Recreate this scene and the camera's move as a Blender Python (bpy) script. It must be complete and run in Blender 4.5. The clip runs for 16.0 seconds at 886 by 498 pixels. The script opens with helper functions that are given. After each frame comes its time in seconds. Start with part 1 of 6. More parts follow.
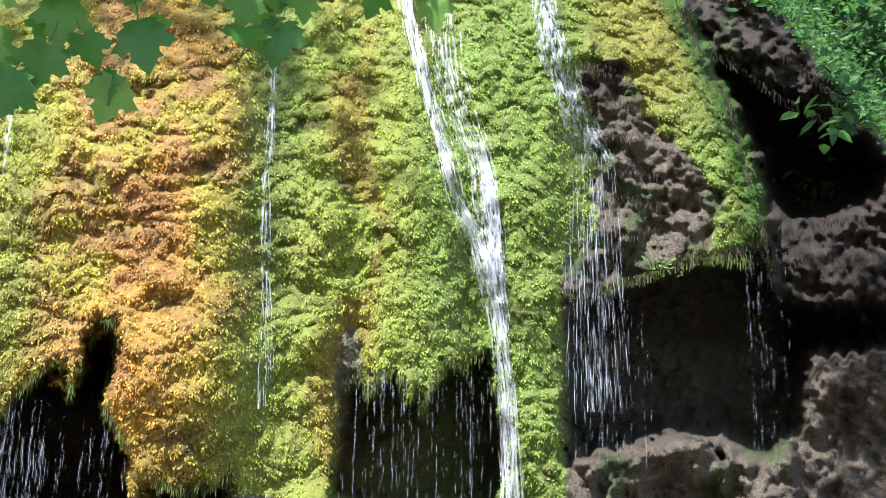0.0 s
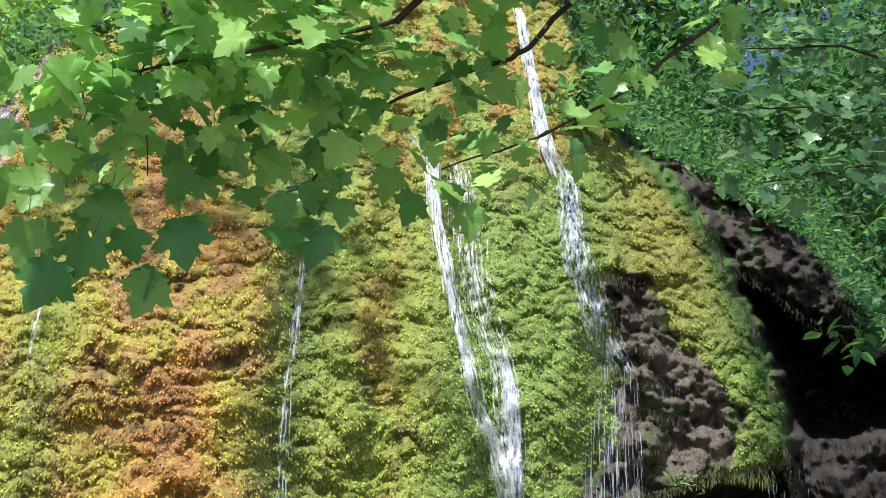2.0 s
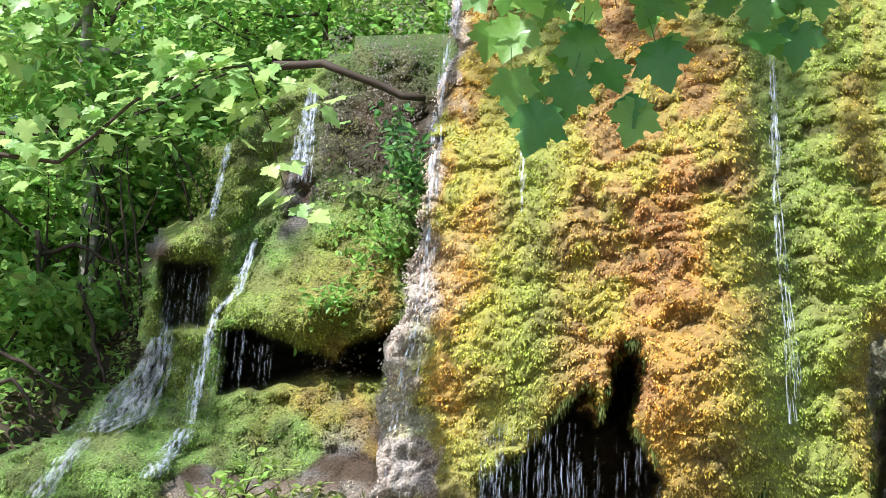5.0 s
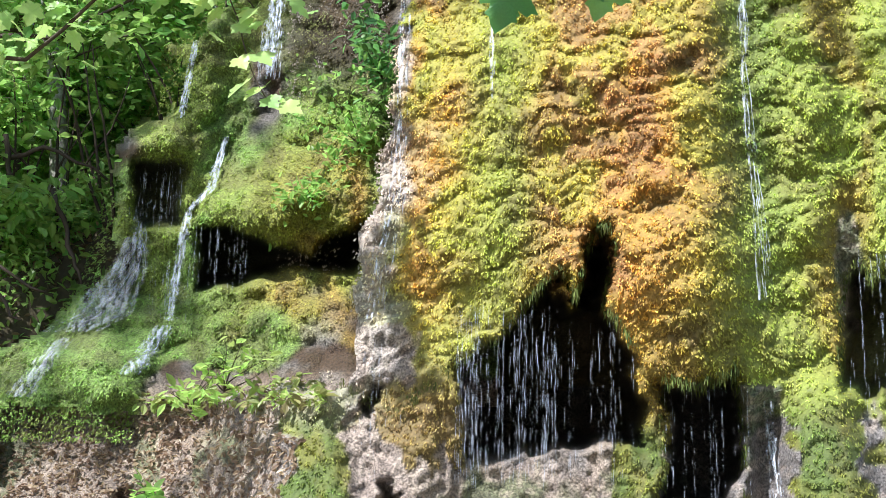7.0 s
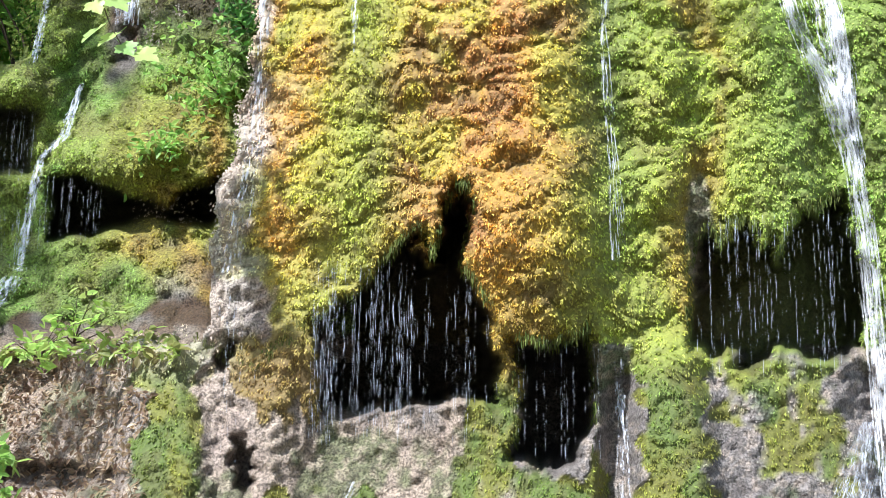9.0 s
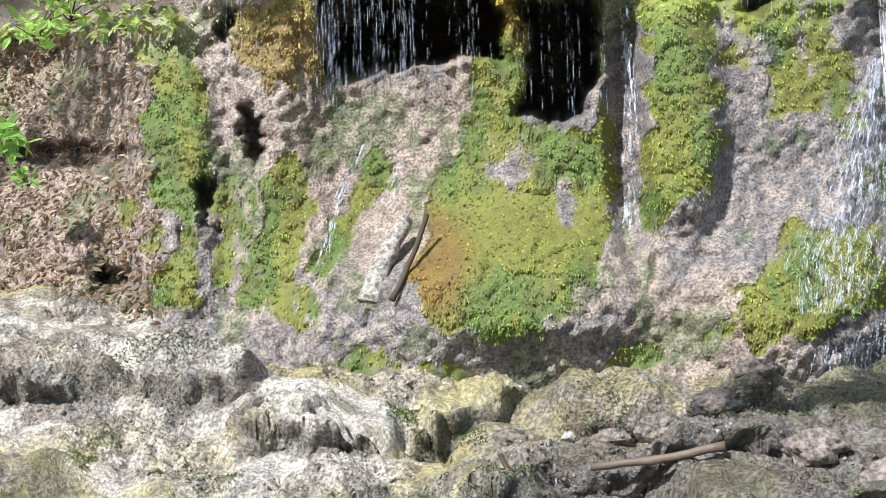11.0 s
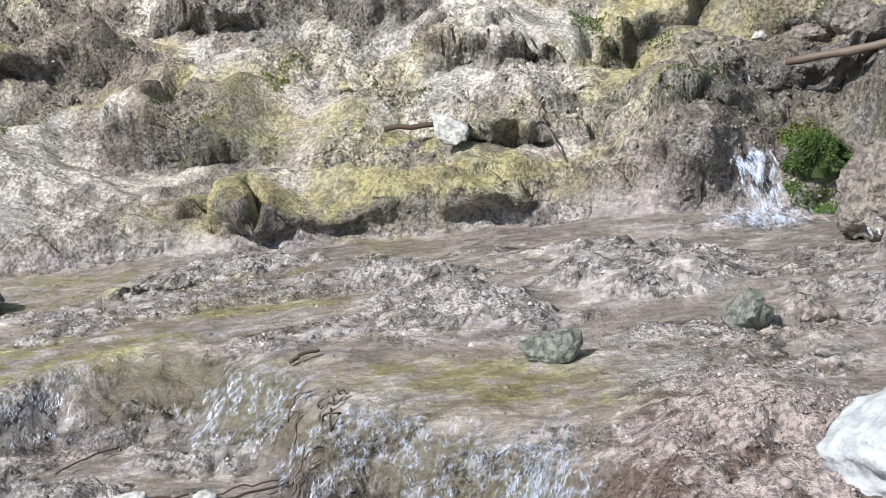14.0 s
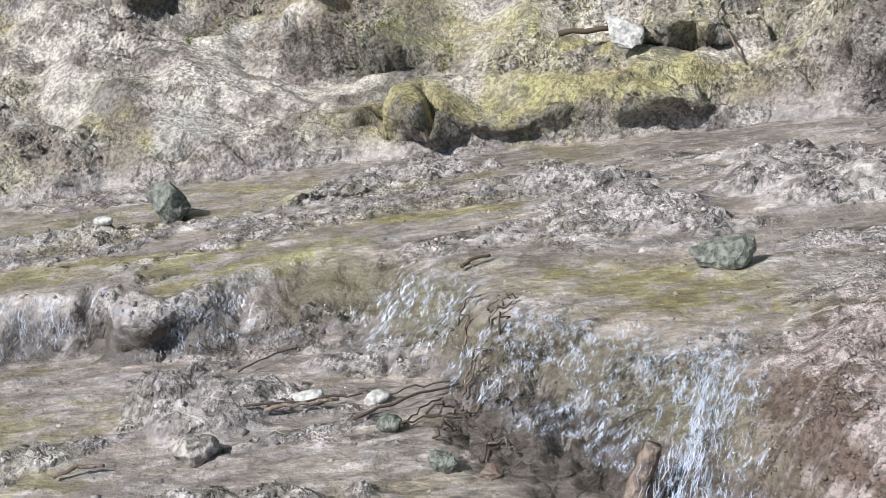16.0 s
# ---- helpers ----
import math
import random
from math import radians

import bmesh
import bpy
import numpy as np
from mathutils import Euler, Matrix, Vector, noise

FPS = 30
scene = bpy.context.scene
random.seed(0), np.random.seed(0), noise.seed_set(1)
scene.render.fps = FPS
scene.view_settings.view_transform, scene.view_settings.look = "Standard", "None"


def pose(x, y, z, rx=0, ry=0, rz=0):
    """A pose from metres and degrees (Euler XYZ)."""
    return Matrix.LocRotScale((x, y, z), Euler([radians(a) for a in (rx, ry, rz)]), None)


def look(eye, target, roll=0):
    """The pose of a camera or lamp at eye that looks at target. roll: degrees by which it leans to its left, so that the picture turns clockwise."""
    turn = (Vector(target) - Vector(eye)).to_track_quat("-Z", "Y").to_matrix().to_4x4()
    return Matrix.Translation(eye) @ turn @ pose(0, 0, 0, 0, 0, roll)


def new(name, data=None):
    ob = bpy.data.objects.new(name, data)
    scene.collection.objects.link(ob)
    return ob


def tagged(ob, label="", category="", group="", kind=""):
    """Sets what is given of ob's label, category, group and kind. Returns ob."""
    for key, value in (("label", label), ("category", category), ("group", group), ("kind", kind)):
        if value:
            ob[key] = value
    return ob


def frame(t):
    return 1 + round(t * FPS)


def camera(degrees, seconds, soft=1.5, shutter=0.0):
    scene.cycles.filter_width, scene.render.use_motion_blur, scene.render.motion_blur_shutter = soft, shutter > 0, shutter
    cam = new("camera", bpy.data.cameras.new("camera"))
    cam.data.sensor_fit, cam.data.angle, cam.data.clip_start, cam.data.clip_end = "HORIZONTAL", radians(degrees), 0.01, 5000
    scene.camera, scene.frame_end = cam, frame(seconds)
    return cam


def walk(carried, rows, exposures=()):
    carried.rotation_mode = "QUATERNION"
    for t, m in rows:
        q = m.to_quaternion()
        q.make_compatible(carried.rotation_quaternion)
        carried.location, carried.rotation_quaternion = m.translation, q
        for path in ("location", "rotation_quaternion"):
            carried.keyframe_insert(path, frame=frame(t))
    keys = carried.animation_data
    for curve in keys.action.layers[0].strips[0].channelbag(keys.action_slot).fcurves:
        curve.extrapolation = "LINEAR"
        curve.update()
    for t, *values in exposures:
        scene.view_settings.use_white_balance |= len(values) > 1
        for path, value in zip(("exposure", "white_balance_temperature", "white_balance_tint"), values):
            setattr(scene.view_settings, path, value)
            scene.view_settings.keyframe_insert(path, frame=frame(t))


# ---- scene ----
cam = camera(36.9, 16.0, 0.8)
PATH = [
    (0, (0.104, 0.268, 1.768), (1.088, 4.895, 3.388), 0.73),
    (0.5, (0.101, 0.274, 1.781), (1.168, 4.798, 3.623), 1.51),
    (1, (0.084, 0.27, 1.795), (1.091, 4.65, 3.986), 2.42),
    (1.5, (0.067, 0.267, 1.792), (0.991, 4.606, 4.1), 2.96),
    (2, (0.046, 0.261, 1.779), (0.887, 4.613, 4.094), 3.58),
    (2.5, (0.024, 0.256, 1.761), (0.555, 4.674, 4.041), 4.67),
    (3, (0.001, 0.259, 1.756), (0.169, 4.725, 3.998), 5.14),
    (3.5, (-0.021, 0.271, 1.752), (-0.178, 4.797, 3.871), 5.09),
    (4, (-0.028, 0.271, 1.749), (-0.406, 4.86, 3.699), 4.15),
    (4.5, (-0.041, 0.276, 1.742), (-0.649, 4.898, 3.55), 3.66),
    (5, (-0.059, 0.286, 1.738), (-0.881, 4.937, 3.378), 3.2),
    (5.2, (-0.063, 0.289, 1.737), (-0.916, 4.954, 3.32), 2.82),
    (7.3, (-0.061, 0.249, 1.616), (-0.7, 5.039, 2.902), 0.59),
    (7.5, (-0.053, 0.249, 1.614), (-0.517, 5.057, 2.904), 0.18),
    (8, (-0.042, 0.246, 1.619), (-0.308, 5.065, 2.927), 0.79),
    (8.2, (-0.041, 0.244, 1.623), (-0.248, 5.058, 2.958), 1.35),
    (10.3, (-0.007, 0.318, 1.619), (-0.271, 5.301, 1.936), -0.64),
    (10.5, (-0.007, 0.318, 1.614), (-0.273, 5.308, 1.785), -1.08),
    (11, (-0.001, 0.307, 1.601), (-0.267, 5.299, 1.498), -1.99),
    (11.5, (-0.004, 0.31, 1.58), (-0.281, 5.288, 1.207), -2.44),
    (12, (-0.014, 0.318, 1.553), (-0.312, 5.261, 0.862), -3.02),
    (12.5, (-0.017, 0.32, 1.528), (-0.322, 5.218, 0.57), -3.59),
    (13, (-0.014, 0.313, 1.519), (-0.33, 5.18, 0.42), -4.08),
    (13.5, (-0.036, 0.311, 1.497), (-0.413, 5.145, 0.275), -4.38),
    (14, (-0.092, 0.299, 1.473), (-1.043, 5.006, 0.08), -6.13),
    (14.5, (-0.106, 0.293, 1.459), (-1.423, 4.884, -0.021), -7.37),
    (15, (-0.095, 0.291, 1.451), (-1.617, 4.794, -0.099), -8.27),
    (15.5, (-0.069, 0.288, 1.451), (-1.707, 4.725, -0.17), -8.81),
    (16, (-0.047, 0.292, 1.465), (-1.678, 4.726, -0.17), -8.79),
]
EXPOSURES = [(t, stops, 6250, 10) for t, stops in ((0, 0.74), (1.3, 0.46), (2.5, 0.3), (5, 0.7), (9, 0.8), (11, 0.66), (11.6, 0.56), (13, 0.4), (14, 0.42), (16, 0.39))]
walk(cam, [(t, look(eye, target, roll)) for t, eye, target, roll in PATH], EXPOSURES)

# ---- world and sun ----
SUN_FROM = Vector((-0.45, -0.6, 0.88)).normalized()
world = bpy.data.worlds.new("sky")
scene.world = world
world.use_nodes = True
wn = world.node_tree.nodes
sky = wn.new("ShaderNodeTexSky")
sky.sky_type = "NISHITA"
sky.sun_disc = False
sky.sun_elevation = math.asin(SUN_FROM.z)
sky.sun_rotation = math.atan2(SUN_FROM.x, SUN_FROM.y)
world.node_tree.links.new(sky.outputs[0], wn["Background"].inputs[0])
wn["Background"].inputs[1].default_value = 0.1
sun = new("sun", bpy.data.lights.new("sun", "SUN"))
sun.data.energy, sun.data.angle, sun.data.color = 5.0, radians(1.5), (1.0, 0.985, 0.98)
sun.matrix_world = look(SUN_FROM * 40, (0, 0, 0))


# ---- numbers ----
rng = np.random.default_rng(7)


def smooth(a, b, v):
    k = np.clip((v - a) / (b - a), 0, 1)
    return k * k * (3 - 2 * k)


def lattice(ix, iy, iz, seed):
    n = (ix * 374761393 + iy * 668265263 + iz * 1274126177 + seed * 974634761) & 0xFFFFFFFF
    n = ((n ^ (n >> 13)) * 1274126177) & 0xFFFFFFFF
    n = n ^ (n >> 16)
    return (n & 0xFFFF) / 65535.0


def vnoise(x, y, z, seed=0):
    """Value noise, -1 to 1."""
    x, y, z = np.broadcast_arrays(np.asarray(x, float), np.asarray(y, float), np.asarray(z, float))
    fx, fy, fz = np.floor(x), np.floor(y), np.floor(z)
    ix, iy, iz = fx.astype(np.int64), fy.astype(np.int64), fz.astype(np.int64)
    u, v, w = x - fx, y - fy, z - fz
    u, v, w = u * u * (3 - 2 * u), v * v * (3 - 2 * v), w * w * (3 - 2 * w)
    total = 0
    for dx in (0, 1):
        for dy in (0, 1):
            for dz in (0, 1):
                weight = (u if dx else 1 - u) * (v if dy else 1 - v) * (w if dz else 1 - w)
                total = total + weight * lattice(ix + dx, iy + dy, iz + dz, seed)
    return total * 2 - 1


def fbm(x, y, z, octaves=4, seed=0, gain=0.5):
    total, amp, size = 0, 1.0, 1.0
    for o in range(octaves):
        total = total + amp * vnoise(x * size, y * size, z * size, seed + o)
        amp, size = amp * gain, size * 2.03
    return total


def cells(x, z, seed=0):
    """Distance to the nearest of a scatter of points, one to a unit square, that cell's number, and the height above its point."""
    fx, fz = np.floor(x), np.floor(z)
    best, mark, rise = np.full(np.shape(x), 9.0), np.zeros(np.shape(x)), np.zeros(np.shape(x))
    for dx in (-1, 0, 1):
        for dz in (-1, 0, 1):
            ix, iz = (fx + dx).astype(np.int64), (fz + dz).astype(np.int64)
            px, pz = ix + lattice(ix, iz, ix * 0, seed), iz + lattice(ix, iz, ix * 0, seed + 5)
            d = np.hypot(x - px, z - pz)
            closer = d < best
            best = np.where(closer, d, best)
            mark = np.where(closer, lattice(ix, iz, ix * 0, seed + 9), mark)
            rise = np.where(closer, z - pz, rise)
    return best, mark, rise


def outside(poly, x, z):
    """Signed distance to a closed outline: negative inside."""
    best, inner = np.full(np.shape(x), 1e9), np.zeros(np.shape(x), bool)
    for (ax, az), (bx, bz) in zip(poly, poly[1:] + poly[:1]):
        ex, ez = bx - ax, bz - az
        k = np.clip(((x - ax) * ex + (z - az) * ez) / (ex * ex + ez * ez), 0, 1)
        best = np.minimum(best, np.hypot(x - ax - k * ex, z - az - k * ez))
        crosses = ((az > z) != (bz > z)) & (x < (bx - ax) * (z - az) / ((bz - az) or 1e-9) + ax)
        inner ^= crosses
    return np.where(inner, -best, best)


def blob(x, z, cx, cz, rx, rz, edge=0.5):
    return 1 - smooth(1 - edge, 1 + edge, np.hypot((x - cx) / rx, (z - cz) / rz))


def mixed(a, b, k):
    return a + (np.asarray(b) - a) * np.asarray(k)[..., None]


# ---- materials ----
def material(name, tint=None, colour=(0.5, 0.5, 0.5), rough=0.8, spread=0.3, grain=40.0, bump=0.4, depth=0.01, coat=0.0, leafy=0.0, vary=0.0, metal=0.0, speckle=0.0, each=0.0, crisp=0.09, ripple=0.0):
    """Colour (or the mesh's own tint) with two scales of variation, relief, and light let through for leaves."""
    m = bpy.data.materials.new(name)
    m.use_nodes = True
    nt = m.node_tree
    bsdf, out = nt.nodes["Principled BSDF"], nt.nodes["Material Output"]
    link = nt.links.new
    place = nt.nodes.new("ShaderNodeTexCoord").outputs["Object"]
    geo = nt.nodes.new("ShaderNodeNewGeometry")

    def tex(scale, detail):
        n = nt.nodes.new("ShaderNodeTexNoise")
        n.inputs["Scale"].default_value, n.inputs["Detail"].default_value, n.inputs["Roughness"].default_value = scale, detail, 0.62
        link(place, n.inputs["Vector"])
        return n.outputs["Fac"]

    def math_node(op, a, b):
        n = nt.nodes.new("ShaderNodeMath")
        n.operation = op
        for k, v in enumerate((a, b)):
            if isinstance(v, (int, float)):
                n.inputs[k].default_value = v
            else:
                link(v, n.inputs[k])
        return n.outputs[0]

    if tint:
        base = nt.nodes.new("ShaderNodeAttribute")
        base.attribute_name = tint
        grit = base.outputs["Alpha"]
        base = base.outputs["Color"]
    else:
        base = nt.nodes.new("ShaderNodeRGB")
        base.outputs[0].default_value = (*colour, 1)
        base = base.outputs[0]
        grit = 1.0
    fine, broad = tex(grain, 5), tex(grain / 14, 3)
    value = math_node("ADD", math_node("MULTIPLY", fine, spread * 1.6), math_node("MULTIPLY", broad, spread * 1.6))
    value = math_node("ADD", value, 1 - spread * 1.6)
    hue = math_node("ADD", 0.5, math_node("MULTIPLY", math_node("SUBTRACT", broad, 0.5), 0.05))
    if vary:
        pick = geo.outputs["Random Per Island"]
        value = math_node("MULTIPLY", value, math_node("ADD", 1 - vary, math_node("MULTIPLY", pick, 2 * vary)))
        hue = math_node("ADD", hue, math_node("MULTIPLY", math_node("SUBTRACT", pick, 0.5), 0.03))
    if each:
        own = nt.nodes.new("ShaderNodeObjectInfo").outputs["Random"]
        value = math_node("MULTIPLY", value, math_node("ADD", 1 - each, math_node("MULTIPLY", own, 2 * each)))
        hue = math_node("ADD", hue, math_node("MULTIPLY", math_node("SUBTRACT", 0.5, own), 0.05))
    if speckle:
        pick = nt.nodes.new("ShaderNodeMapRange")
        pick.inputs["From Min"].default_value, pick.inputs["From Max"].default_value = 0.49 - crisp, 0.49 + crisp
        pick.inputs["To Min"].default_value, pick.inputs["To Max"].default_value = 1 - speckle, 1 + speckle * 0.4
        link(tex(grain * 1.1, 9), pick.inputs["Value"])
        spots = math_node("ADD", 1.0, math_node("MULTIPLY", math_node("SUBTRACT", pick.outputs[0], 1.0), grit))
        value = math_node("MULTIPLY", value, spots)
    # Streaks in the colour stand in for bright and dark ripples of water.
    if ripple:
        turn = nt.nodes.new("ShaderNodeMapping")
        turn.inputs["Rotation"].default_value = (0, 0, radians(-17))
        turn.inputs["Scale"].default_value = (0.28, 1.0, 1.0)
        link(place, turn.inputs[0])
        wave = nt.nodes.new("ShaderNodeTexNoise")
        wave.inputs["Scale"].default_value, wave.inputs["Detail"].default_value, wave.inputs["Roughness"].default_value = 75, 4, 0.6
        link(turn.outputs[0], wave.inputs["Vector"])
        lines = nt.nodes.new("ShaderNodeMapRange")
        lines.inputs["From Min"].default_value, lines.inputs["From Max"].default_value = 0.38, 0.62
        lines.inputs["To Min"].default_value, lines.inputs["To Max"].default_value = -ripple, ripple
        link(wave.outputs["Fac"], lines.inputs["Value"])
        value = math_node("MULTIPLY", value, math_node("ADD", 1.0, math_node("MULTIPLY", lines.outputs[0], math_node("SUBTRACT", 1.0, grit))))
    hsv = nt.nodes.new("ShaderNodeHueSaturation")
    link(base, hsv.inputs["Color"])
    link(value, hsv.inputs["Value"])
    link(hue, hsv.inputs["Hue"])
    colour_out = hsv.outputs[0]
    link(colour_out, bsdf.inputs["Base Color"])
    link(math_node("ADD", rough - 0.15, math_node("MULTIPLY", fine, 0.3)), bsdf.inputs["Roughness"])
    bsdf.inputs["Metallic"].default_value = metal
    bsdf.inputs["Coat Weight"].default_value = coat
    bsdf.inputs["Coat Roughness"].default_value = 0.12
    if bump:
        b = nt.nodes.new("ShaderNodeBump")
        b.inputs["Strength"].default_value, b.inputs["Distance"].default_value = bump, depth
        relief = math_node("ADD", math_node("MULTIPLY", fine, 0.6), math_node("MULTIPLY", tex(grain / 3.5, 6), 1.0))
        link(math_node("MULTIPLY", grit, relief), b.inputs["Height"])
        link(b.outputs[0], bsdf.inputs["Normal"])
    if leafy:
        thin = nt.nodes.new("ShaderNodeBsdfTranslucent")
        link(colour_out, thin.inputs["Color"])
        both = nt.nodes.new("ShaderNodeMixShader")
        both.inputs[0].default_value = leafy
        link(bsdf.outputs[0], both.inputs[1])
        link(thin.outputs[0], both.inputs[2])
        link(both.outputs[0], out.inputs["Surface"])
    return m


def falling_water(name, cover, colour=(0.86, 0.9, 0.95), body=1.0):
    """Broken white water: bright froth with clear gaps."""
    m = bpy.data.materials.new(name)
    m.use_nodes = True
    nt = m.node_tree
    bsdf, out = nt.nodes["Principled BSDF"], nt.nodes["Material Output"]
    bsdf.inputs["Base Color"].default_value, bsdf.inputs["Roughness"].default_value = (*colour, 1), 0.25
    clear = nt.nodes.new("ShaderNodeBsdfTransparent")
    n = nt.nodes.new("ShaderNodeTexNoise")
    n.inputs["Scale"].default_value, n.inputs["Detail"].default_value = 30, 4
    squeeze = nt.nodes.new("ShaderNodeMapping")
    squeeze.inputs["Scale"].default_value = (1, 1, 0.2)
    nt.links.new(nt.nodes.new("ShaderNodeTexCoord").outputs["Object"], squeeze.inputs[0])
    nt.links.new(squeeze.outputs[0], n.inputs["Vector"])
    ramp = nt.nodes.new("ShaderNodeMapRange")
    ramp.inputs["From Min"].default_value, ramp.inputs["From Max"].default_value = 0.62 - cover * 0.4, 0.78 - cover * 0.4
    ramp.inputs["To Max"].default_value = body
    nt.links.new(n.outputs["Fac"], ramp.inputs["Value"])
    mix = nt.nodes.new("ShaderNodeMixShader")
    nt.links.new(ramp.outputs[0], mix.inputs[0])
    nt.links.new(clear.outputs[0], mix.inputs[1])
    nt.links.new(bsdf.outputs[0], mix.inputs[2])
    nt.links.new(mix.outputs[0], out.inputs["Surface"])
    return m


def clear_water(name):
    """A thin film: what lies beneath shows through, the sky glances off."""
    m = bpy.data.materials.new(name)
    m.use_nodes = True
    nt = m.node_tree
    out = nt.nodes["Material Output"]
    nt.nodes.remove(nt.nodes["Principled BSDF"])
    clear, gloss = nt.nodes.new("ShaderNodeBsdfTransparent"), nt.nodes.new("ShaderNodeBsdfGlossy")
    clear.inputs[0].default_value, gloss.inputs["Roughness"].default_value = (0.93, 0.91, 0.88, 1), 0.13
    n = nt.nodes.new("ShaderNodeTexNoise")
    n.inputs["Scale"].default_value, n.inputs["Detail"].default_value = 70, 5
    squeeze = nt.nodes.new("ShaderNodeMapping")
    squeeze.inputs["Scale"].default_value = (0.4, 1.4, 1)
    squeeze.inputs["Rotation"].default_value = (0, 0, radians(-17))
    nt.links.new(nt.nodes.new("ShaderNodeTexCoord").outputs["Object"], squeeze.inputs[0])
    nt.links.new(squeeze.outputs[0], n.inputs["Vector"])
    b = nt.nodes.new("ShaderNodeBump")
    b.inputs["Strength"].default_value, b.inputs["Distance"].default_value = 0.85, 0.02
    nt.links.new(n.outputs["Fac"], b.inputs["Height"])
    nt.links.new(b.outputs[0], gloss.inputs["Normal"])
    fres = nt.nodes.new("ShaderNodeFresnel")
    fres.inputs["IOR"].default_value = 1.33
    nt.links.new(b.outputs[0], fres.inputs["Normal"])
    mix = nt.nodes.new("ShaderNodeMixShader")
    nt.links.new(fres.outputs[0], mix.inputs[0])
    nt.links.new(clear.outputs[0], mix.inputs[1])
    nt.links.new(gloss.outputs[0], mix.inputs[2])
    nt.links.new(mix.outputs[0], out.inputs["Surface"])
    return m


M_FACE = material("tufa_and_moss", tint="tint", rough=0.75, spread=0.45, grain=52, bump=1.0, depth=0.045, speckle=0.5, crisp=0.07)
M_MOSS = material("moss_fronds", tint="tint", rough=0.75, spread=0.25, grain=30, bump=0, vary=0.36, leafy=0.25)
M_BED = material("stream_bed", tint="tint", rough=0.45, spread=0.45, grain=48, bump=1.0, depth=0.045, speckle=0.52, crisp=0.05, ripple=0.28)
M_SOIL = material("forest_soil", colour=(0.07, 0.055, 0.03), rough=0.95, spread=0.5, grain=12, bump=0.8, depth=0.05)
M_LEAF = material("broad_leaves", tint="tint", rough=0.38, spread=0.15, grain=20, bump=0, vary=0.35, leafy=0.55)
M_MAPLE = material("maple_leaf", colour=(0.31, 0.58, 0.15), rough=0.32, coat=0.5, spread=0.25, grain=25, bump=0.3, leafy=0.5, each=0.5)
M_BARK = material("bark", colour=(0.09, 0.07, 0.05), rough=0.9, spread=0.4, grain=25, bump=0.8, depth=0.02)
M_TWIG = material("twig_bark", colour=(0.06, 0.04, 0.025), rough=0.8, spread=0.3, grain=60, bump=0.4)
M_WOOD = material("wet_wood", colour=(0.12, 0.085, 0.062), rough=0.6, spread=0.4, grain=30, bump=0.6)
M_STONE = material("grey_stone", colour=(0.15, 0.155, 0.125), rough=0.55, spread=0.6, grain=50, bump=1.0, depth=0.02, speckle=0.55)
M_TUFA = material("tufa_boulder", colour=(0.23, 0.195, 0.16), rough=0.55, spread=0.55, grain=36, bump=1.0, depth=0.04, speckle=0.55, each=0.15)
M_CRUST = material("pale_crust", colour=(0.3, 0.265, 0.23), rough=0.75, spread=0.5, grain=45, bump=1.0, depth=0.02, speckle=0.6)
M_PALEROCK = material("pale_limestone", colour=(0.42, 0.43, 0.43), rough=0.7, spread=0.35, grain=26, bump=0.8, depth=0.02, speckle=0.2)
M_WHITE = material("white_limestone", colour=(0.46, 0.44, 0.4), rough=0.75, spread=0.3, grain=40, bump=0.8, speckle=0.4)
M_FALL = falling_water("white_water", 0.56, (0.82, 0.86, 0.93), 0.34)
M_VEIL = falling_water("thin_water", 0.4, (0.74, 0.81, 0.93), 0.42)
M_MIST = falling_water("misty_water", 0.5, (0.62, 0.66, 0.7), 0.22)
M_STREAK = falling_water("pale_water_streaks", 0.5, (0.56, 0.62, 0.73), 0.42)
M_FILM = clear_water("water_film")


# ---- builders ----
def mesh_from(name, verts, faces, mat, tint=None, soft=False):
    me = bpy.data.meshes.new(name)
    me.from_pydata(np.asarray(verts, float), [], np.asarray(faces) if isinstance(faces, np.ndarray) else faces)
    if tint is not None:
        col = me.color_attributes.new("tint", "FLOAT_COLOR", "POINT")
        col.data.foreach_set("color", (np.clip(tint, 0, 1) if tint.shape[1] == 4 else np.c_[np.clip(tint, 0, 1), np.ones(len(tint))]).astype(np.float32).ravel())
    if soft:
        me.shade_smooth()
    me.materials.append(mat)
    me.update()
    return me


def sheet(name, x, y, z, mat, tint=None, keep=None):
    """A mesh over a grid of rows and columns."""
    r, c = x.shape
    idx = np.arange(r * c).reshape(r, c)
    faces = np.stack([idx[:-1, :-1], idx[:-1, 1:], idx[1:, 1:], idx[1:, :-1]], -1).reshape(-1, 4)
    if keep is not None:
        faces = faces[keep[:-1, :-1].reshape(-1)]
    return new(name, mesh_from(name, np.stack([x, y, z], -1).reshape(-1, 3), faces, mat, None if tint is None else tint.reshape(-1, tint.shape[-1]), True))


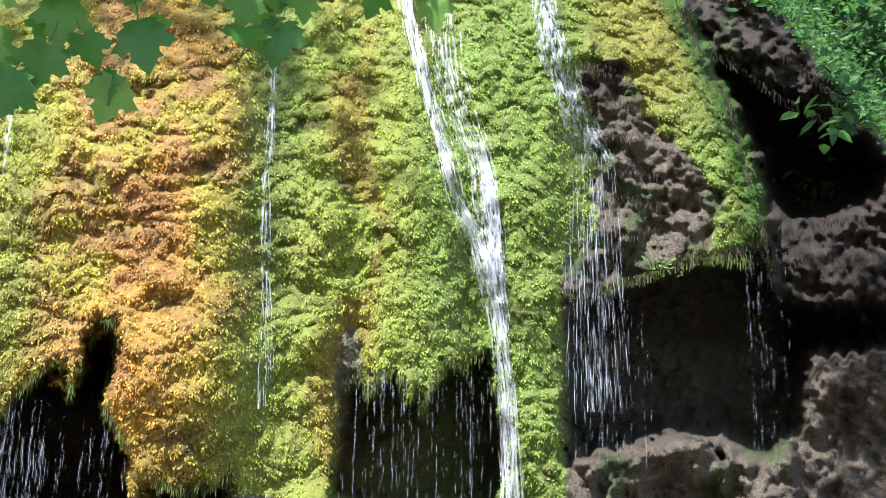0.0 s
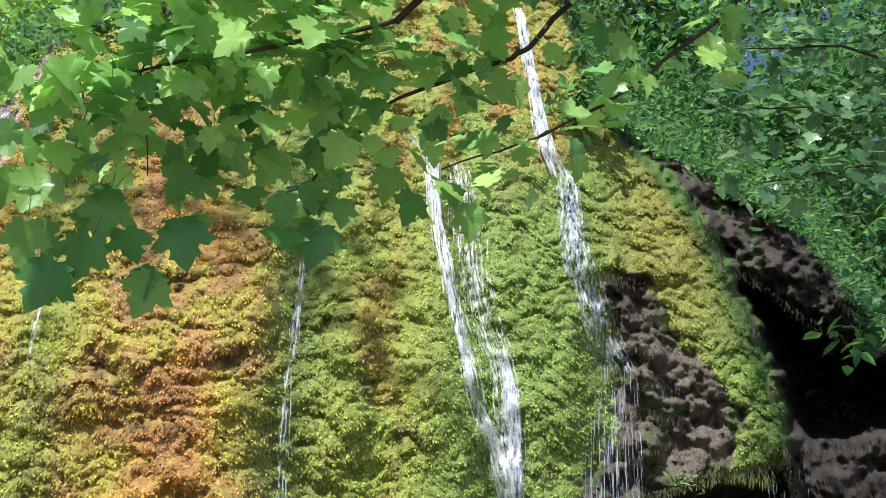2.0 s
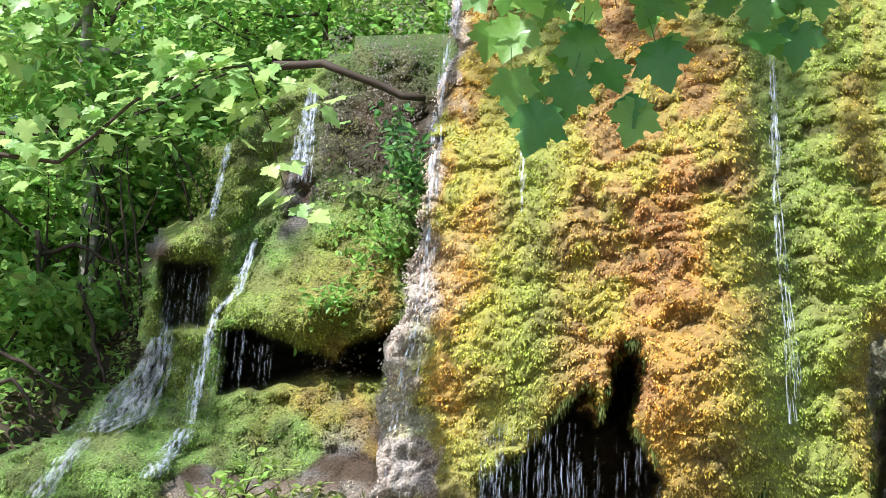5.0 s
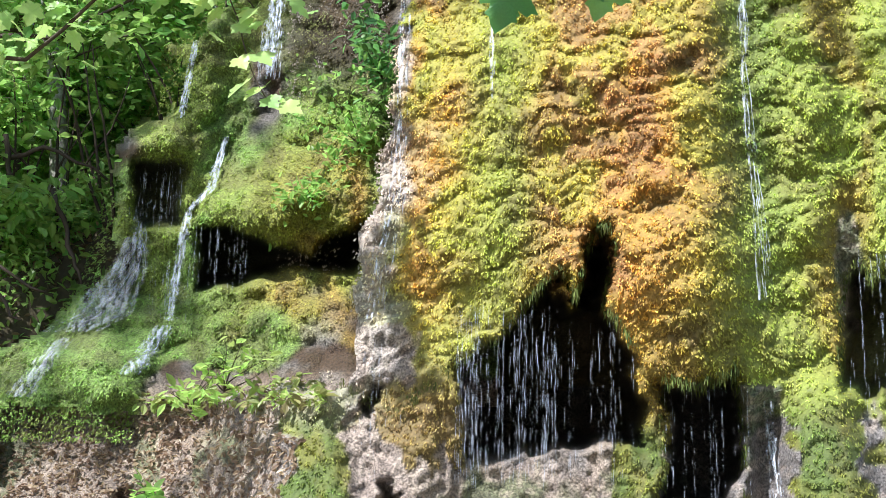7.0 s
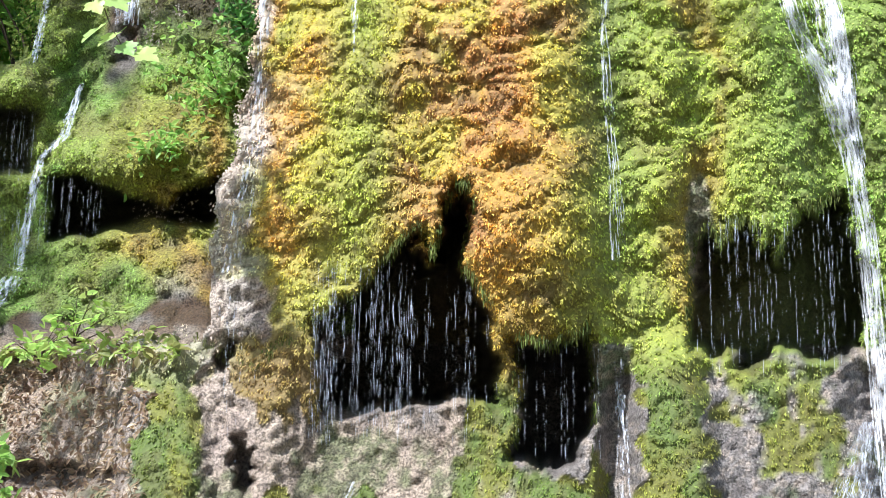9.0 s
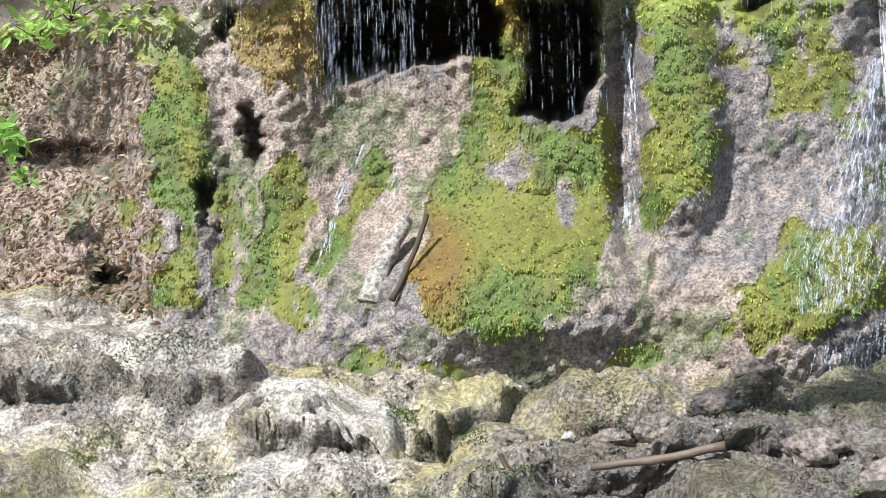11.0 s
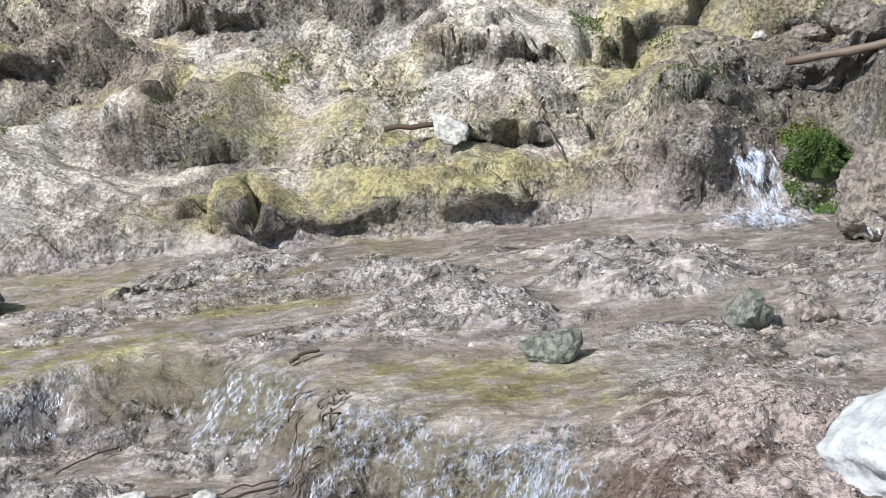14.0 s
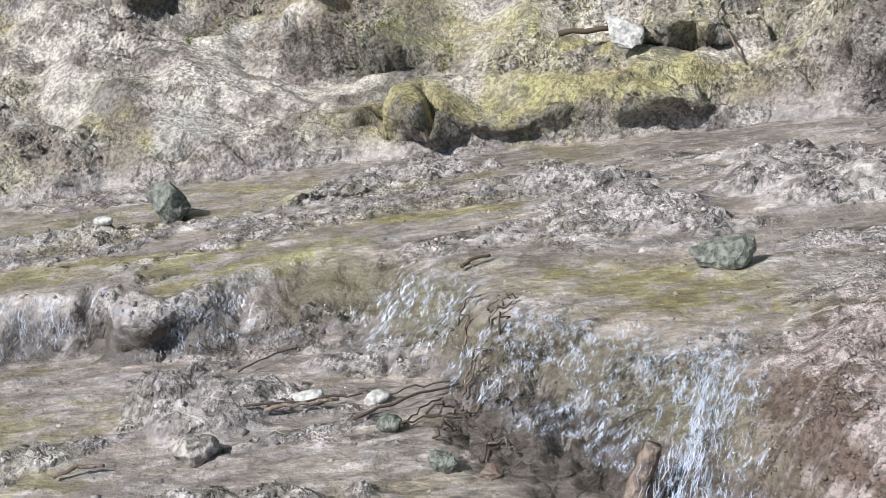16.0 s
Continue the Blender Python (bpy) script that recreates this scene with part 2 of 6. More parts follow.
def strewn(places, ways, sizes, tmpl_v, tmpl_f, spin=None):
    """Copies of a small template, its z axis along ways, joined: vertices and faces."""
    n = len(places)
    w = ways / np.linalg.norm(ways, axis=1)[:, None]
    a = np.where(np.abs(w[:, 2:3]) > 0.95, [[1.0, 0, 0]], [[0, 0, 1.0]])
    u = np.cross(a, w)
    u /= np.linalg.norm(u, axis=1)[:, None]
    v = np.cross(w, u)
    spin = rng.uniform(0, 2 * math.pi, n) if spin is None else spin
    c, s = np.cos(spin)[:, None], np.sin(spin)[:, None]
    u, v = c * u + s * v, c * v - s * u
    t = np.asarray(tmpl_v, float)
    sz = np.asarray(sizes)[:, None, None]
    pts = places[:, None] + sz * (t[None, :, 0:1] * u[:, None] + t[None, :, 1:2] * v[:, None] + t[None, :, 2:3] * w[:, None])
    faces = np.asarray(tmpl_f)[None] + (np.arange(n) * len(t))[:, None, None]
    return pts.reshape(-1, 3), faces.reshape(-1, faces.shape[-1])


def tube(points, radii, sides=7, cap=True):
    """A tapered round limb through the points: vertices and faces."""
    pts = [Vector(p) for p in points]
    verts, faces = [], []
    for i, p in enumerate(pts):
        d = (pts[min(i + 1, len(pts) - 1)] - pts[max(i - 1, 0)]).normalized()
        a = d.cross(Vector((0.3, 0.9, 0.2))).normalized()
        b = d.cross(a)
        for k in range(sides):
            t = 2 * math.pi * k / sides
            verts.append(p + (a * math.cos(t) + b * math.sin(t)) * radii[i])
    for i in range(len(pts) - 1):
        for k in range(sides):
            q = (k + 1) % sides
            faces.append((i * sides + k, i * sides + q, (i + 1) * sides + q, (i + 1) * sides + k))
    if cap:
        faces.append(tuple(range(sides))[::-1])
        faces.append(tuple((len(pts) - 1) * sides + k for k in range(sides)))
    return [tuple(v) for v in verts], faces


def joined(pieces):
    verts, faces = [], []
    for v, f in pieces:
        k = len(verts)
        verts += v
        faces += [tuple(i + k for i in q) for q in f]
    return verts, faces


def wander(start, way, length, steps, wobble, droop=0.0):
    p, d, out = Vector(start), Vector(way).normalized(), [Vector(start)]
    for i in range(steps):
        d = (d + Vector(rng.normal(0, wobble, 3)) + Vector((0, 0, -droop))).normalized()
        p = p + d * (length / steps)
        out.append(p.copy())
    return out


def part(name, verts, faces, mat, parent, label="", tint=None, soft=True):
    ob = new(name, mesh_from(name, verts, faces, mat, tint, soft))
    ob.parent = parent
    return tagged(ob, label)


def holder(name, place=(0, 0, 0)):
    ob = new(name)
    ob.location = place
    ob.empty_display_size = 0.1
    return ob


EYE = np.array((0.0, 0.27, 1.65))


def fan(x, z, y, plane):
    """From a place on an upright plane, moved out or in along the camera's line of sight to fit its view, to the world.
    """
    s = (y - EYE[1]) / (plane - EYE[1])
    return np.stack([x * s, y, EYE[2] + (z - EYE[2]) * s], -1)


# ---- the moss cliff ----
OCHRE, ORANGE, YELLOW = np.array((0.57, 0.34, 0.075)), np.array((0.47, 0.25, 0.095)), np.array((0.49, 0.41, 0.075))
LIME, GREEN, DEEP = np.array((0.35, 0.41, 0.075)), np.array((0.2, 0.31, 0.07)), np.array((0.045, 0.09, 0.015))
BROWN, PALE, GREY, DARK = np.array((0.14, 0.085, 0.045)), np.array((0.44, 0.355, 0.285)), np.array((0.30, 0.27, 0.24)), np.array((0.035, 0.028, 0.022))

CAVE_MID = [(-1.2, 3.08), (-0.9, 3.26), (-0.69, 3.55), (-0.55, 3.69), (-0.44, 3.5), (-0.36, 3.85), (-0.25, 4.0), (-0.19, 3.8), (-0.27, 3.43),
            (-0.07, 3.18), (-0.03, 2.85), (-0.06, 2.6), (-0.6, 2.57), (-1.08, 2.54)]
CAVE_SMALL = [(0.12, 2.95), (0.1, 2.24), (0.3, 2.17), (0.5, 2.27), (0.52, 3.05), (0.3, 2.9)]
CAVE_FALL = [(1.16, 2.92), (1.17, 3.3), (1.22, 3.6), (1.32, 3.7), (1.37, 3.58), (1.44, 3.72), (1.55, 3.74), (1.62, 3.58), (1.71, 3.64), (1.76, 3.52), (1.8, 3.68), (1.88, 3.88), (2.0, 3.82), (2.15, 3.94), (2.28, 3.4), (2.24, 3.0), (1.94, 2.92), (1.56, 2.85)]
CAVE_LOW = [(2.68, 4.35), (3.02, 4.43), (3.31, 4.53), (3.53, 4.67), (3.91, 4.76), (4.13, 4.83), (4.27, 4.46), (4.52, 4.4), (5.1, 4.46), (5.7, 4.45), (5.7, 4.12), (5.06, 4.15), (4.4, 4.1), (4.32, 3.5), (4.05, 3.38), (3.47, 3.44), (2.99, 3.38), (2.72, 3.3)]
CAVE_HIGH = [(3.85, 6.3), (4.02, 6.26), (4.3, 6.05), (4.5, 5.95), (4.83, 5.82), (5.17, 5.58), (5.05, 5.3), (4.4, 5.04), (4.2, 5.2), (4.12, 5.67)]
SMALL_HOLES = [(-1.74, 2.9, 0.05, 0.1), (-1.62, 2.2, 0.06, 0.17), (-1.9, 1.8, 0.05, 0.15), (-2.75, 2.08, 0.4, 0.09), (-3.2, 2.12, 0.25, 0.12), (-2.55, 1.35, 0.1, 0.07)]
PITS = [(-0.49, 4.96, 0.16), (0.28, 5.11, 0.14), (-0.15, 5.64, 0.12), (-0.25, 4.61, 0.12), (1.17, 5.02, 0.1), (1.47, 4.76, 0.1), (0.92, 5.45, 0.1), (0.1, 4.15, 0.18), (0.25, 3.3, 0.25)]


def left_rim(z):
    return np.interp(z, (2.6, 2.75, 3.45, 3.98, 4.64, 5.67, 6.73, 8.0), (-2.1, -1.93, -1.89, -1.78, -1.66, -1.61, -1.5, -1.2)) + 0.09 * fbm(z * 2.1, 0.5, 0, 4, 19)


def ridge_rim(z):
    return np.interp(z, (3.0, 4.6, 4.9, 5.1, 5.9, 6.67, 7.1, 7.3), (4.2, 4.2, 4.1, 4.14, 3.96, 3.63, 3.3, 2.9))


def crest(x):
    return np.interp(x, (-1.6, -0.5, 0.5, 1.5, 2.4, 2.75, 3.1, 3.6, 4.46, 4.88, 5.3, 6), (7.1, 7.9, 8.3, 8.6, 8.9, 7.6, 7.3, 7.15, 6.72, 6.15, 5.6, 5.1))


FOOT_MOSS = [
    [(-0.1, 3.0), (0.1, 2.95), (0.09, 2.2), (0.5, 2.1), (0.55, 2.35), (0.66, 2.2), (0.62, 1.6), (0.56, 1.35), (0.3, 1.0), (-0.05, 0.8), (-0.45, 0.92), (-0.68, 1.25), (-0.47, 1.7), (-0.27, 2.3)],
    [(0.85, 3.0), (1.12, 3.0), (1.25, 2.6), (1.26, 1.75), (1.0, 1.6), (0.8, 1.52), (0.84, 2.3)],
    [(1.3, 1.12), (1.7, 1.5), (2.2, 1.45), (2.35, 1.0), (1.45, 0.72)],
    [(-2.33, 3.0), (-1.95, 3.0), (-1.86, 2.5), (-1.84, 2.1), (-1.95, 1.7), (-1.96, 1.12), (-2.28, 1.12), (-2.1, 1.6), (-2.3, 1.9), (-2.25, 2.4)],
    [(-1.5, 2.1), (-1.28, 2.1), (-1.22, 1.75), (-1.42, 1.12), (-1.72, 1.12), (-1.55, 1.6)],
    [(-1.72, 3.05), (-1.12, 3.05), (-1.12, 2.75), (-1.2, 2.42), (-1.27, 2.62), (-1.33, 2.22), (-1.42, 2.52), (-1.5, 2.3), (-1.56, 2.64), (-1.68, 2.72)],
    [(-0.85, 2.07), (-0.68, 1.97), (-0.93, 1.6), (-1.18, 1.25), (-1.3, 1.32)]]
BARE = [(2.9, 6.42), (3.1, 6.22), (3.28, 6.0), (3.4, 5.73), (3.7, 5.42), (3.86, 5.2), (3.83, 4.8), (3.53, 4.6), (3.2, 4.4), (2.8, 4.4), (2.92, 4.9), (2.95, 5.5), (2.86, 5.85)]


def mossy(x, z):
    """How much moss covers the face, 0 to 1."""
    n = fbm(x * 1.7, 0, z * 1.7, 3, 31)
    n4 = fbm(x * 6, 0, z * 6, 3, 33)
    m = np.ones(np.shape(x))
    m -= 0.95 * smooth(0.06, -0.08, outside(BARE, x, z) + 0.08 * n4)
    m -= 0.9 * smooth(0.05, 0.1, x - ridge_rim(z)) * smooth(0.5, -0.3, n4)
    m -= 0.9 * smooth(2.6, 2.75, x) * smooth(4.75, 4.6, z)
    m -= 0.95 * smooth(0.08, 0.2, x - ridge_rim(z) + 0.08 * n4)
    m -= 0.8 * blob(x, z, -1.72, 3.2, 0.3, 1.2) * smooth(-0.2, 0.3, n + 0.15)
    m -= 0.6 * smooth(0.1, 0.03, x - left_rim(z)) * smooth(-0.3, 0.2, n4) * smooth(3.0, 3.3, z)
    m -= 0.8 * blob(x, z, 1.25, 3.7, 0.1, 0.45)
    low = np.zeros(np.shape(x))
    for poly in FOOT_MOSS:
        low = np.maximum(low, smooth(0.05, -0.06, outside(poly, x, z) + 0.07 * n4))
    low = np.maximum(low, 0.6 * smooth(0.5, 0.85, n + 0.3 * n4) * smooth(-2.6, -2.4, x))
    low = low - 0.7 * smooth(0.15, 0.5, fbm(x * 2.6 + 4, 0, z * 1.8, 2, 36)) * blob(x, z, 0.1, 1.75, 0.4, 0.4)
    k = smooth(3.03, 2.9, z)
    return np.clip(m * (1 - k) + low * k, 0, 1)


def face_depth(x, z):
    """The cliff's distance in y, over places on the plane y = 8.5."""
    wx = x + 0.05 * fbm(x * 4, 0, z * 4, 3, 3) + 0.025 * fbm(x * 17, 0, z * 17, 3, 5)
    wz = z + 0.05 * fbm(x * 4, 5, z * 4, 3, 4) + 0.03 * fbm(x * 17, 5, z * 12, 3, 7)
    y = 8.5 + 0.28 * np.clip(z - 5.0, 0, 9) ** 1.25 - 0.42 * np.clip(2.75 - z, 0, 3)
    y = y + 0.10 * np.clip(np.abs(x - 0.2) - 0.6, 0, 3) ** 2
    y = y - 0.25 * np.clip(1.5 - z, 0, 0.6) * smooth(-2.7, -2.3, x) * smooth(2.6, 2.0, x)
    y = y + 2.6 * smooth(0, 0.1, left_rim(z) - x - 0.15 * (wx - x)) * smooth(2.92, 3.15, wz)
    y = y + 0.9 * smooth(-0.02, 0.14, wx - ridge_rim(wz)) + 0.35 * blob(x, z, 3.1, 5.2, 0.4, 0.9)
    y = y - 0.22 * blob(x, z, 3.65, 5.6, 0.5, 1.6, 0.9)
    y = y + 3.2 * smooth(0.0, 0.5, wz - crest(wx))
    # hollows between the three curtains
    y = y + 0.25 * np.exp(-((wx - 0.75 - 0.05 * (5 - z)) / 0.25) ** 2) * smooth(2.8, 3.6, z)
    y = y + 0.18 * np.exp(-((wx - 1.3) / 0.18) ** 2) * smooth(2.8, 3.6, z) + 0.22 * np.exp(-((wx - np.interp(z, (2.5, 5, 6.6), (2.36, 2.05, 1.75))) / 0.17) ** 2)
    y = y - 0.32 * blob(x, z, -0.2, 4.7, 1.0, 1.5, 0.9) - 0.3 * blob(x, z, 0.3, 3.6, 0.55, 0.6, 0.8)
    # the foot: cushions, pillar, column, slope under the cave
    y = y - 0.35 * blob(x, z, 0.0, 1.15, 0.75, 0.4, 0.6) - 0.3 * blob(x, z, 1.03, 2.2, 0.26, 0.75, 0.35) - 0.25 * blob(x, z, 1.8, 1.1, 0.6, 0.5, 0.6)
    y = y + 0.45 * blob(x, z, -0.75, 2.1, 0.6, 0.6, 0.6) - 0.22 * blob(x, z, -2.1, 2.0, 0.25, 1.0, 0.5) + 0.3 * blob(x, z, 0.72, 2.1, 0.12, 0.7, 0.5)
    y = y + 0.85 * smooth(-2.25, -2.9, x) * smooth(1.0, 2.9, z) * 1.2
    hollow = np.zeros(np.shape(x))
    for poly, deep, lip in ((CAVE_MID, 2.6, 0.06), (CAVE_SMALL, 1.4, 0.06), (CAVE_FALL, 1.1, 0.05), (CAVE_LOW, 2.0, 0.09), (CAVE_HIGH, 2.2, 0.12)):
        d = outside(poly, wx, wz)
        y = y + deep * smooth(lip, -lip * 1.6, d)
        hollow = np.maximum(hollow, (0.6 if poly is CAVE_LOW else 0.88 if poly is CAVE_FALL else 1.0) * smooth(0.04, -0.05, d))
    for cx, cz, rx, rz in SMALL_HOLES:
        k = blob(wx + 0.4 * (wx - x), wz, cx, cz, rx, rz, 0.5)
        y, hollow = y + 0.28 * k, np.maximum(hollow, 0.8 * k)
    for cx, cz, r in PITS:
        y = y + 0.07 * blob(wx + 0.6 * (wx - x), wz + 0.8 * (wz - z), cx, cz, r * 0.9, r * 0.5, 0.8)
    # relief: moss cushions that hang, or knobbly tufa
    m = mossy(x, z)
    warp = 0.05 * fbm(x * 5, 1, z * 5, 2, 8)
    d1, _, r1 = cells((x + warp) * 3.6, (z + warp * 2) * 5.0, 1)
    d2, _, r2 = cells(x * 12 + 7 + warp * 12, z * 15 + warp * 30, 2)
    fine = np.exp(-((x - 1.75) / 0.35) ** 2) + np.exp(-((x - 0.62) / 0.14) ** 2)
    shag = (1 - 0.55 * np.clip(fine, 0, 1)) * smooth(2.4, 3.2, z) + 0.5 * smooth(3.2, 2.4, z)
    cushion = shag * (-0.055 * (0.75 - np.clip(d1, 0, 1) ** 1.5) + 0.028 * r1 - 0.05 * fbm(x * 3, 0, z * 4, 3, 14)) + (0.5 + 0.5 * shag) * (-0.036 * (0.6 - d2) + 0.03 * r2)
    knobs = (0.11 - 0.08 * smooth(-1.3, -1.6, x) * (z > 2.9)) * fbm(x * 2.2, 3, z * 2.6, 4, 21) + 0.05 * fbm(x * 9, 3, z * 9, 3, 24) - 0.05 * (0.6 - d2) - 0.06 * np.abs(fbm(x * 5, 9, z * 5, 3, 26))
    knobs = knobs * (1 - 0.6 * smooth(2.75, 2.5, z) * smooth(2.6, 2.4, x)) + 0.02 * fbm(x * 22, 4, z * 22, 3, 27)
    return y + (m * cushion + (1 - m) * knobs * (1 + 1.0 * smooth(2.6, 2.8, x))) * (1 - 0.6 * hollow), hollow, m


def face_tint(x, z, m, hollow):
    n1, n2 = fbm(x * 1.3, 0, z * 1.1, 4, 41), fbm(x * 5, 0, z * 3.5, 3, 45)
    n3 = fbm(x * 14, 0, z * 9, 2, 49)
    c = np.broadcast_to(LIME, (*np.shape(x), 3)).copy()
    warm = blob(x + 0.25 * n1, z + 0.3 * n1, -0.45, 4.9, 1.05, 2.1, 0.45)
    c = mixed(c, YELLOW, np.clip(warm * 1.2, 0, 1))
    c = mixed(c, OCHRE, np.clip(warm * smooth(-0.45, 0.25, n1 + 0.3 * n2), 0, 1))
    c = mixed(c, ORANGE, np.clip(warm * smooth(0.0, 0.6, n2 - 0.4 * n1 + 0.1) * 0.7, 0, 1))
    c = mixed(c, LIME * 0.95, 0.8 * np.exp(-((x + 1.0 + 0.1 * n1) / 0.2) ** 2) * smooth(3.0, 3.6, z))
    c = mixed(c, OCHRE, 0.8 * np.exp(-((x + 1.45) / 0.16) ** 2) * smooth(3.0, 3.6, z) * smooth(-0.5, 0.3, n2 + 0.2))
    c = mixed(c, GREEN, 0.75 * np.exp(-((x - 0.68 - 0.08 * (5 - z) * 0.3) / 0.22) ** 2) * smooth(3.4, 4.4, z))
    c = mixed(c, OCHRE * 0.8, 0.6 * np.exp(-((x - 1.25 + 0.1 * n1) / 0.17) ** 2) * smooth(-0.2, 0.5, n2 + n1))
    c = mixed(c, GREEN * 1.15, 0.65 * smooth(1.45, 1.9, x) * (z > 2.6))
    c = mixed(c, YELLOW * 0.75, 0.7 * blob(x, z, 3.35, 6.5, 0.45, 0.8, 0.6))
    c = mixed(c, np.array((0.09, 0.19, 0.02)), smooth(0.22, 0.05, ridge_rim(z) - x))
    c = mixed(c, LIME * 0.46 + OCHRE * 0.08, smooth(3.0, 2.6, z))
    c = mixed(c, GREEN * 0.58, 0.8 * smooth(3.0, 2.6, z) * smooth(-0.2, 0.4, n2))
    c = mixed(c, OCHRE * 0.42, 0.85 * blob(x, z, -0.5, 1.35, 0.22, 0.35, 0.5) + 0.7 * blob(x, z, 0.15, 2.95, 0.2, 0.3, 0.6) )
    c = mixed(c, OCHRE * 0.4 + PALE * 0.2, 0.8 * blob(x, z, -1.45, 2.65, 0.4, 0.5, 0.5))
    c = mixed(c, YELLOW, 0.6 * blob(x, z, 2.2, 8.0, 1.2, 0.8, 0.6) * smooth(-0.3, 0.3, n1))
    c = mixed(c, OCHRE, 0.7 * blob(x, z, 1.9, 7.6, 0.7, 0.7, 0.5) * smooth(-0.2, 0.3, n2))
    c = mixed(c, BROWN, 0.25 * smooth(0.3, 0.75, n3 + 0.5 * n2))
    rock = np.broadcast_to(GREY * (0.95, 0.97, 1.05), c.shape)
    rock = mixed(rock, PALE, smooth(-0.3, 0.4, n1 + 0.6 * n2) * (1 - 0.9 * (x > 2.7)))
    # Tufa right of the falls is darkened, its shade put into the colour.
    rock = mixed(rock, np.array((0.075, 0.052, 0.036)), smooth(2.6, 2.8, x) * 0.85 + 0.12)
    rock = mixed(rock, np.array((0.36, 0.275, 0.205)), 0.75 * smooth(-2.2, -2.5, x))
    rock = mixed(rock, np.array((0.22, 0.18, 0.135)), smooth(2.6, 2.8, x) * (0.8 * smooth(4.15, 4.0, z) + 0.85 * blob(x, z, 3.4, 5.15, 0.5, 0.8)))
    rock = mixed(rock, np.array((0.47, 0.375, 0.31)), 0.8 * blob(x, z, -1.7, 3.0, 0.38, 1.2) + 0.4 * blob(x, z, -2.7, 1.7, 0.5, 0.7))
    # Rock round the upper hollow darkened further for the shade there.
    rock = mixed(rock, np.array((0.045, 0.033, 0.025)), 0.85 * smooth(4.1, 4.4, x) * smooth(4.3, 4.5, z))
    rock = mixed(rock, DEEP * 1.5, 0.6 * smooth(0.2, 0.6, n2) * smooth(4.4, 4.2, x))
    speck = fbm(x * 24, 3, z * 26, 3, 203)
    rock = mixed(rock, PALE * 1.15, 0.5 * smooth(0.15, 0.5, speck) * smooth(2.7, 2.5, x))
    rock = mixed(rock, np.array((0.1, 0.08, 0.065)), 0.45 * smooth(-0.15, -0.5, speck))
    c = mixed(rock, c, smooth(0.3, 0.6, m + 0.25 * n3))
    for cx, cz, r in PITS:
        c = mixed(c, BROWN, 0.6 * blob(x + 0.04 * n2, z + 0.05 * n3, cx, cz, r * 0.75, r * 0.4, 0.7))
    edge = left_rim(z) - x
    streak = fbm(x * 24, 0, z * 2.5, 3, 67)
    c = mixed(c, mixed(np.broadcast_to(GREY * 0.9, c.shape), PALE * 1.4, smooth(-0.3, 0.3, streak)), 0.9 * smooth(-0.15, -0.03, edge + 0.12 * n2 + 0.1 * n1 - 0.04 + 0.05 * np.clip(5.5 - z, 0, 2)) * smooth(3.3, 3.7, z))
    c = mixed(c, mixed(np.broadcast_to(GREY * 0.7, c.shape), LIME * 0.45, smooth(-0.1, 0.3, n2)), 0.8 * smooth(0.02, 0.12, edge) * smooth(2.9, 3.1, z))
    c = mixed(c, mixed(np.broadcast_to(np.array((0.62, 0.51, 0.43)), c.shape), GREY * 1.5, smooth(-0.3, 0.3, streak)), 0.75 * smooth(0.34, 0.12, x - left_rim(z) + 0.12 * n2) * smooth(4.9, 4.2, z) * smooth(2.6, 3.0, z))
    c = mixed(c, np.array((0.06, 0.07, 0.025)), smooth(-0.05, 0.2, z - crest(x) + 0.1 * n2))
    # Cave insides painted near-black, so their shade is in the colour.
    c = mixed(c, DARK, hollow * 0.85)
    return np.concatenate([c, (0.35 + 0.65 * smooth(0.6, 0.3, m))[..., None]], -1)


gx, gz = np.meshgrid(np.arange(-4.4, 6.01, 0.018), np.arange(0.2, 9.3, 0.018))
rim = left_rim(gz)
gx = np.where((np.abs(gx - rim) <= 0.0091) & (gz > 2.95), rim, gx)
inner = gx > rim - 0.001
inner[:-1] &= inner[1:]
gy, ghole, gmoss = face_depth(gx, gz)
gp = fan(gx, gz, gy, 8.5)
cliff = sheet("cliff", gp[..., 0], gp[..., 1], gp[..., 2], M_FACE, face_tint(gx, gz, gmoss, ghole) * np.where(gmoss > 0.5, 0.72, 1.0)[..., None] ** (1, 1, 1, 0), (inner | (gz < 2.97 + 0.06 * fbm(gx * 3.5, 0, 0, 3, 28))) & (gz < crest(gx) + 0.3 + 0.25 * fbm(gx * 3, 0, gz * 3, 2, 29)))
tagged(cliff, "tufa cliff hung with ochre and green moss curtains", "cliff", kind="structure")

FROND_V = [(-0.4, 0, 0), (0.4, 0, 0), (0.05, 0.0, 1.0), (0, 0.28, 0.35)]
FROND_F = [(0, 3, 2), (3, 1, 2)]


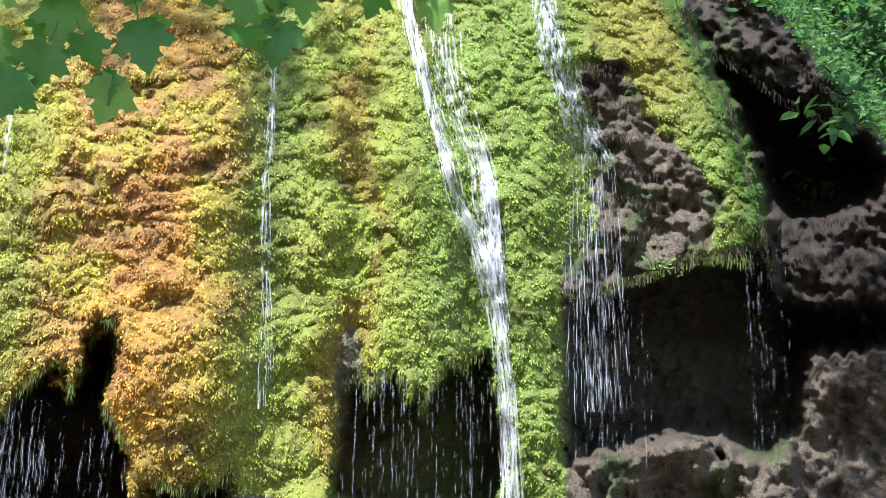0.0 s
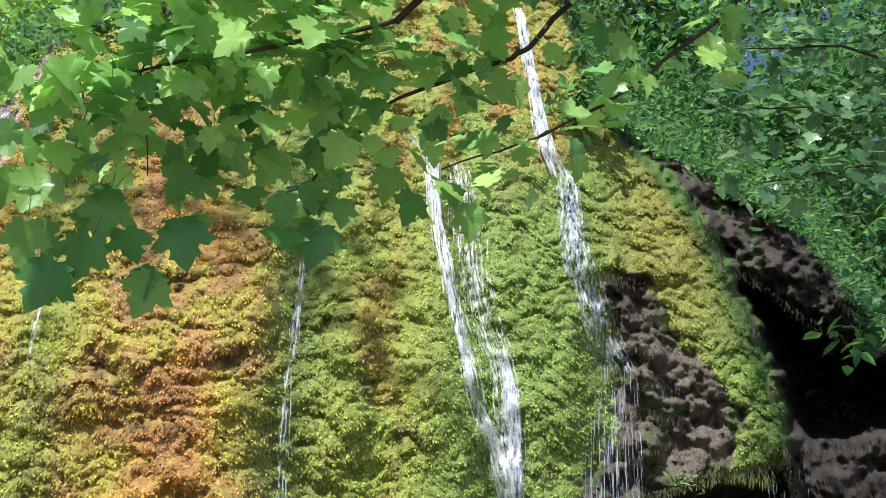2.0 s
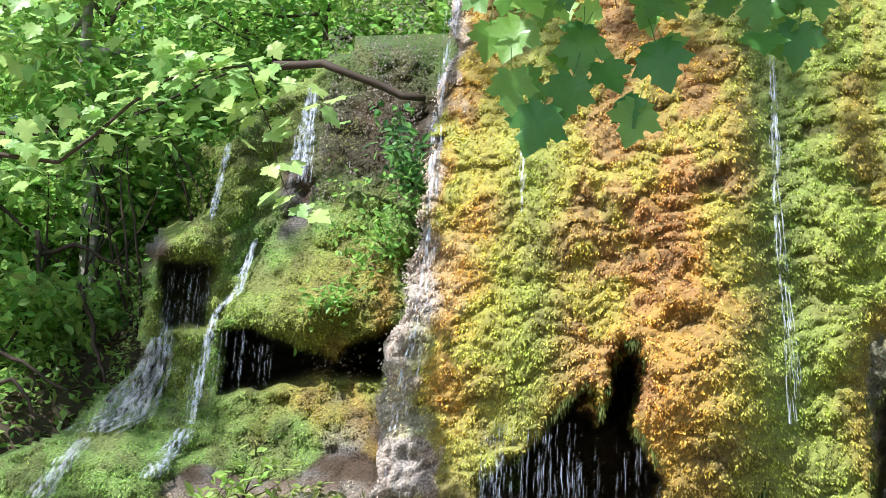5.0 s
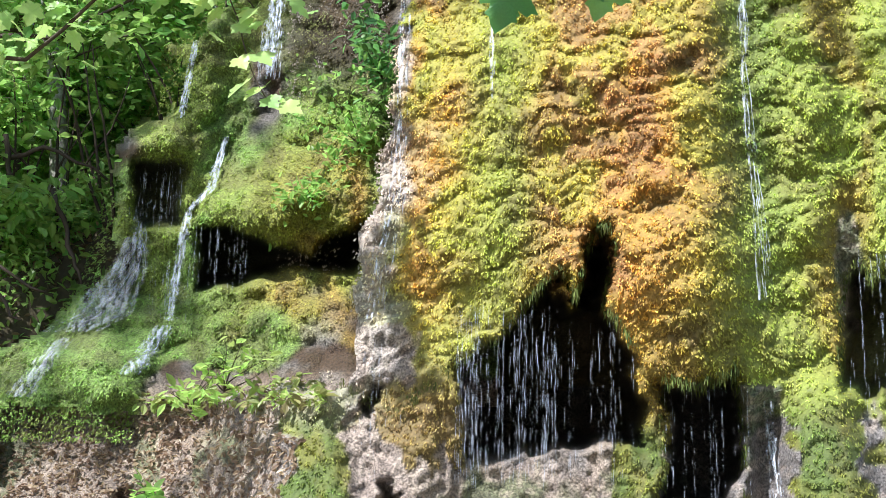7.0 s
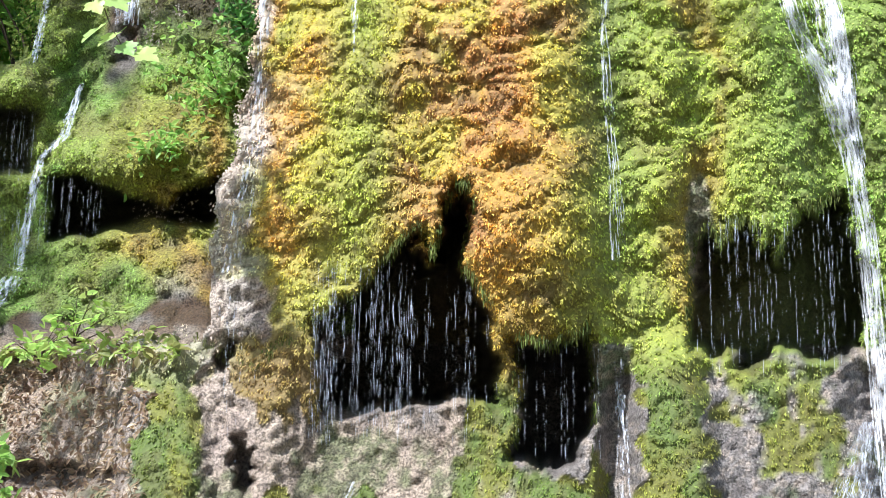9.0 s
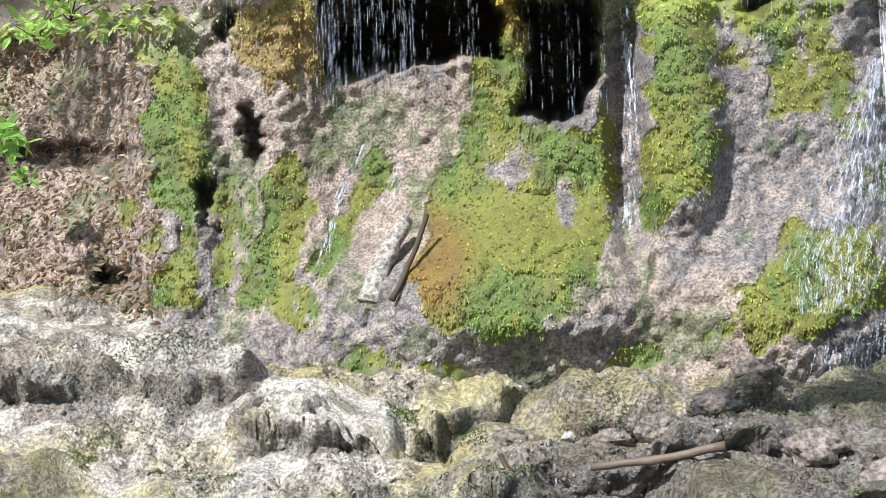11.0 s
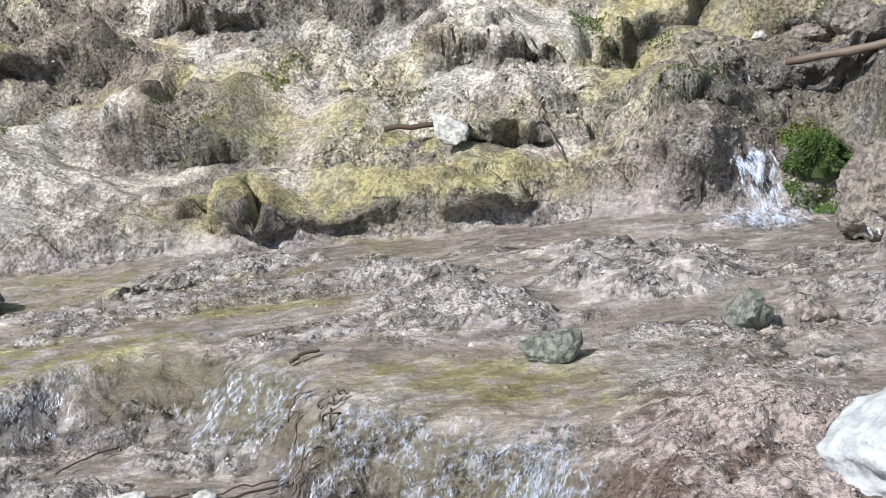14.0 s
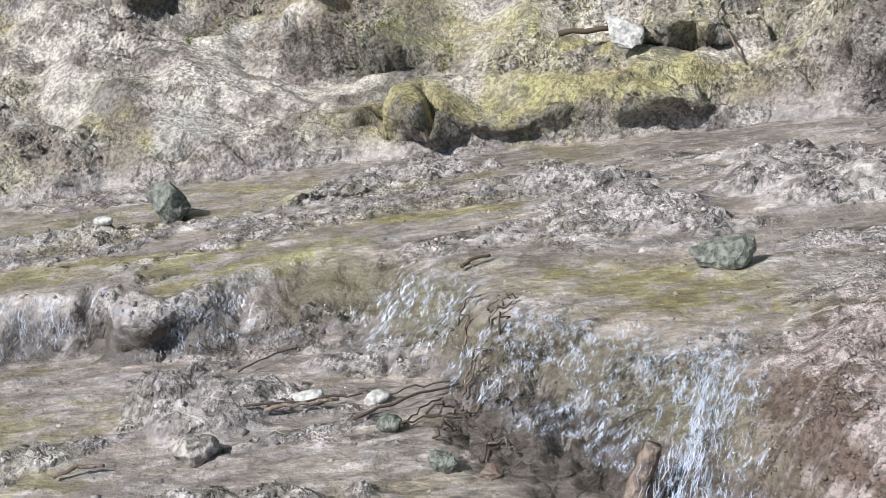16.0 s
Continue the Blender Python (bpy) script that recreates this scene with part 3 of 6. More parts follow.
def fronds(name, count, span, depth, tinted, plane, label, length=(0.013, 0.03)):
    """Drooping moss fronds over a face."""
    x, z = rng.uniform(span[0], span[1], count), rng.uniform(span[2], span[3], count)
    y, hole, m = depth(x, z)
    tuft, shade, _ = cells(x * 26 + 0.5 * fbm(x * 9, 0, z * 9, 2, 171), z * 30, 11)
    keep = (m > rng.uniform(0.25, 0.8, count)) & (hole < 0.5) & (tuft < rng.uniform(0.32, 0.62, count))
    tone = (1.15 + 0.7 * shade - 0.5 * np.clip(tuft - 0.2, 0, 1))[keep]
    x, z, y, hole, m = x[keep], z[keep], y[keep], hole[keep], m[keep]
    e = 0.02
    sx, sz = (depth(x + e, z)[0] - y) / e, (depth(x, z + e)[0] - y) / e
    keep = (np.abs(sx) < 22) & (np.abs(sz) < 14)
    x, z, y, hole, m, sx, sz, tone = (q[keep] for q in (x, z, y, hole, m, sx, sz, tone))
    normal = np.stack([sx, -np.ones_like(sx), sz], 1)
    normal /= np.linalg.norm(normal, axis=1)[:, None]
    ways = normal * 0.5 + np.array((-0.15, 0, -0.75)) + rng.normal(0, 0.22, (len(x), 3))
    size = rng.uniform(*length, len(x))
    v, f = strewn(fan(x, z, y, plane) - normal * 0.002, ways, size, FROND_V, FROND_F)
    c = tinted(x, z, m, hole)[..., :3] * tone[:, None]
    return tagged(new(name, mesh_from(name, v, f, M_MOSS, np.repeat(c, len(FROND_V), 0))), label, "moss", kind="stuff")


fronds("moss", 560000, (-2.4, 4.3, 0.7, 8.9), face_depth, face_tint, 8.5, "hanging ochre, yellow and green moss fronds on the cliff")


# ---- the farther cascade ----
CAVE_LEFT = [(-3.87, 4.77), (-3.51, 4.77), (-3.09, 4.62), (-2.85, 4.5), (-2.64, 4.62), (-2.31, 4.8), (-2.1, 4.6), (-2.43, 4.34), (-2.88, 4.40), (-3.46, 4.25), (-3.82, 4.24)]
CAVE_STEP = [(-4.5, 5.38), (-4.04, 5.38), (-4.03, 4.8), (-4.38, 4.75)]


def left_edge(z):
    return np.interp(z, (2.8, 3.6, 3.85, 4.3, 4.77, 5.4, 5.62, 5.85, 6.5, 7.1, 7.45), (-6.6, -5.7, -5.0, -4.7, -4.5, -4.56, -4.45, -4.1, -4.05, -3.3, -2.9))


def cascade_depth(x, z):
    wx, wz = x + 0.06 * fbm(x * 3, 0, z * 3, 3, 53), z + 0.06 * fbm(x * 3, 5, z * 3, 3, 54)
    y = 11.0 - 0.75 * np.clip(4.25 - z, 0, 3) + 0.3 * np.clip(z - 5.0, 0, 5)
    y = y + 3.5 * smooth(0, 0.5, left_edge(z) - wx) + 3.0 * smooth(7.3, 7.9, wz)
    y = y + 0.35 * smooth(-3.95, -3.55, wx) * smooth(4.9, 5.4, z) * smooth(-2.5, -3.3, wx)
    y = y - 0.35 * blob(x, z, -3.25, 5.05, 0.4, 0.4, 0.7) - 0.3 * blob(x, z, -4.3, 5.6, 0.35, 0.2, 0.6) - 0.3 * blob(x, z, -4.6, 3.5, 0.4, 0.25, 0.7)
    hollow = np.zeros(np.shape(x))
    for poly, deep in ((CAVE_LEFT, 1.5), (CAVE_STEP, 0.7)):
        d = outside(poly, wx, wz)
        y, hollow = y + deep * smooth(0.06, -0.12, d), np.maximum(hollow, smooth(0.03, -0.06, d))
    n = fbm(x * 1.5, 0, z * 1.5, 3, 57)
    m = np.clip(1.05 + 0.8 * n, 0, 1) * (1 - 0.9 * smooth(3.65, 3.4, z + 0.2 * n) * smooth(-4.6, -4.0, x)) * (1 - 0.5 * blob(x, z, -4.55, 4.4, 0.2, 0.5))
    d1, _, r1 = cells(x * 3.4, z * 4.2 + n * 0.4, 3)
    d2, _, r2 = cells(x * 11, z * 13, 4)
    relief = -0.14 * (0.7 - d1 ** 1.5) - 0.04 * (0.6 - d2) + 0.04 * r1 + 0.02 * r2 + 0.09 * fbm(x * 3, 7, z * 3, 4, 58)
    return y + relief * (1 - 0.5 * hollow), hollow, m


def cascade_tint(x, z, m, hollow):
    n1, n2 = fbm(x * 1.4, 0, z * 1.4, 3, 61), fbm(x * 5, 0, z * 5, 3, 64)
    c = np.broadcast_to(GREEN * 1.0, (*np.shape(x), 3)).copy()
    c = mixed(c, OCHRE * 0.7, 0.9 * np.clip(blob(x, z, -2.7, 5.0, 0.6, 0.5, 0.6) + blob(x, z, -2.75, 3.85, 0.8, 0.55, 0.7), 0, 1) * smooth(-0.5, 0.3, n1 + 0.3))
    c = mixed(c, LIME * 0.72, 0.7 * smooth(-0.1, 0.4, n1))
    c = mixed(c, GREEN * 0.85, 0.7 * smooth(4.4, 4.0, z) * smooth(-3.1, -3.5, x) * smooth(-0.4, 0.2, n1 + 0.2))
    c = mixed(c, DEEP, 0.75 * smooth(5.9, 6.5, z) * smooth(-3.4, -3.0, x))
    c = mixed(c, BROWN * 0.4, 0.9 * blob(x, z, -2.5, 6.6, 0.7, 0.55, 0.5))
    c = mixed(c, BROWN, 0.35 * smooth(0.2, 0.6, n2))
    c = mixed(c, PALE * 0.8, 0.6 * blob(x, z, -2.75, 3.75, 0.25, 0.2, 0.8) * smooth(-0.1, 0.4, n2))
    c = mixed(c, mixed(np.broadcast_to(PALE * 0.6, c.shape), BROWN, smooth(-0.2, 0.4, n2)), 0.9 * smooth(3.45, 3.2, z + 0.15 * n1) * smooth(-4.0, -3.6, x))
    rock = mixed(np.broadcast_to(BROWN * 0.6, c.shape), GREY * 0.6, smooth(-0.2, 0.5, n2))
    rock = mixed(rock, np.array((0.37, 0.29, 0.22)), 0.85 * smooth(3.55, 3.3, z))
    # Overhang and step hollow get their shade as a near-black colour.
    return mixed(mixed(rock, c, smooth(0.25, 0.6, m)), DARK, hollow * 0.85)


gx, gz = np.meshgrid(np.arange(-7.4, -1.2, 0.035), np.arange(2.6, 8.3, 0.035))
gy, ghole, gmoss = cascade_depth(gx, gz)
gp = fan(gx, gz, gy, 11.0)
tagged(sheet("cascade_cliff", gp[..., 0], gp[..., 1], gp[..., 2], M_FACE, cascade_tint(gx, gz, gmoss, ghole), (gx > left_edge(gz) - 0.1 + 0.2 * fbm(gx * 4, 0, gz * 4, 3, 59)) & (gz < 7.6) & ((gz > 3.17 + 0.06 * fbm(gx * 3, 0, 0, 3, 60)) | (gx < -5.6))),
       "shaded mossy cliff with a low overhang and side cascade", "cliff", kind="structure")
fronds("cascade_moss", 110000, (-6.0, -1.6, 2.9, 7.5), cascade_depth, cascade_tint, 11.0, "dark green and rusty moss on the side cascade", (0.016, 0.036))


# ---- stream bed, banks and hillside ----
LIP = ((-9, -4.5, -3.04, -2.36, -2.1, -1.7, -1.35, -1.18, -0.79, -0.48, -0.2, 0.1, 0.6), (3.6, 3.7, 3.91, 4.02, 4.16, 4.34, 4.05, 3.88, 3.62, 3.45, 3.0, 2.5, 1.9))
EDGE = ((-9, -4.2, -3.48, -3.09, -2.75, -2.3, -1.91, -1.29, -0.67, -0.11, 0.12, 0.53, 0.9, 1.4, 4), (4.0, 4.8, 5.1, 5.22, 5.33, 5.42, 5.45, 5.5, 5.62, 5.68, 5.66, 5.6, 5.45, 5.3, 5.3))


def knobbly(x, y, how=0.5):
    """Where the bank is crusted with knobs, 0 to 1; elsewhere it is smooth and wet."""
    return smooth(-0.05, 0.3, fbm(x * 2.4, y * 3.2, 8, 3, 78) + 0.25 * (how - 0.5))


# ledges of the bank: where their fronts run, how high they stand, how far they reach back and jut out
LEDGES = [
    ((-2.15, -1.95, -1.6, -1.3, -1.06, -0.75), (5.53, 5.5, 5.53, 5.54, 5.6, 5.66), 0.085, 0.3, 0.07),
    ((-1.22, -1.04, -0.87, -0.68), (5.9, 5.98, 6.04, 6.0), 0.12, 0.4, 0.13),
    ((-2.95, -2.75, -2.5, -2.3, -2.1), (6.25, 6.2, 6.17, 6.12, 6.05), 0.12, 0.45, 0.06),
    ((-3.75, -3.5, -3.3, -2.95), (6.2, 6.45, 6.62, 6.66), 0.12, 0.4, 0.08),
    ((-1.45, -1.2, -1.0, -0.8, -0.58), (6.78, 6.66, 6.62, 6.7, 6.76), 0.15, 0.6, 0.1),
    ((-0.56, -0.37, -0.2, 0.02), (6.85, 7.0, 7.08, 7.2), 0.13, 0.5, 0.09),
    ((0.0, 0.2, 0.5, 0.8, 1.15), (6.2, 6.16, 6.1, 6.02, 5.94), 0.1, 0.35, 0.08),
    ((0.2, 0.35, 0.6, 0.85, 1.3), (6.95, 6.9, 6.92, 6.8, 6.75), 0.12, 0.5, 0.1),
    ((-2.0, -1.75, -1.5, -1.3), (7.2, 7.1, 7.15, 7.25), 0.13, 0.5, 0.06),
    ((-3.0, -2.6, -2.3, -2.1), (7.3, 7.2, 7.15, 7.2), 0.14, 0.5, 0.06),
    ((-0.3, -0.1, 0.12), (6.0, 5.92, 5.9), 0.1, 0.35, 0.07),
    ((0.6, 0.75, 1.0, 1.25, 1.5), (5.44, 5.42, 5.42, 5.44, 5.4), 0.06, 0.3, 0.13),
    ((-0.25, -0.1, 0.02, 0.12), (5.74, 5.7, 5.69, 5.72), 0.12, 0.3, 0.1),
    ((-2.42, -2.32, -2.15, -1.98), (4.68, 4.82, 4.9, 4.95), 0.04, 0.22, 0.03)]
# mounds of pale crust in the stream: x, y, half widths and height
MOUNDS = [(-0.28, 4.86, 0.3, 0.3, 0.06), (-1.0, 4.62, 0.26, 0.16, 0.035), (-0.8, 4.42, 0.2, 0.1, 0.03), (-1.2, 4.98, 0.22, 0.09, 0.04), (0.35, 4.55, 0.2, 0.1, 0.035), (-2.04, 3.42, 0.2, 0.14, 0.1), (-3.1, 4.5, 0.2, 0.07, 0.035), (-0.55, 5.15, 0.15, 0.07, 0.03), (-1.75, 5.2, 0.2, 0.06, 0.03), (0.6, 4.3, 0.25, 0.1, 0.04), (-1.6, 3.75, 0.2, 0.1, 0.03), (-2.45, 3.1, 0.12, 0.09, 0.04), (-1.6, 2.85, 0.3, 0.12, 0.04)]


def lip_at(x):
    """The edge of the step in the stream, ragged where it is steep."""
    return np.interp(x, *LIP) + 0.08 * smooth(-1.2, -1.4, x) * fbm(x * 4.5, 0.3, 0, 3, 121)


def overhang(x):
    return 0.09 * np.clip(0.7 + 1.6 * fbm(x * 3.3, 0.7, 0, 2, 122), 0.05, 1.7) * smooth(-2.05, -2.4, x)


def run_out(x):
    """How far forward of its edge the step reaches its foot."""
    return np.interp(x, (-4.0, -2.7, -2.3, -1.9, -1.25), (0.2, 0.17, 0.22, 0.45, 0.55))


def bed_height(x, y):
    """Height of the stream bed and banks, and how far each place juts forward over what lies below."""
    n = fbm(x * 0.9, y * 1.5, 0, 4, 71)
    n5 = fbm(x * 3.5, y * 5, 1, 3, 75)
    n9 = fbm(x * 9, y * 9, 2, 3, 79)
    wx, wy = x + 0.05 * n5, y + 0.04 * n5 + 0.02 * n9
    lip = lip_at(wx)
    drop = smooth(0.03, -run_out(x), wy - lip)
    flat = -0.2 * drop - 0.015 * (y - 4.5)
    jut = overhang(x) * (1 + 0.3 * n9) * smooth(0.9, 0.1, drop) * smooth(0.35, 0.0, wy - lip)
    edge = np.interp(wx, *EDGE)
    rise = np.clip(wy - edge, 0, 9)
    bank = 0.045 * smooth(0, 0.08, rise) + 0.40 * np.clip(rise - 0.03, 0, 9) + 0.12 * n * smooth(0, 0.6, rise) + 0.03 * fbm(x * 2.2, y * 2.2, 0, 2, 70) * smooth(0, 0.3, rise)
    pool = 0.27 * smooth(4.85, 4.98, wy) + 0.2 * smooth(5.4, 5.46, wy) + 0.13 * np.clip(wy - 5.5, 0, 9) + 0.08 * n * smooth(5.5, 6, wy)
    side = smooth(0.5, 0.7, wx)
    z = flat + bank * (1 - side) + pool * side + (1 - side) * 0.16 * smooth(0.02, 0.12, rise) * blob(x, y, 0.1, 6.2, 0.45, 0.9, 0.5)
    jut = jut * (1 - side) + side * 0.06 * smooth(5.4, 5.46, wy) * smooth(5.75, 5.5, wy)
    face = np.zeros(np.shape(x))
    for fx, fy, high, back, out in LEDGES:
        s = wy - np.interp(wx, fx, fy)
        ends = smooth(fx[0] - 0.08, fx[0] + 0.12, wx) * smooth(fx[-1] + 0.08, fx[-1] - 0.12, wx)
        up = smooth(0.0, 0.1, s) * smooth(back * 1.8, back * 0.25, s) * ends
        uneven = 0.75 + 0.5 * np.clip(n5 + 0.5, 0, 1)
        z = z + high * up * uneven
        jut = jut + (out + 0.05) * ends * smooth(0.0, 0.09, s) * smooth(0.4, 0.1, s) * uneven
        face = np.maximum(face, ends * smooth(-0.03, 0.0, s) * smooth(0.16, 0.1, s))
    dry = smooth(0.0, 0.2, rise) * (1 - side) + side * (smooth(4.78, 4.9, wy) - smooth(4.98, 5.05, wy) + smooth(5.38, 5.45, wy))
    # soft rounded tufa on the bank, plates of crust in the stream
    d1, _, _ = cells(x * 2.2 + 0.3 * n, y * 3.6 + 0.3 * n5, 5)
    d2, _, _ = cells(x * 7 + 0.4 * n, y * 9 + n5, 6)
    d3, _, _ = cells(x * 24, y * 28, 7)
    pits = np.abs(fbm(x * 13, y * 16, 0, 3, 81))
    knob = np.maximum(knobbly(x, y), 0.5 * side)
    z = z + dry * ((0.13 + 0.02 * side) * (0.4 - d1 ** 2) + (1 - 0.8 * face) * (0.15 + 0.85 * knob) * (0.065 * (0.4 - d2 ** 2) - 0.03 * smooth(0.55, 0.8, d2) + 0.014 * (0.5 - d3) - 0.03 * pits) + 0.02 * n5)
    plates = fbm(x * 1.5 + 3, (y - 0.3 * x) * 4.2, 0, 4, 85) + 0.3 * n5
    crust = 0.8 * smooth(0.12, 0.3, plates) * (1 - blob(x, y, -0.75, 3.95, 0.6, 0.3, 0.5))
    for cx, cy, rx, ry, high in MOUNDS:
        k = blob(wx + 0.03 * n9, wy + 0.03 * n9, cx, cy, rx, ry, 0.45)
        z = z + high * k * (1 + 0.4 * n5)
        crust = np.maximum(crust, smooth(0.15, 0.5, k))
    z = z + (1 - dry) * (crust * (0.012 + 0.022 * (0.5 - d2) + 0.014 * (0.5 - d3) - 0.03 * pits) + 0.006 * n5 + 0.006 * fbm(x * 12, (y - 0.3 * x) * 32, 0, 2, 93))
    cleft = smooth(0.1, 0.0, np.abs(fbm(x * 1.1 + 2, y * 2.4, 0, 3, 88) + 0.1 * n5)) * smooth(-0.3, 0.2, fbm(x * 2, y * 2, 5, 2, 89))
    z = z - dry * cleft * 0.13 - 0.14 * blob(wx, wy, -2.56, 6.5, 0.08, 0.12, 0.4) - 0.1 * blob(wx, wy, -2.35, 6.14, 0.06, 0.06, 0.4)
    z = z - 0.05 * drop * smooth(1.0, 0.5, drop) * pits
    z = z - 0.1 * (pits + 0.3 * d2) * smooth(-0.26, -0.36, wy - lip) * smooth(-0.72, -0.6, wy - lip) * smooth(-1.35, -1.2, x) * smooth(-0.48, -0.6, x)
    z = z + 0.08 * blob(wx, wy, 0.0, 3.2, 0.33, 0.55, 0.45) * (1 - 0.4 * pits + 0.3 * n5)
    z = z + 1.2 * smooth(2.3, 4.0, x) * smooth(3.0, 5.0, y) + 0.5 * smooth(-3.2, -5.5, x) * smooth(5.2, 7, y)
    jut = jut + face * (0.045 * fbm(x * 9, y * 8, z * 12, 3, 82) + 0.012 * fbm(x * 26, y * 22, z * 30, 2, 83))
    jut = jut + np.maximum(dry, (1 - side) * smooth(0.0, 0.04, rise)) * (0.3 + 0.7 * knob) * (0.03 * fbm(x * 7, y * 5, z * 14, 4, 76) + 0.015 * (0.5 - d3))
    return z, jut, rise * (1 - side) + side * np.where(wy > 5.2, np.clip(wy - 5.36, 0, 9), 0.4 * (smooth(4.8, 4.9, wy) - smooth(4.98, 5.05, wy))), crust, drop, lip


def bed_tint(x, y, z, rise, crust, drop, lip):
    n1, n2, n3 = fbm(x * 1.0, y * 1.8, 0, 4, 91), fbm(x * 6, y * 8, z * 10, 3, 95), fbm(x * 20, y * 26, z * 30, 3, 97)
    c = np.broadcast_to(np.array((0.34, 0.3, 0.272)), (*np.shape(x), 3)).copy()
    c = mixed(c, np.array((0.52, 0.46, 0.42)), 0.85 * crust * smooth(-0.5, 0.2, n2))
    v = y - 0.3 * x
    # Light and dark lines of the water's ripples put into the bed's colour.
    ripple = fbm(x * 12 + y * 3, v * 36, 0, 3, 93)
    c = c * (1 + 0.35 * np.clip(ripple, -1, 1))[..., None]
    flow = fbm(x * 1.4 + y * 0.5, v * 5, 0, 4, 92)
    algae = smooth(0.55, 0.05, np.abs(y - lip - 0.3 + 0.2 * n1)) * smooth(-0.3, 0.25, flow + 0.3 * n2) + 0.7 * smooth(0.1, 0.45, flow) * smooth(-0.9, -1.5, x)
    c = mixed(c, np.array((0.3, 0.265, 0.09)), 0.75 * np.clip(algae, 0, 1) * smooth(-0.5, 0.2, n2 + n3) * (1 - 0.5 * crust))
    c = mixed(c, np.array((0.15, 0.135, 0.12)), 0.5 * smooth(0.1, 0.6, n3 + 0.4 * n2))
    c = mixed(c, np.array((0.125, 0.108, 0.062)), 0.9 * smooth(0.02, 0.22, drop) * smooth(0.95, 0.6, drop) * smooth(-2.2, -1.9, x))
    # Step's face and foot darkened: brown soil, with crevice shade put into the colour.
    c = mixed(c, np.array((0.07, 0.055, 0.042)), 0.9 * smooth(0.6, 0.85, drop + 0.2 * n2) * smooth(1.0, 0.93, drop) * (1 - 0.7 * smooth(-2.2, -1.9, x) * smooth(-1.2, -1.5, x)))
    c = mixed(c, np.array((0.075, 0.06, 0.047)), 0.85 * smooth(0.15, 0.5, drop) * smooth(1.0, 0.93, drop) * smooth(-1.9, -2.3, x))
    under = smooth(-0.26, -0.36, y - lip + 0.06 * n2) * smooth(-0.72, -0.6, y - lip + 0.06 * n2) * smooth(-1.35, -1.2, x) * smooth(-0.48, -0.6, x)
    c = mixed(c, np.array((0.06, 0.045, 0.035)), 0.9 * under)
    dry = smooth(0.01, 0.16, rise)
    n0 = fbm(x * 1.6 + 3, y * 2.2, 4, 3, 98)
    bank = np.broadcast_to(np.array((0.6, 0.535, 0.45)), c.shape)
    olive = (1 - 0.4 * knobbly(x, y)) * smooth(-0.45, -0.02, n1 + 0.2 * n2 + 0.4 * blob(x, y, -1.7, 6.1, 0.9, 0.35))
    bank = mixed(bank, np.array((0.37, 0.32, 0.125)), 0.88 * olive)
    bank = mixed(bank, np.array((0.44, 0.415, 0.375)), 0.7 * smooth(0.05, 0.4, n0) * (1 - olive))
    bank = mixed(bank, np.array((0.68, 0.61, 0.55)), 0.75 * smooth(0.1, 0.4, n2 - 0.3 * n0) * (1 - 0.7 * olive))
    bank = mixed(bank, np.array((0.25, 0.21, 0.165)), 0.5 * knobbly(x, y) * smooth(-0.1, 0.4, n2 + 0.3 * n0))
    # Right bank darkened: the shade on it is put into the colour.
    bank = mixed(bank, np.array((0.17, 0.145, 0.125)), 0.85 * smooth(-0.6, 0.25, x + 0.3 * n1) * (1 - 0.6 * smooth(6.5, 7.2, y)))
    bank = mixed(bank, np.array((0.33, 0.31, 0.3)), 0.6 * smooth(0.1, 0.5, n2 + 0.4 * n3) * smooth(-0.1, 0.5, x))
    bank = mixed(bank, np.array((0.19, 0.175, 0.09)), 0.5 * smooth(0.0, 0.35, n0) * smooth(0.0, 0.5, x))
    bank = mixed(bank, np.array((0.1, 0.09, 0.07)), 0.6 * smooth(0.2, 0.6, n3 + 0.3 * n2))
    bank = mixed(bank, np.array((0.13, 0.125, 0.06)), 0.6 * smooth(0.5, 0.75, fbm(x * 2.2, y * 3.0, 3, 4, 99)))
    bank = mixed(bank, np.array((0.22, 0.175, 0.155)), 0.75 * smooth(0.35, 0.1, rise) * smooth(-0.9, -0.6, x) * (x < 0.4))
    coarse = np.clip(0.25 + knobbly(x, y) + 0.5 * smooth(-0.2, 0.4, x), 0, 1)
    speck = fbm(x * 20, y * 26, z * 30, 4, 201)
    bank = mixed(bank, np.array((0.58, 0.52, 0.46)), 0.4 * coarse * smooth(0.2, 0.55, speck) * (1 - 0.5 * smooth(-0.2, 0.5, x)))
    bank = mixed(bank, np.array((0.08, 0.066, 0.05)), 0.5 * coarse * smooth(-0.15, -0.5, speck))
    c = mixed(c, np.array((0.09, 0.075, 0.062)), 0.6 * crust * smooth(-0.1, -0.45, speck))
    c = mixed(c, np.array((0.55, 0.5, 0.47)), 0.5 * crust * smooth(0.15, 0.5, speck))
    bank = mixed(bank, np.array((0.27, 0.22, 0.175)), 0.8 * smooth(-1.9, -2.9, x + 0.4 * n1) * smooth(-0.35, 0.15, n2 + 0.5 * n1 + 0.3 * n3))
    bank = mixed(bank, np.array((0.1, 0.08, 0.062)), 0.6 * smooth(0.1, 0.45, fbm(x * 4, y * 5, z * 6, 3, 205)) * smooth(-1.6, -2.4, x))
    # Ledge fronts darkened in the colour, in place of shade under their edges.
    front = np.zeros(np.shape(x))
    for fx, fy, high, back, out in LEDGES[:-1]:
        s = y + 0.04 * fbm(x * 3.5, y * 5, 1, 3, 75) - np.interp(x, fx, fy)
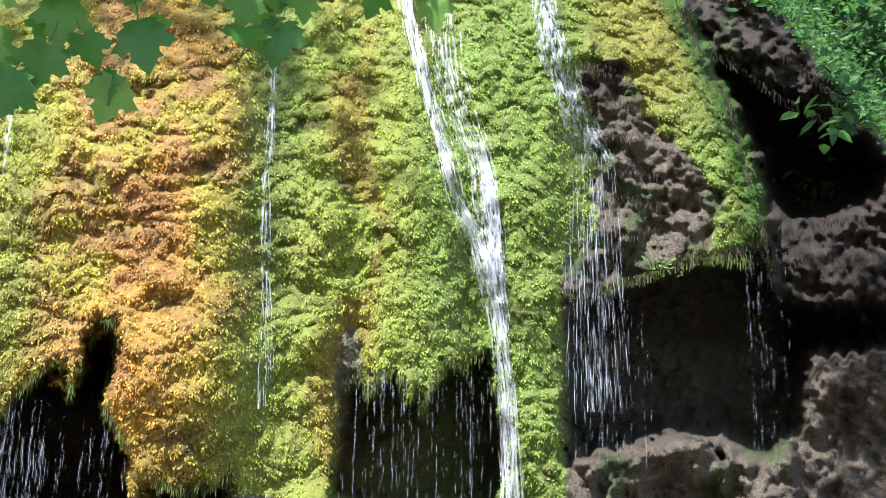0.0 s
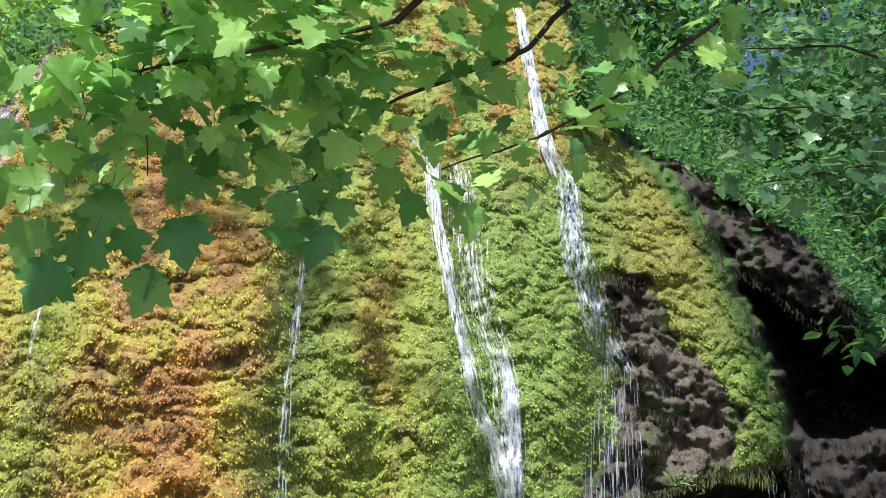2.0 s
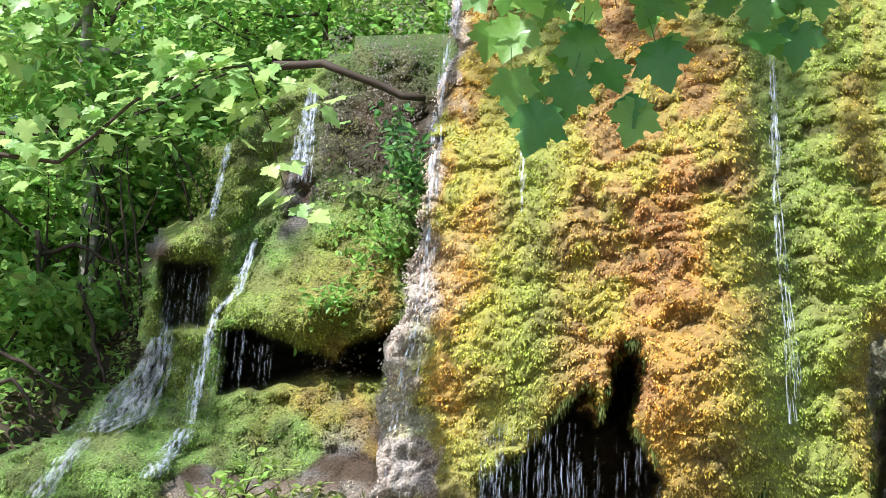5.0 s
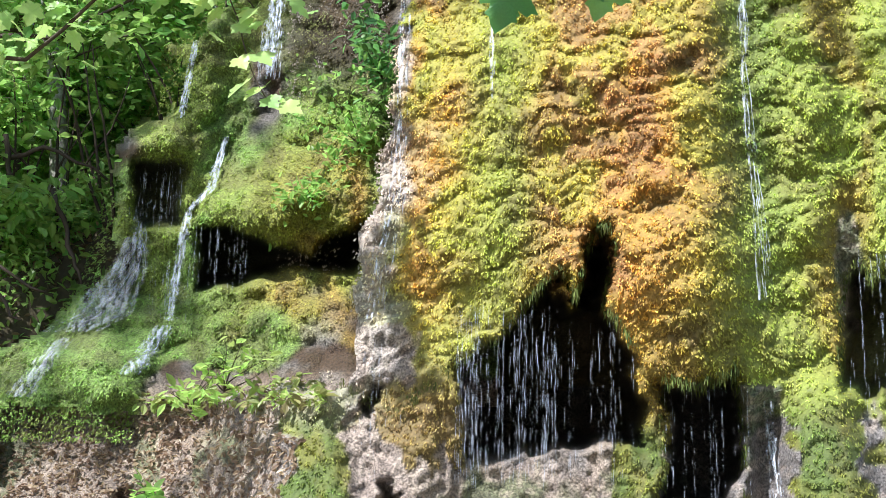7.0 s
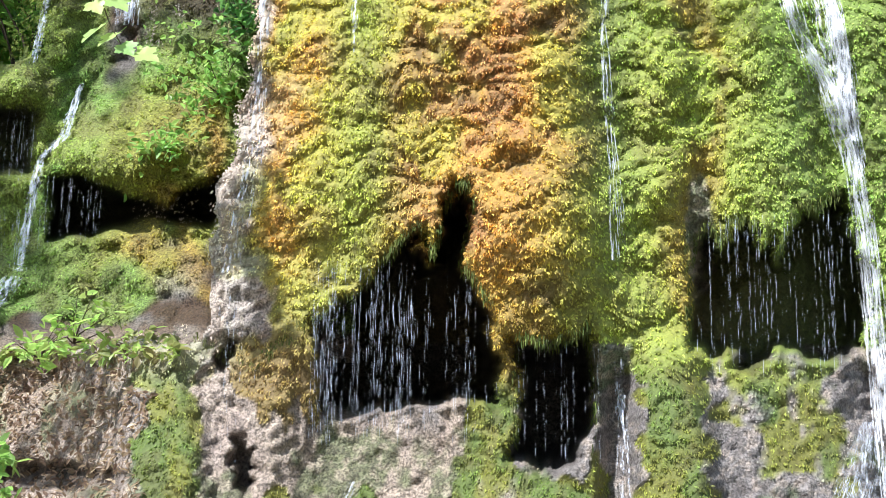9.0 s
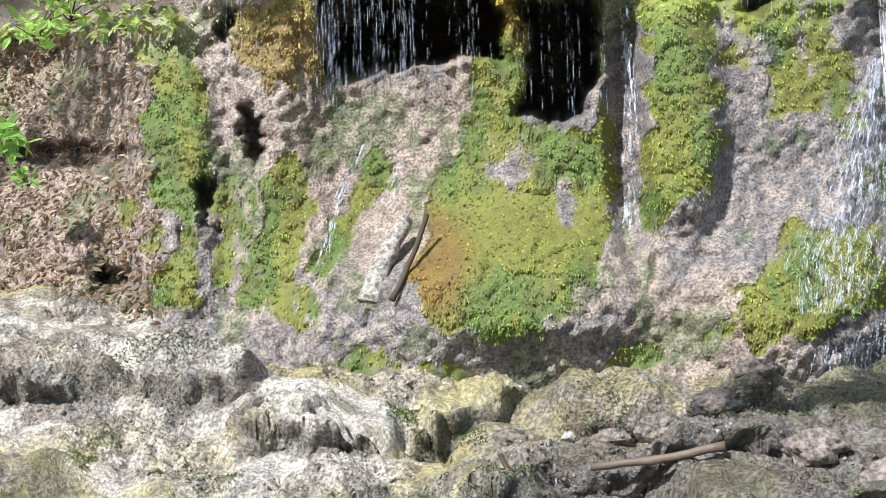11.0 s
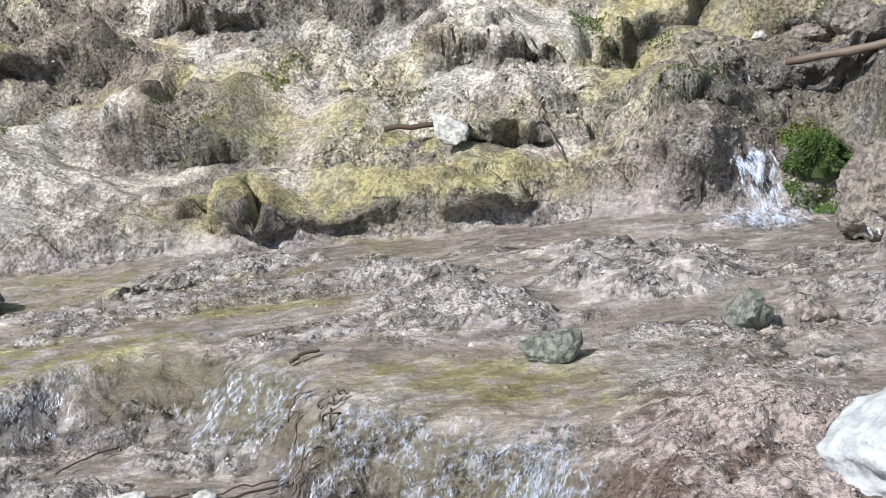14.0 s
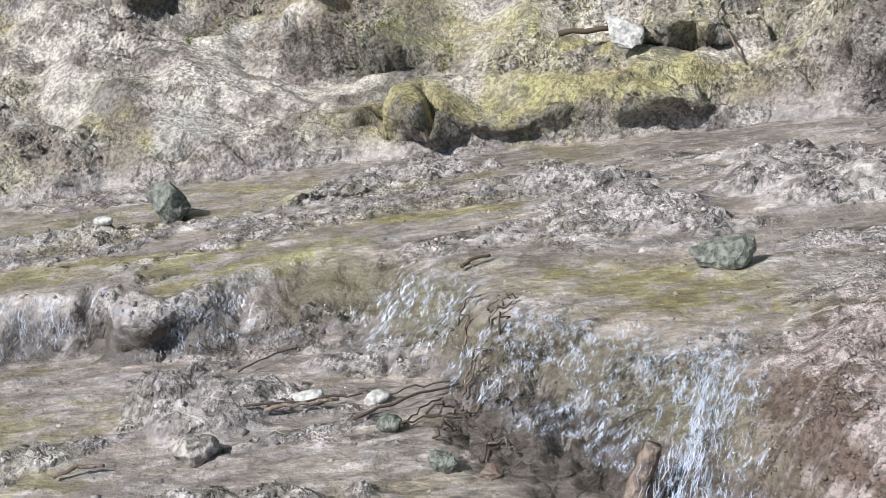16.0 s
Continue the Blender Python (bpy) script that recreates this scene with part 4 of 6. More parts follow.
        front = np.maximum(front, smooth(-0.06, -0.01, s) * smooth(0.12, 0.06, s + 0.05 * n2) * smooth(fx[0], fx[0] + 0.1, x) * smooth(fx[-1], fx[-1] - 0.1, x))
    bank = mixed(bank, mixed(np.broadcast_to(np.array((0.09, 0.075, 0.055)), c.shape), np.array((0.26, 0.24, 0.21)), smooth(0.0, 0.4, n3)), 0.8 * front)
    c = mixed(c, np.array((0.19, 0.16, 0.14)), 0.75 * smooth(0.35, 0.8, x) * smooth(4.6, 4.9, y))
    # Upper bank lightened in its colour, standing in for stronger sunlight.
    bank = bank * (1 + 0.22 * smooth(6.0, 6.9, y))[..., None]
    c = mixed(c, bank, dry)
    mass = blob(x + 0.05 * n2, y + 0.05 * n2, 0.0, 3.2, 0.36, 0.6, 0.35)
    c = mixed(c, mixed(np.broadcast_to(np.array((0.42, 0.345, 0.31)), c.shape), np.array((0.15, 0.105, 0.08)), smooth(0.0, 0.35, n2 + 0.9 * n3 + 0.9 * smooth(3.25, 2.9, y) * smooth(-0.06, -0.24, x + 0.12 * n2) - 0.3)), mass)
    grit = np.clip(0.34 + 0.5 * mass + 0.9 * np.maximum(crust * smooth(-0.6, 0.0, n2), dry * (0.5 + 0.6 * np.maximum(knobbly(x, y), 0.7 * smooth(0.0, 0.4, x)))) + 0.6 * front, 0, 1)
    return np.concatenate([c * 0.82, grit[..., None]], -1)


xs = np.r_[np.arange(-20, -9, 0.5), np.arange(-9, -4.4, 0.06), np.arange(-4.4, 1.5, 0.015), np.arange(1.5, 5.0, 0.03), np.arange(5.0, 9.0, 0.3)]
ys = np.r_[np.arange(-10, -4, 0.2), np.arange(-4, 0.2, 0.06), np.arange(0.2, 2.4, 0.04), np.arange(2.4, 6.2, 0.013), np.arange(6.2, 9.2, 0.022)]
gx, gy = np.meshgrid(xs, ys)
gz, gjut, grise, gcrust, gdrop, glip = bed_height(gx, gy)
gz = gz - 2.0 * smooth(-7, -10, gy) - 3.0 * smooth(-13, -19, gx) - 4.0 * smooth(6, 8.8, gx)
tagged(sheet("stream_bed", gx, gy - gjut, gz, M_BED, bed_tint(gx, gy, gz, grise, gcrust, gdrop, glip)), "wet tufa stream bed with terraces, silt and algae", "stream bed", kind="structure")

# the water's surface, following the steps
def water_at(x, y):
    """Where the water's surface stands over a place of the bed: how far forward, how high, and how far down the step."""
    n5 = fbm(x * 3.5, y * 5, 1, 3, 75)
    wy = y + 0.04 * n5 + 0.02 * fbm(x * 9, y * 9, 2, 3, 79)
    lip = lip_at(x + 0.05 * n5)
    drop = smooth(0.03, -run_out(x), wy - lip)
    jut = overhang(x) * smooth(0.9, 0.1, drop) * smooth(0.35, 0.0, wy - lip)
    z = -0.2 * drop - 0.015 * (y - 4.5) + 0.004 + 0.007 * fbm(x * 8, (y - 0.3 * x) * 24, 0, 3, 103) + 0.014 * drop * smooth(1.0, 0.7, drop) * fbm(x * 30, y * 14, 0, 2, 107)
    return y - jut, z, drop


gx, gy = np.meshgrid(np.arange(-5.0, 1.0, 0.018), np.arange(2.2, 5.9, 0.016))
fy, fz, fd = water_at(gx, gy)
film = tagged(sheet("water", gx, fy, fz, M_FILM, None, (gx > -2.2) | (fd < 0.12) | (fd > 0.97)), "shallow clear stream water over the silt", "water", kind="structure")
film.visible_shadow = False


def glint_strips(name, label, boxes, mat):
    """Short pale strips lying on the water of the steps and the stream, standing in for its glints."""
    x = np.concatenate([rng.uniform(b[0], b[1], b[4]) for b in boxes])
    y = np.concatenate([rng.uniform(b[2], b[3], b[4]) for b in boxes])
    gate = np.concatenate([np.full(b[4], b[5]) for b in boxes])
    fast = water_at(x, y)[2]
    patch = fbm(x * 5, (y - 0.3 * x) * 8, 3, 3, 161)
    keep = (((fast > 0.04) & (fast < 0.93)) | (gate > 0.5)) & (patch > rng.uniform(-0.5, 0.35, len(x)))
    x, y, gate = x[keep], y[keep], gate[keep]
    n = len(x)
    a, ln = np.where(gate > 1.5, math.pi / 2 + 0.3 + rng.normal(0, 0.25, n), rng.normal(0, 0.5, n)), rng.uniform(0.006, 0.02, n)
    dx, dy = np.sin(a) * ln, -np.cos(a) * ln
    half = rng.uniform(0.0005, 0.0014, n)
    verts = np.zeros((n, 4, 2, 3))
    for k, (f, w) in enumerate(((0, 0.2), (0.35, 1.0), (0.7, 1.0), (1.0, 0.2))):
        px, py = x + dx * f + rng.normal(0, 0.002, n), y + dy * f
        qy, qz, _ = water_at(px, py)
        for e in (0, 1):
            verts[:, k, e] = np.stack([px + (2 * e - 1) * half * w, qy - 0.012, qz + 0.009], 1)
    quad = np.array([(2 * k, 2 * k + 1, 2 * k + 3, 2 * k + 2) for k in range(3)])
    faces = ((np.arange(n) * 8)[:, None, None] + quad).reshape(-1, 4)
    tagged(new(name, mesh_from(name, verts.reshape(-1, 3), faces, mat, None, True)), label, "water", kind="stuff")


# Glints on the water, made as pale strips of mesh.
glint_strips("water_glints", "pale strips standing in for glints on water running over the steps", [(-3.6, -1.25, 3.5, 4.6, 52000, 0), (-1.25, -0.35, 2.8, 4.0, 29000, 0), (-2.0, -1.5, 4.3, 4.6, 1500, 1), (-1.9, -1.3, 3.8, 4.2, 1500, 1), (-4.0, 1.0, 2.6, 5.5, 15000, 2)], M_STREAK)

# ground that carries on all round
xs = np.r_[np.arange(-70, -12, 4.0), np.arange(-12, 12, 0.4), np.arange(12, 71, 4.0)]
ys = np.r_[np.arange(-40, 6, 3.0), np.arange(6, 24, 0.4), np.arange(24, 90, 4.0)]
gx, gy = np.meshgrid(xs, ys)
top = np.interp(gx, (-9, -6.5, -4.6, -2, 0, 3, 5, 8), (3.4, 3.8, 6.5, 8.0, 9.5, 9.0, 7.5, 6.0))
start = np.interp(gx, (-9, -6, -4.5, -2, 0, 3, 5, 8), (11.5, 11.8, 14.0, 14.5, 15.0, 15.5, 15.5, 15.0))
gz = -0.6 + (top + 0.6) * smooth(-2.8, 0.0, gy - start) + np.clip(gy - start, 0, 50) * 0.4 + 0.25 * fbm(gx * 0.6, gy * 0.6, 0, 3, 111)
gz = gz + 0.08 * fbm(gx * 2, gy * 2, 0, 3, 115)
tagged(sheet("ground", gx, gy, gz, M_SOIL), "steep wooded slope of dark leaf litter", "ground", kind="structure")


# ---- falling water ----
def ribbons(paths, count, length, width, plane, depth, off=0.05):
    """Narrow strips of water along a way given as rows of x, z and half its width."""
    px, pz, pw = (np.array(v, float) for v in zip(*paths))
    run = np.r_[0, np.cumsum(np.hypot(np.diff(px), np.diff(pz)))]
    seg = 9
    ln = rng.uniform(*length, count)
    a = rng.uniform(-ln * 0.3, run[-1] - ln * 0.5)
    s = np.clip(a[:, None] + ln[:, None] * np.linspace(0, 1, seg + 1), 0, run[-1])
    side = np.clip(rng.normal(0, 0.5, count), -1, 1)[:, None]
    x, z, w = np.interp(s, run, px), np.interp(s, run, pz), np.interp(s, run, pw)
    x = x + side * w + np.cumsum(rng.normal(0, 0.004, s.shape), 1)
    half = rng.uniform(*width, count)[:, None] * 0.5 * np.sin(np.linspace(0.25, math.pi - 0.1, seg + 1))
    y = (depth(x, z)[0] if callable(depth) else np.full(s.shape, depth)) - off - rng.uniform(0, 0.05, count)[:, None]
    y = np.minimum(y, np.median(y, 1, keepdims=True) + 0.06)
    verts = np.concatenate([fan(x - half, z, y, plane), fan(x + half, z, y - 0.004, plane)], 1).reshape(-1, 3)
    strip = np.array([(j, j + 1, seg + 2 + j, seg + 1 + j) for j in range(seg)])
    return verts, ((np.arange(count) * 2 * (seg + 1))[:, None, None] + strip).reshape(-1, 4)


def fall(name, label, ways, mat):
    v, f = [], []
    for w in ways:
        a, b = ribbons(*w)
        f.append(b + sum(len(q) for q in v))
        v.append(a)
    return tagged(new(name, mesh_from(name, np.concatenate(v), np.concatenate(f), mat, None, True)), label, "waterfall", kind="stuff")


MAIN = [(1.25, 7.1, 0.04), (1.5, 6.95, 0.06), (1.57, 6.4, 0.05), (1.68, 5.95, 0.05), (1.8, 5.5, 0.05), (1.93, 5.05, 0.06), (2.1, 4.68, 0.08), (2.22, 4.2, 0.06), (2.29, 3.7, 0.07), (2.33, 3.0, 0.08), (2.38, 1.9, 0.1)]
SIDE = [(1.7, 6.9, 0.1), (1.8, 6.4, 0.14), (1.84, 6.0, 0.14), (1.95, 5.6, 0.15), (2.08, 5.3, 0.14), (2.16, 4.8, 0.1), (2.28, 4.1, 0.04)]
SPLIT = [(2.1, 5.45, 0.05), (2.17, 5.15, 0.06), (2.2, 4.8, 0.05), (2.24, 4.3, 0.03)]
TOP = [(2.12, 8.4, 0.04), (2.2, 8.0, 0.04), (2.31, 7.5, 0.05), (2.39, 7.1, 0.07), (2.5, 6.9, 0.1)]
SECOND = [(2.55, 6.95, 0.08), (2.59, 6.5, 0.1), (2.67, 6.15, 0.12), (2.82, 5.7, 0.12), (2.93, 5.4, 0.15)]
fall("main_waterfall", "white main waterfall running down the moss cliff",
     [(MAIN, 430, (0.2, 1.0), (0.004, 0.013), 8.5, face_depth, 0.07), (SIDE, 560, (0.06, 0.35), (0.003, 0.012), 8.5, face_depth, 0.06), (SPLIT, 240, (0.2, 0.6), (0.005, 0.015), 8.5, face_depth, 0.08)], M_FALL)
fall("upper_waterfall", "thin white fall from the cliff's crest", [(TOP, 320, (0.2, 0.7), (0.004, 0.014), 8.5, face_depth, 0.06)], M_FALL)
fall("second_waterfall", "broken second waterfall beside brown tufa",
     [(SECOND, 900, (0.08, 0.4), (0.003, 0.011), 8.5, face_depth, 0.06), ([(2.9, 5.45, 0.17), (2.92, 4.6, 0.2), (2.94, 3.6, 0.26)], 130, (0.3, 1.2), (0.002, 0.007), 8.5, 8.45, 0.05)], M_VEIL)
fall("trickle", "thin trickle down green moss", [([(0.66, 6.05, 0.012), (0.65, 5.0, 0.02), (0.7, 4.3, 0.04), (0.74, 3.5, 0.08)], 60, (0.3, 0.9), (0.003, 0.009), 8.5, face_depth, 0.06),
     ([(0.6, 7.45, 0.015), (0.64, 6.9, 0.015)], 14, (0.2, 0.4), (0.01, 0.03), 8.5, face_depth, 0.06), ([(-1.0, 5.5, 0.01), (-1.0, 4.9, 0.01)], 10, (0.2, 0.4), (0.006, 0.016), 8.5, face_depth, 0.06)], M_VEIL)
fall("crest_trickle", "short white trickles between moss cushions near the crest", [(row, 16, (0.1, 0.3), (0.006, 0.02), 8.5, face_depth, 0.07) for row in ([(-0.55, 8.0, 0.02), (-0.55, 7.75, 0.02)], [(-0.85, 7.95, 0.02), (-0.95, 7.6, 0.02)], [(-0.55, 7.15, 0.02), (-0.65, 6.85, 0.02), (-0.68, 6.55, 0.02)], [(0.72, 7.65, 0.03), (0.66, 7.4, 0.02), (0.65, 7.0, 0.02)])], M_VEIL)
fall("edge_trickle", "thin water streaks over pale tufa edge", [([(-1.5, 6.7, 0.03), (-1.6, 5.6, 0.04), (-1.6, 4.7, 0.06), (-1.66, 4.0, 0.06), (-1.75, 3.4, 0.08)], 110, (0.1, 0.5), (0.005, 0.016), 8.5, face_depth, 0.06)], M_VEIL)
fall("foot_cascade", "foaming cascade at the foot of the main fall", [([(2.25, 2.5, 0.06), (2.2, 2.2, 0.14), (2.1, 1.7, 0.28), (1.95, 1.3, 0.3), (1.9, 0.95, 0.2)], 1500, (0.04, 0.22), (0.002, 0.006), 8.5, face_depth, 0.05)], M_VEIL)
fall("cave_trickle", "small runs of water over tufa and moss below the cave", [([(-0.9, 2.1, 0.03), (-1.05, 1.8, 0.03), (-1.2, 1.35, 0.03)], 26, (0.08, 0.3), (0.004, 0.012), 8.5, face_depth, 0.05),
     ([(0.72, 2.9, 0.02), (0.75, 2.2, 0.03), (0.72, 1.5, 0.05)], 60, (0.1, 0.4), (0.004, 0.014), 8.5, face_depth, 0.07), ([(-0.62, 2.05, 0.03), (-0.8, 1.7, 0.04)], 16, (0.08, 0.25), (0.004, 0.01), 8.5, face_depth, 0.05)], M_VEIL)
fall("side_cascade", "white streaks of a side cascade between mossy steps",
     [([(-3.24, 7.1, 0.07), (-3.28, 6.6, 0.09), (-3.3, 6.15, 0.1)], 260, (0.1, 0.4), (0.004, 0.016), 11, cascade_depth, 0.08), ([(-4.0, 6.55, 0.02), (-4.08, 5.8, 0.03)], 70, (0.1, 0.4), (0.005, 0.016), 11, cascade_depth, 0.08),
      ([(-3.65, 5.62, 0.03), (-3.76, 5.13, 0.03), (-3.95, 4.93, 0.03), (-4.0, 4.5, 0.03), (-4.05, 3.94, 0.04)], 260, (0.1, 0.4), (0.005, 0.016), 11, cascade_depth, 0.1),
      ([(-4.08, 3.9, 0.08), (-4.2, 3.7, 0.1), (-4.37, 3.47, 0.13)], 220, (0.05, 0.2), (0.005, 0.016), 11, cascade_depth, 0.06),
      ([(-4.36, 5.05, 0.06), (-4.42, 4.4, 0.08)], 60, (0.1, 0.4), (0.004, 0.012), 11, cascade_depth, 0.08)], M_VEIL)
fall("cascade_mist", "thin misty sheet of water fanning over mossy stones",
     [([(-4.4, 4.7, 0.1), (-4.45, 4.4, 0.16), (-4.7, 4.0, 0.3), (-5.0, 3.85, 0.3)], 420, (0.1, 0.5), (0.008, 0.04), 11, cascade_depth, 0.05), ([(-5.0, 3.8, 0.1), (-5.15, 3.6, 0.1), (-5.37, 3.28, 0.12)], 160, (0.1, 0.3), (0.006, 0.03), 11, cascade_depth, 0.05)], M_MIST)


def drips(name, label, rows):
    """Falling drops drawn out by their speed: short upright spindles."""
    v, f = [], []
    for x0, x1, z0, z1, y, plane, count in rows:
        count = int(count * 1.6)
        x, z = rng.uniform(x0, x1, count), z0 + (z1 - z0) * rng.random(count) ** 0.8
        lines = x0 + (x1 - x0) * np.clip(rng.random(max(8, count // 26)) + 0.03 * rng.normal(0, 1, max(8, count // 26)), 0, 1)
        x = np.where(rng.random(count) < 0.85, rng.choice(lines, count) + rng.normal(0, 0.004, count), x)
        p = fan(x, z, y + rng.uniform(-0.1, 0.1, count), plane)
        w = np.tile(np.array((0, 0, -1.0)), (count, 1)) + rng.normal(0, 0.015, (count, 3))
        a, b = strewn(p, w, 0.012 + 0.13 * rng.random(count) ** 2.2, [(0.0, 0, 0), (0.006, 0, 0.6), (-0.003, 0.005, 0.65), (-0.003, -0.005, 0.65), (0, 0, 1.0)],
                      [(0, 1, 2), (0, 2, 3), (0, 3, 1), (4, 2, 1), (4, 3, 2), (4, 1, 3)])
        f.append(b + sum(len(q) for q in v))
        v.append(a)
    return tagged(new(name, mesh_from(name, np.concatenate(v), np.concatenate(f), M_DROP, None, True)), label, "drops", kind="stuff")


M_DROP = falling_water("drops", 1.0, (0.72, 0.8, 0.95), 0.8)
drips("falling_drops", "strings of bright drops falling before the dark cave mouths",
      [(-1.2, -0.55, 2.4, 3.5, 8.35, 8.5, 700), (-0.6, 0.0, 2.4, 3.4, 8.4, 8.5, 220), (0.1, 0.6, 2.3, 3.0, 8.35, 8.5, 200), (1.2, 2.25, 2.85, 3.85, 8.45, 8.5, 520),
       (2.7, 3.3, 3.3, 4.6, 8.45, 8.5, 320), (-1.2, -0.55, 2.45, 3.3, 8.3, 8.5, 300), (4.0, 4.35, 3.3, 4.9, 8.7, 8.5, 160), (-1.85, -1.5, 2.2, 3.3, 8.55, 8.5, 90), (-4.5, -4.0, 4.7, 5.4, 11.0, 11, 260), (-4.05, -3.4, 4.2, 4.8, 10.9, 11, 240), (-4.25, -3.85, 3.95, 4.5, 10.8, 11, 160)])


def fringe(name, label, lines, count, tone):
    """Thin strands of moss and root that hang from the lips of the hollows."""
    v, f, c = [], [], []
    for line in lines:
        p = np.array(line)
        run = np.r_[0, np.cumsum(np.hypot(*np.diff(p, axis=0).T))]
        n = int(count * run[-1])
        s = rng.uniform(0, run[-1], n)
        x, z = np.interp(s, run, p[:, 0]) + rng.normal(0, 0.012, n), np.interp(s, run, p[:, 1]) + rng.uniform(-0.02, 0.06, n)
        y = face_depth(x, z + 0.07)[0]
        q = fan(x, z + 0.02, np.minimum(y, 8.75 if line[0][0] < 2.6 else 9.1) - 0.01, 8.5)
        a, b = strewn(q, np.array((0, -0.05, -1.0)) + rng.normal(0, 0.12, (n, 3)), 0.02 + 0.06 * rng.random(n) ** 2.5 * smooth(-0.5, 0.5, fbm(x * 7, 0, z * 7, 2, 141)), [(-0.07, 0, 0), (0.07, 0.03, 0), (0.04, 0.05, 0.5), (-0.03, -0.04, 0.55), (0.0, 0, 1.0)],
                      [(0, 1, 2), (0, 2, 3), (3, 2, 4)])
        f.append(b + sum(len(k) for k in v))
        v.append(a)
        c.append(np.repeat(tone[0] + (tone[1] - tone[0]) * rng.random((n, 1)), 5, 0))
    tagged(new(name, mesh_from(name, np.concatenate(v), np.concatenate(f), M_MOSS, np.concatenate(c))), label, "moss", kind="stuff")


fringe("moss_fringe", "hanging moss strands along the cave lips", [CAVE_MID[:10], [(0.1, 2.98), (0.3, 2.92), (0.55, 3.05)], CAVE_FALL[1:14], CAVE_LOW[:4] + [(4.1, 4.72)], [(3.6, 4.75), (4.12, 4.95)], [(-1.95, 2.95), (-1.6, 2.75), (-1.25, 3.05)], [(0.52, 3.0), (0.56, 2.75), (0.57, 2.5), (0.53, 2.3)], [(0.1, 2.9), (0.08, 2.6), (0.09, 2.3)], [(1.17, 3.7), (1.16, 3.4), (1.17, 3.0)]], 620, (LIME * 0.5, GREEN * 0.35))

fringe("root_strands", "brown hanging roots and wet strands on the tufa overhang", [[(2.82, 6.1), (3.25, 6.05)], [(2.84, 5.85), (3.3, 5.8)], [(2.86, 5.6), (3.36, 5.55)], [(2.88, 5.35), (3.4, 5.3)], [(2.9, 5.1), (3.42, 5.05)], [(2.9, 4.85), (3.6, 4.85)], [(3.6, 6.75), (3.75, 6.4), (3.98, 5.9), (4.15, 5.1), (4.22, 4.6)], [(4.3, 4.95), (5.0, 5.1)], [(4.3, 4.75), (5.2, 4.8)], [(4.4, 6.4), (5.0, 5.95)], CAVE_HIGH[:5], CAVE_LOW[:7]], 420, (BROWN * 0.42, PALE * 0.17))


# ---- stones, wood and water in the stream ----
M_BOARD = material("crusted_wood", colour=(0.45, 0.41, 0.35), rough=0.85, spread=0.4, grain=30, bump=1.0, depth=0.04, speckle=0.6)
M_REDWOOD = material("rotten_wood", colour=(0.19, 0.145, 0.11), rough=0.85, spread=0.5, grain=35, bump=1.0, depth=0.03, speckle=0.5)
def bed_at(x, y):
    return float(bed_height(np.array([x]), np.array([y]))[0][0])


def rock(name, label, place, size, mat, seed, rough=0.22, facets=0.0, turn=0.0, group="", sink=0.25, detail=3):
    """A worn stone: a ball squeezed, chipped flat here and there, and roughened."""
    bm = bmesh.new()
    bmesh.ops.create_icosphere(bm, subdivisions=detail, radius=1.0)
    pick = random.Random(seed)
    cuts = [(Vector((pick.gauss(0, 1), pick.gauss(0, 1), pick.gauss(0.3, 1))).normalized(), pick.uniform(0.55, 0.85)) for _ in range(9)]
    off = Vector((seed * 3.1, seed * 1.7, seed * 0.9))
    for v in bm.verts:
        p = v.co.copy()
        for way, far in cuts:
            over = p.dot(way) - far
            if over > 0:
                p -= way * over * (0.55 + 0.4 * facets)
        p *= 1 + rough * noise.fractal(p * 1.6 + off, 1.0, 2.0, 5) - rough * 0.6 * abs(noise.fractal(p * 4 + off, 0.8, 2.1, 4))
        p *= 1 + rough * 0.16 * noise.fractal(p * 13 + off, 0.9, 2.0, 3)
        v.co = Vector((p.x * size[0], p.y * size[1], p.z * size[2]))
    me = bpy.data.meshes.new(name)
    bm.to_mesh(me)
    bm.free()
    if not facets:
        me.shade_smooth()
    me.materials.append(mat)
    ob = new(name, me)
    ob.location, ob.rotation_euler = (place[0], place[1], place[2] + size[2] * (1 - 2 * sink)), (0, 0, radians(turn))
    return tagged(ob, label, "stone", group)


def stone_on_bed(name, label, x, y, size, mat, seed, **more):
    return rock(name, label, (x, y, bed_at(x, y)), size, mat, seed, **more)


stone_on_bed("boulder", "rounded grey tufa boulder at the edge of the stream", 0.57, 5.2, (0.19, 0.17, 0.22), M_TUFA, 11, rough=0.28, sink=0.2, detail=5)
stone_on_bed("boulder", "broad brown tufa boulder damming a silty pool", 0.98, 4.88, (0.42, 0.25, 0.19), M_TUFA, 12, rough=0.3, sink=0.3, detail=5)
stone_on_bed("boulder", "knobbly brown tufa boulder beside the pool", 1.28, 4.62, (0.22, 0.2, 0.12), M_TUFA, 13, rough=0.35, detail=5)
stone_on_bed("boulder", "large smooth white limestone boulder on the silt", 0.4, 3.12, (0.255, 0.22, 0.15), M_PALEROCK, 14, rough=0.1, sink=0.25, detail=5)
stone_on_bed("stone", "angular grey-green stone in shallow water", -0.55, 4.02, (0.105, 0.07, 0.065), M_STONE, 21, facets=1.0, sink=0.2)
stone_on_bed("pebble", "smooth pale oval pebble on silt", -3.01, 4.57, (0.042, 0.03, 0.024), M_WHITE, 22, rough=0.05)
stone_on_bed("stone", "pointed grey-green stone in the stream", -2.8, 4.72, (0.1, 0.08, 0.1), M_STONE, 23, facets=1.0, sink=0.15)
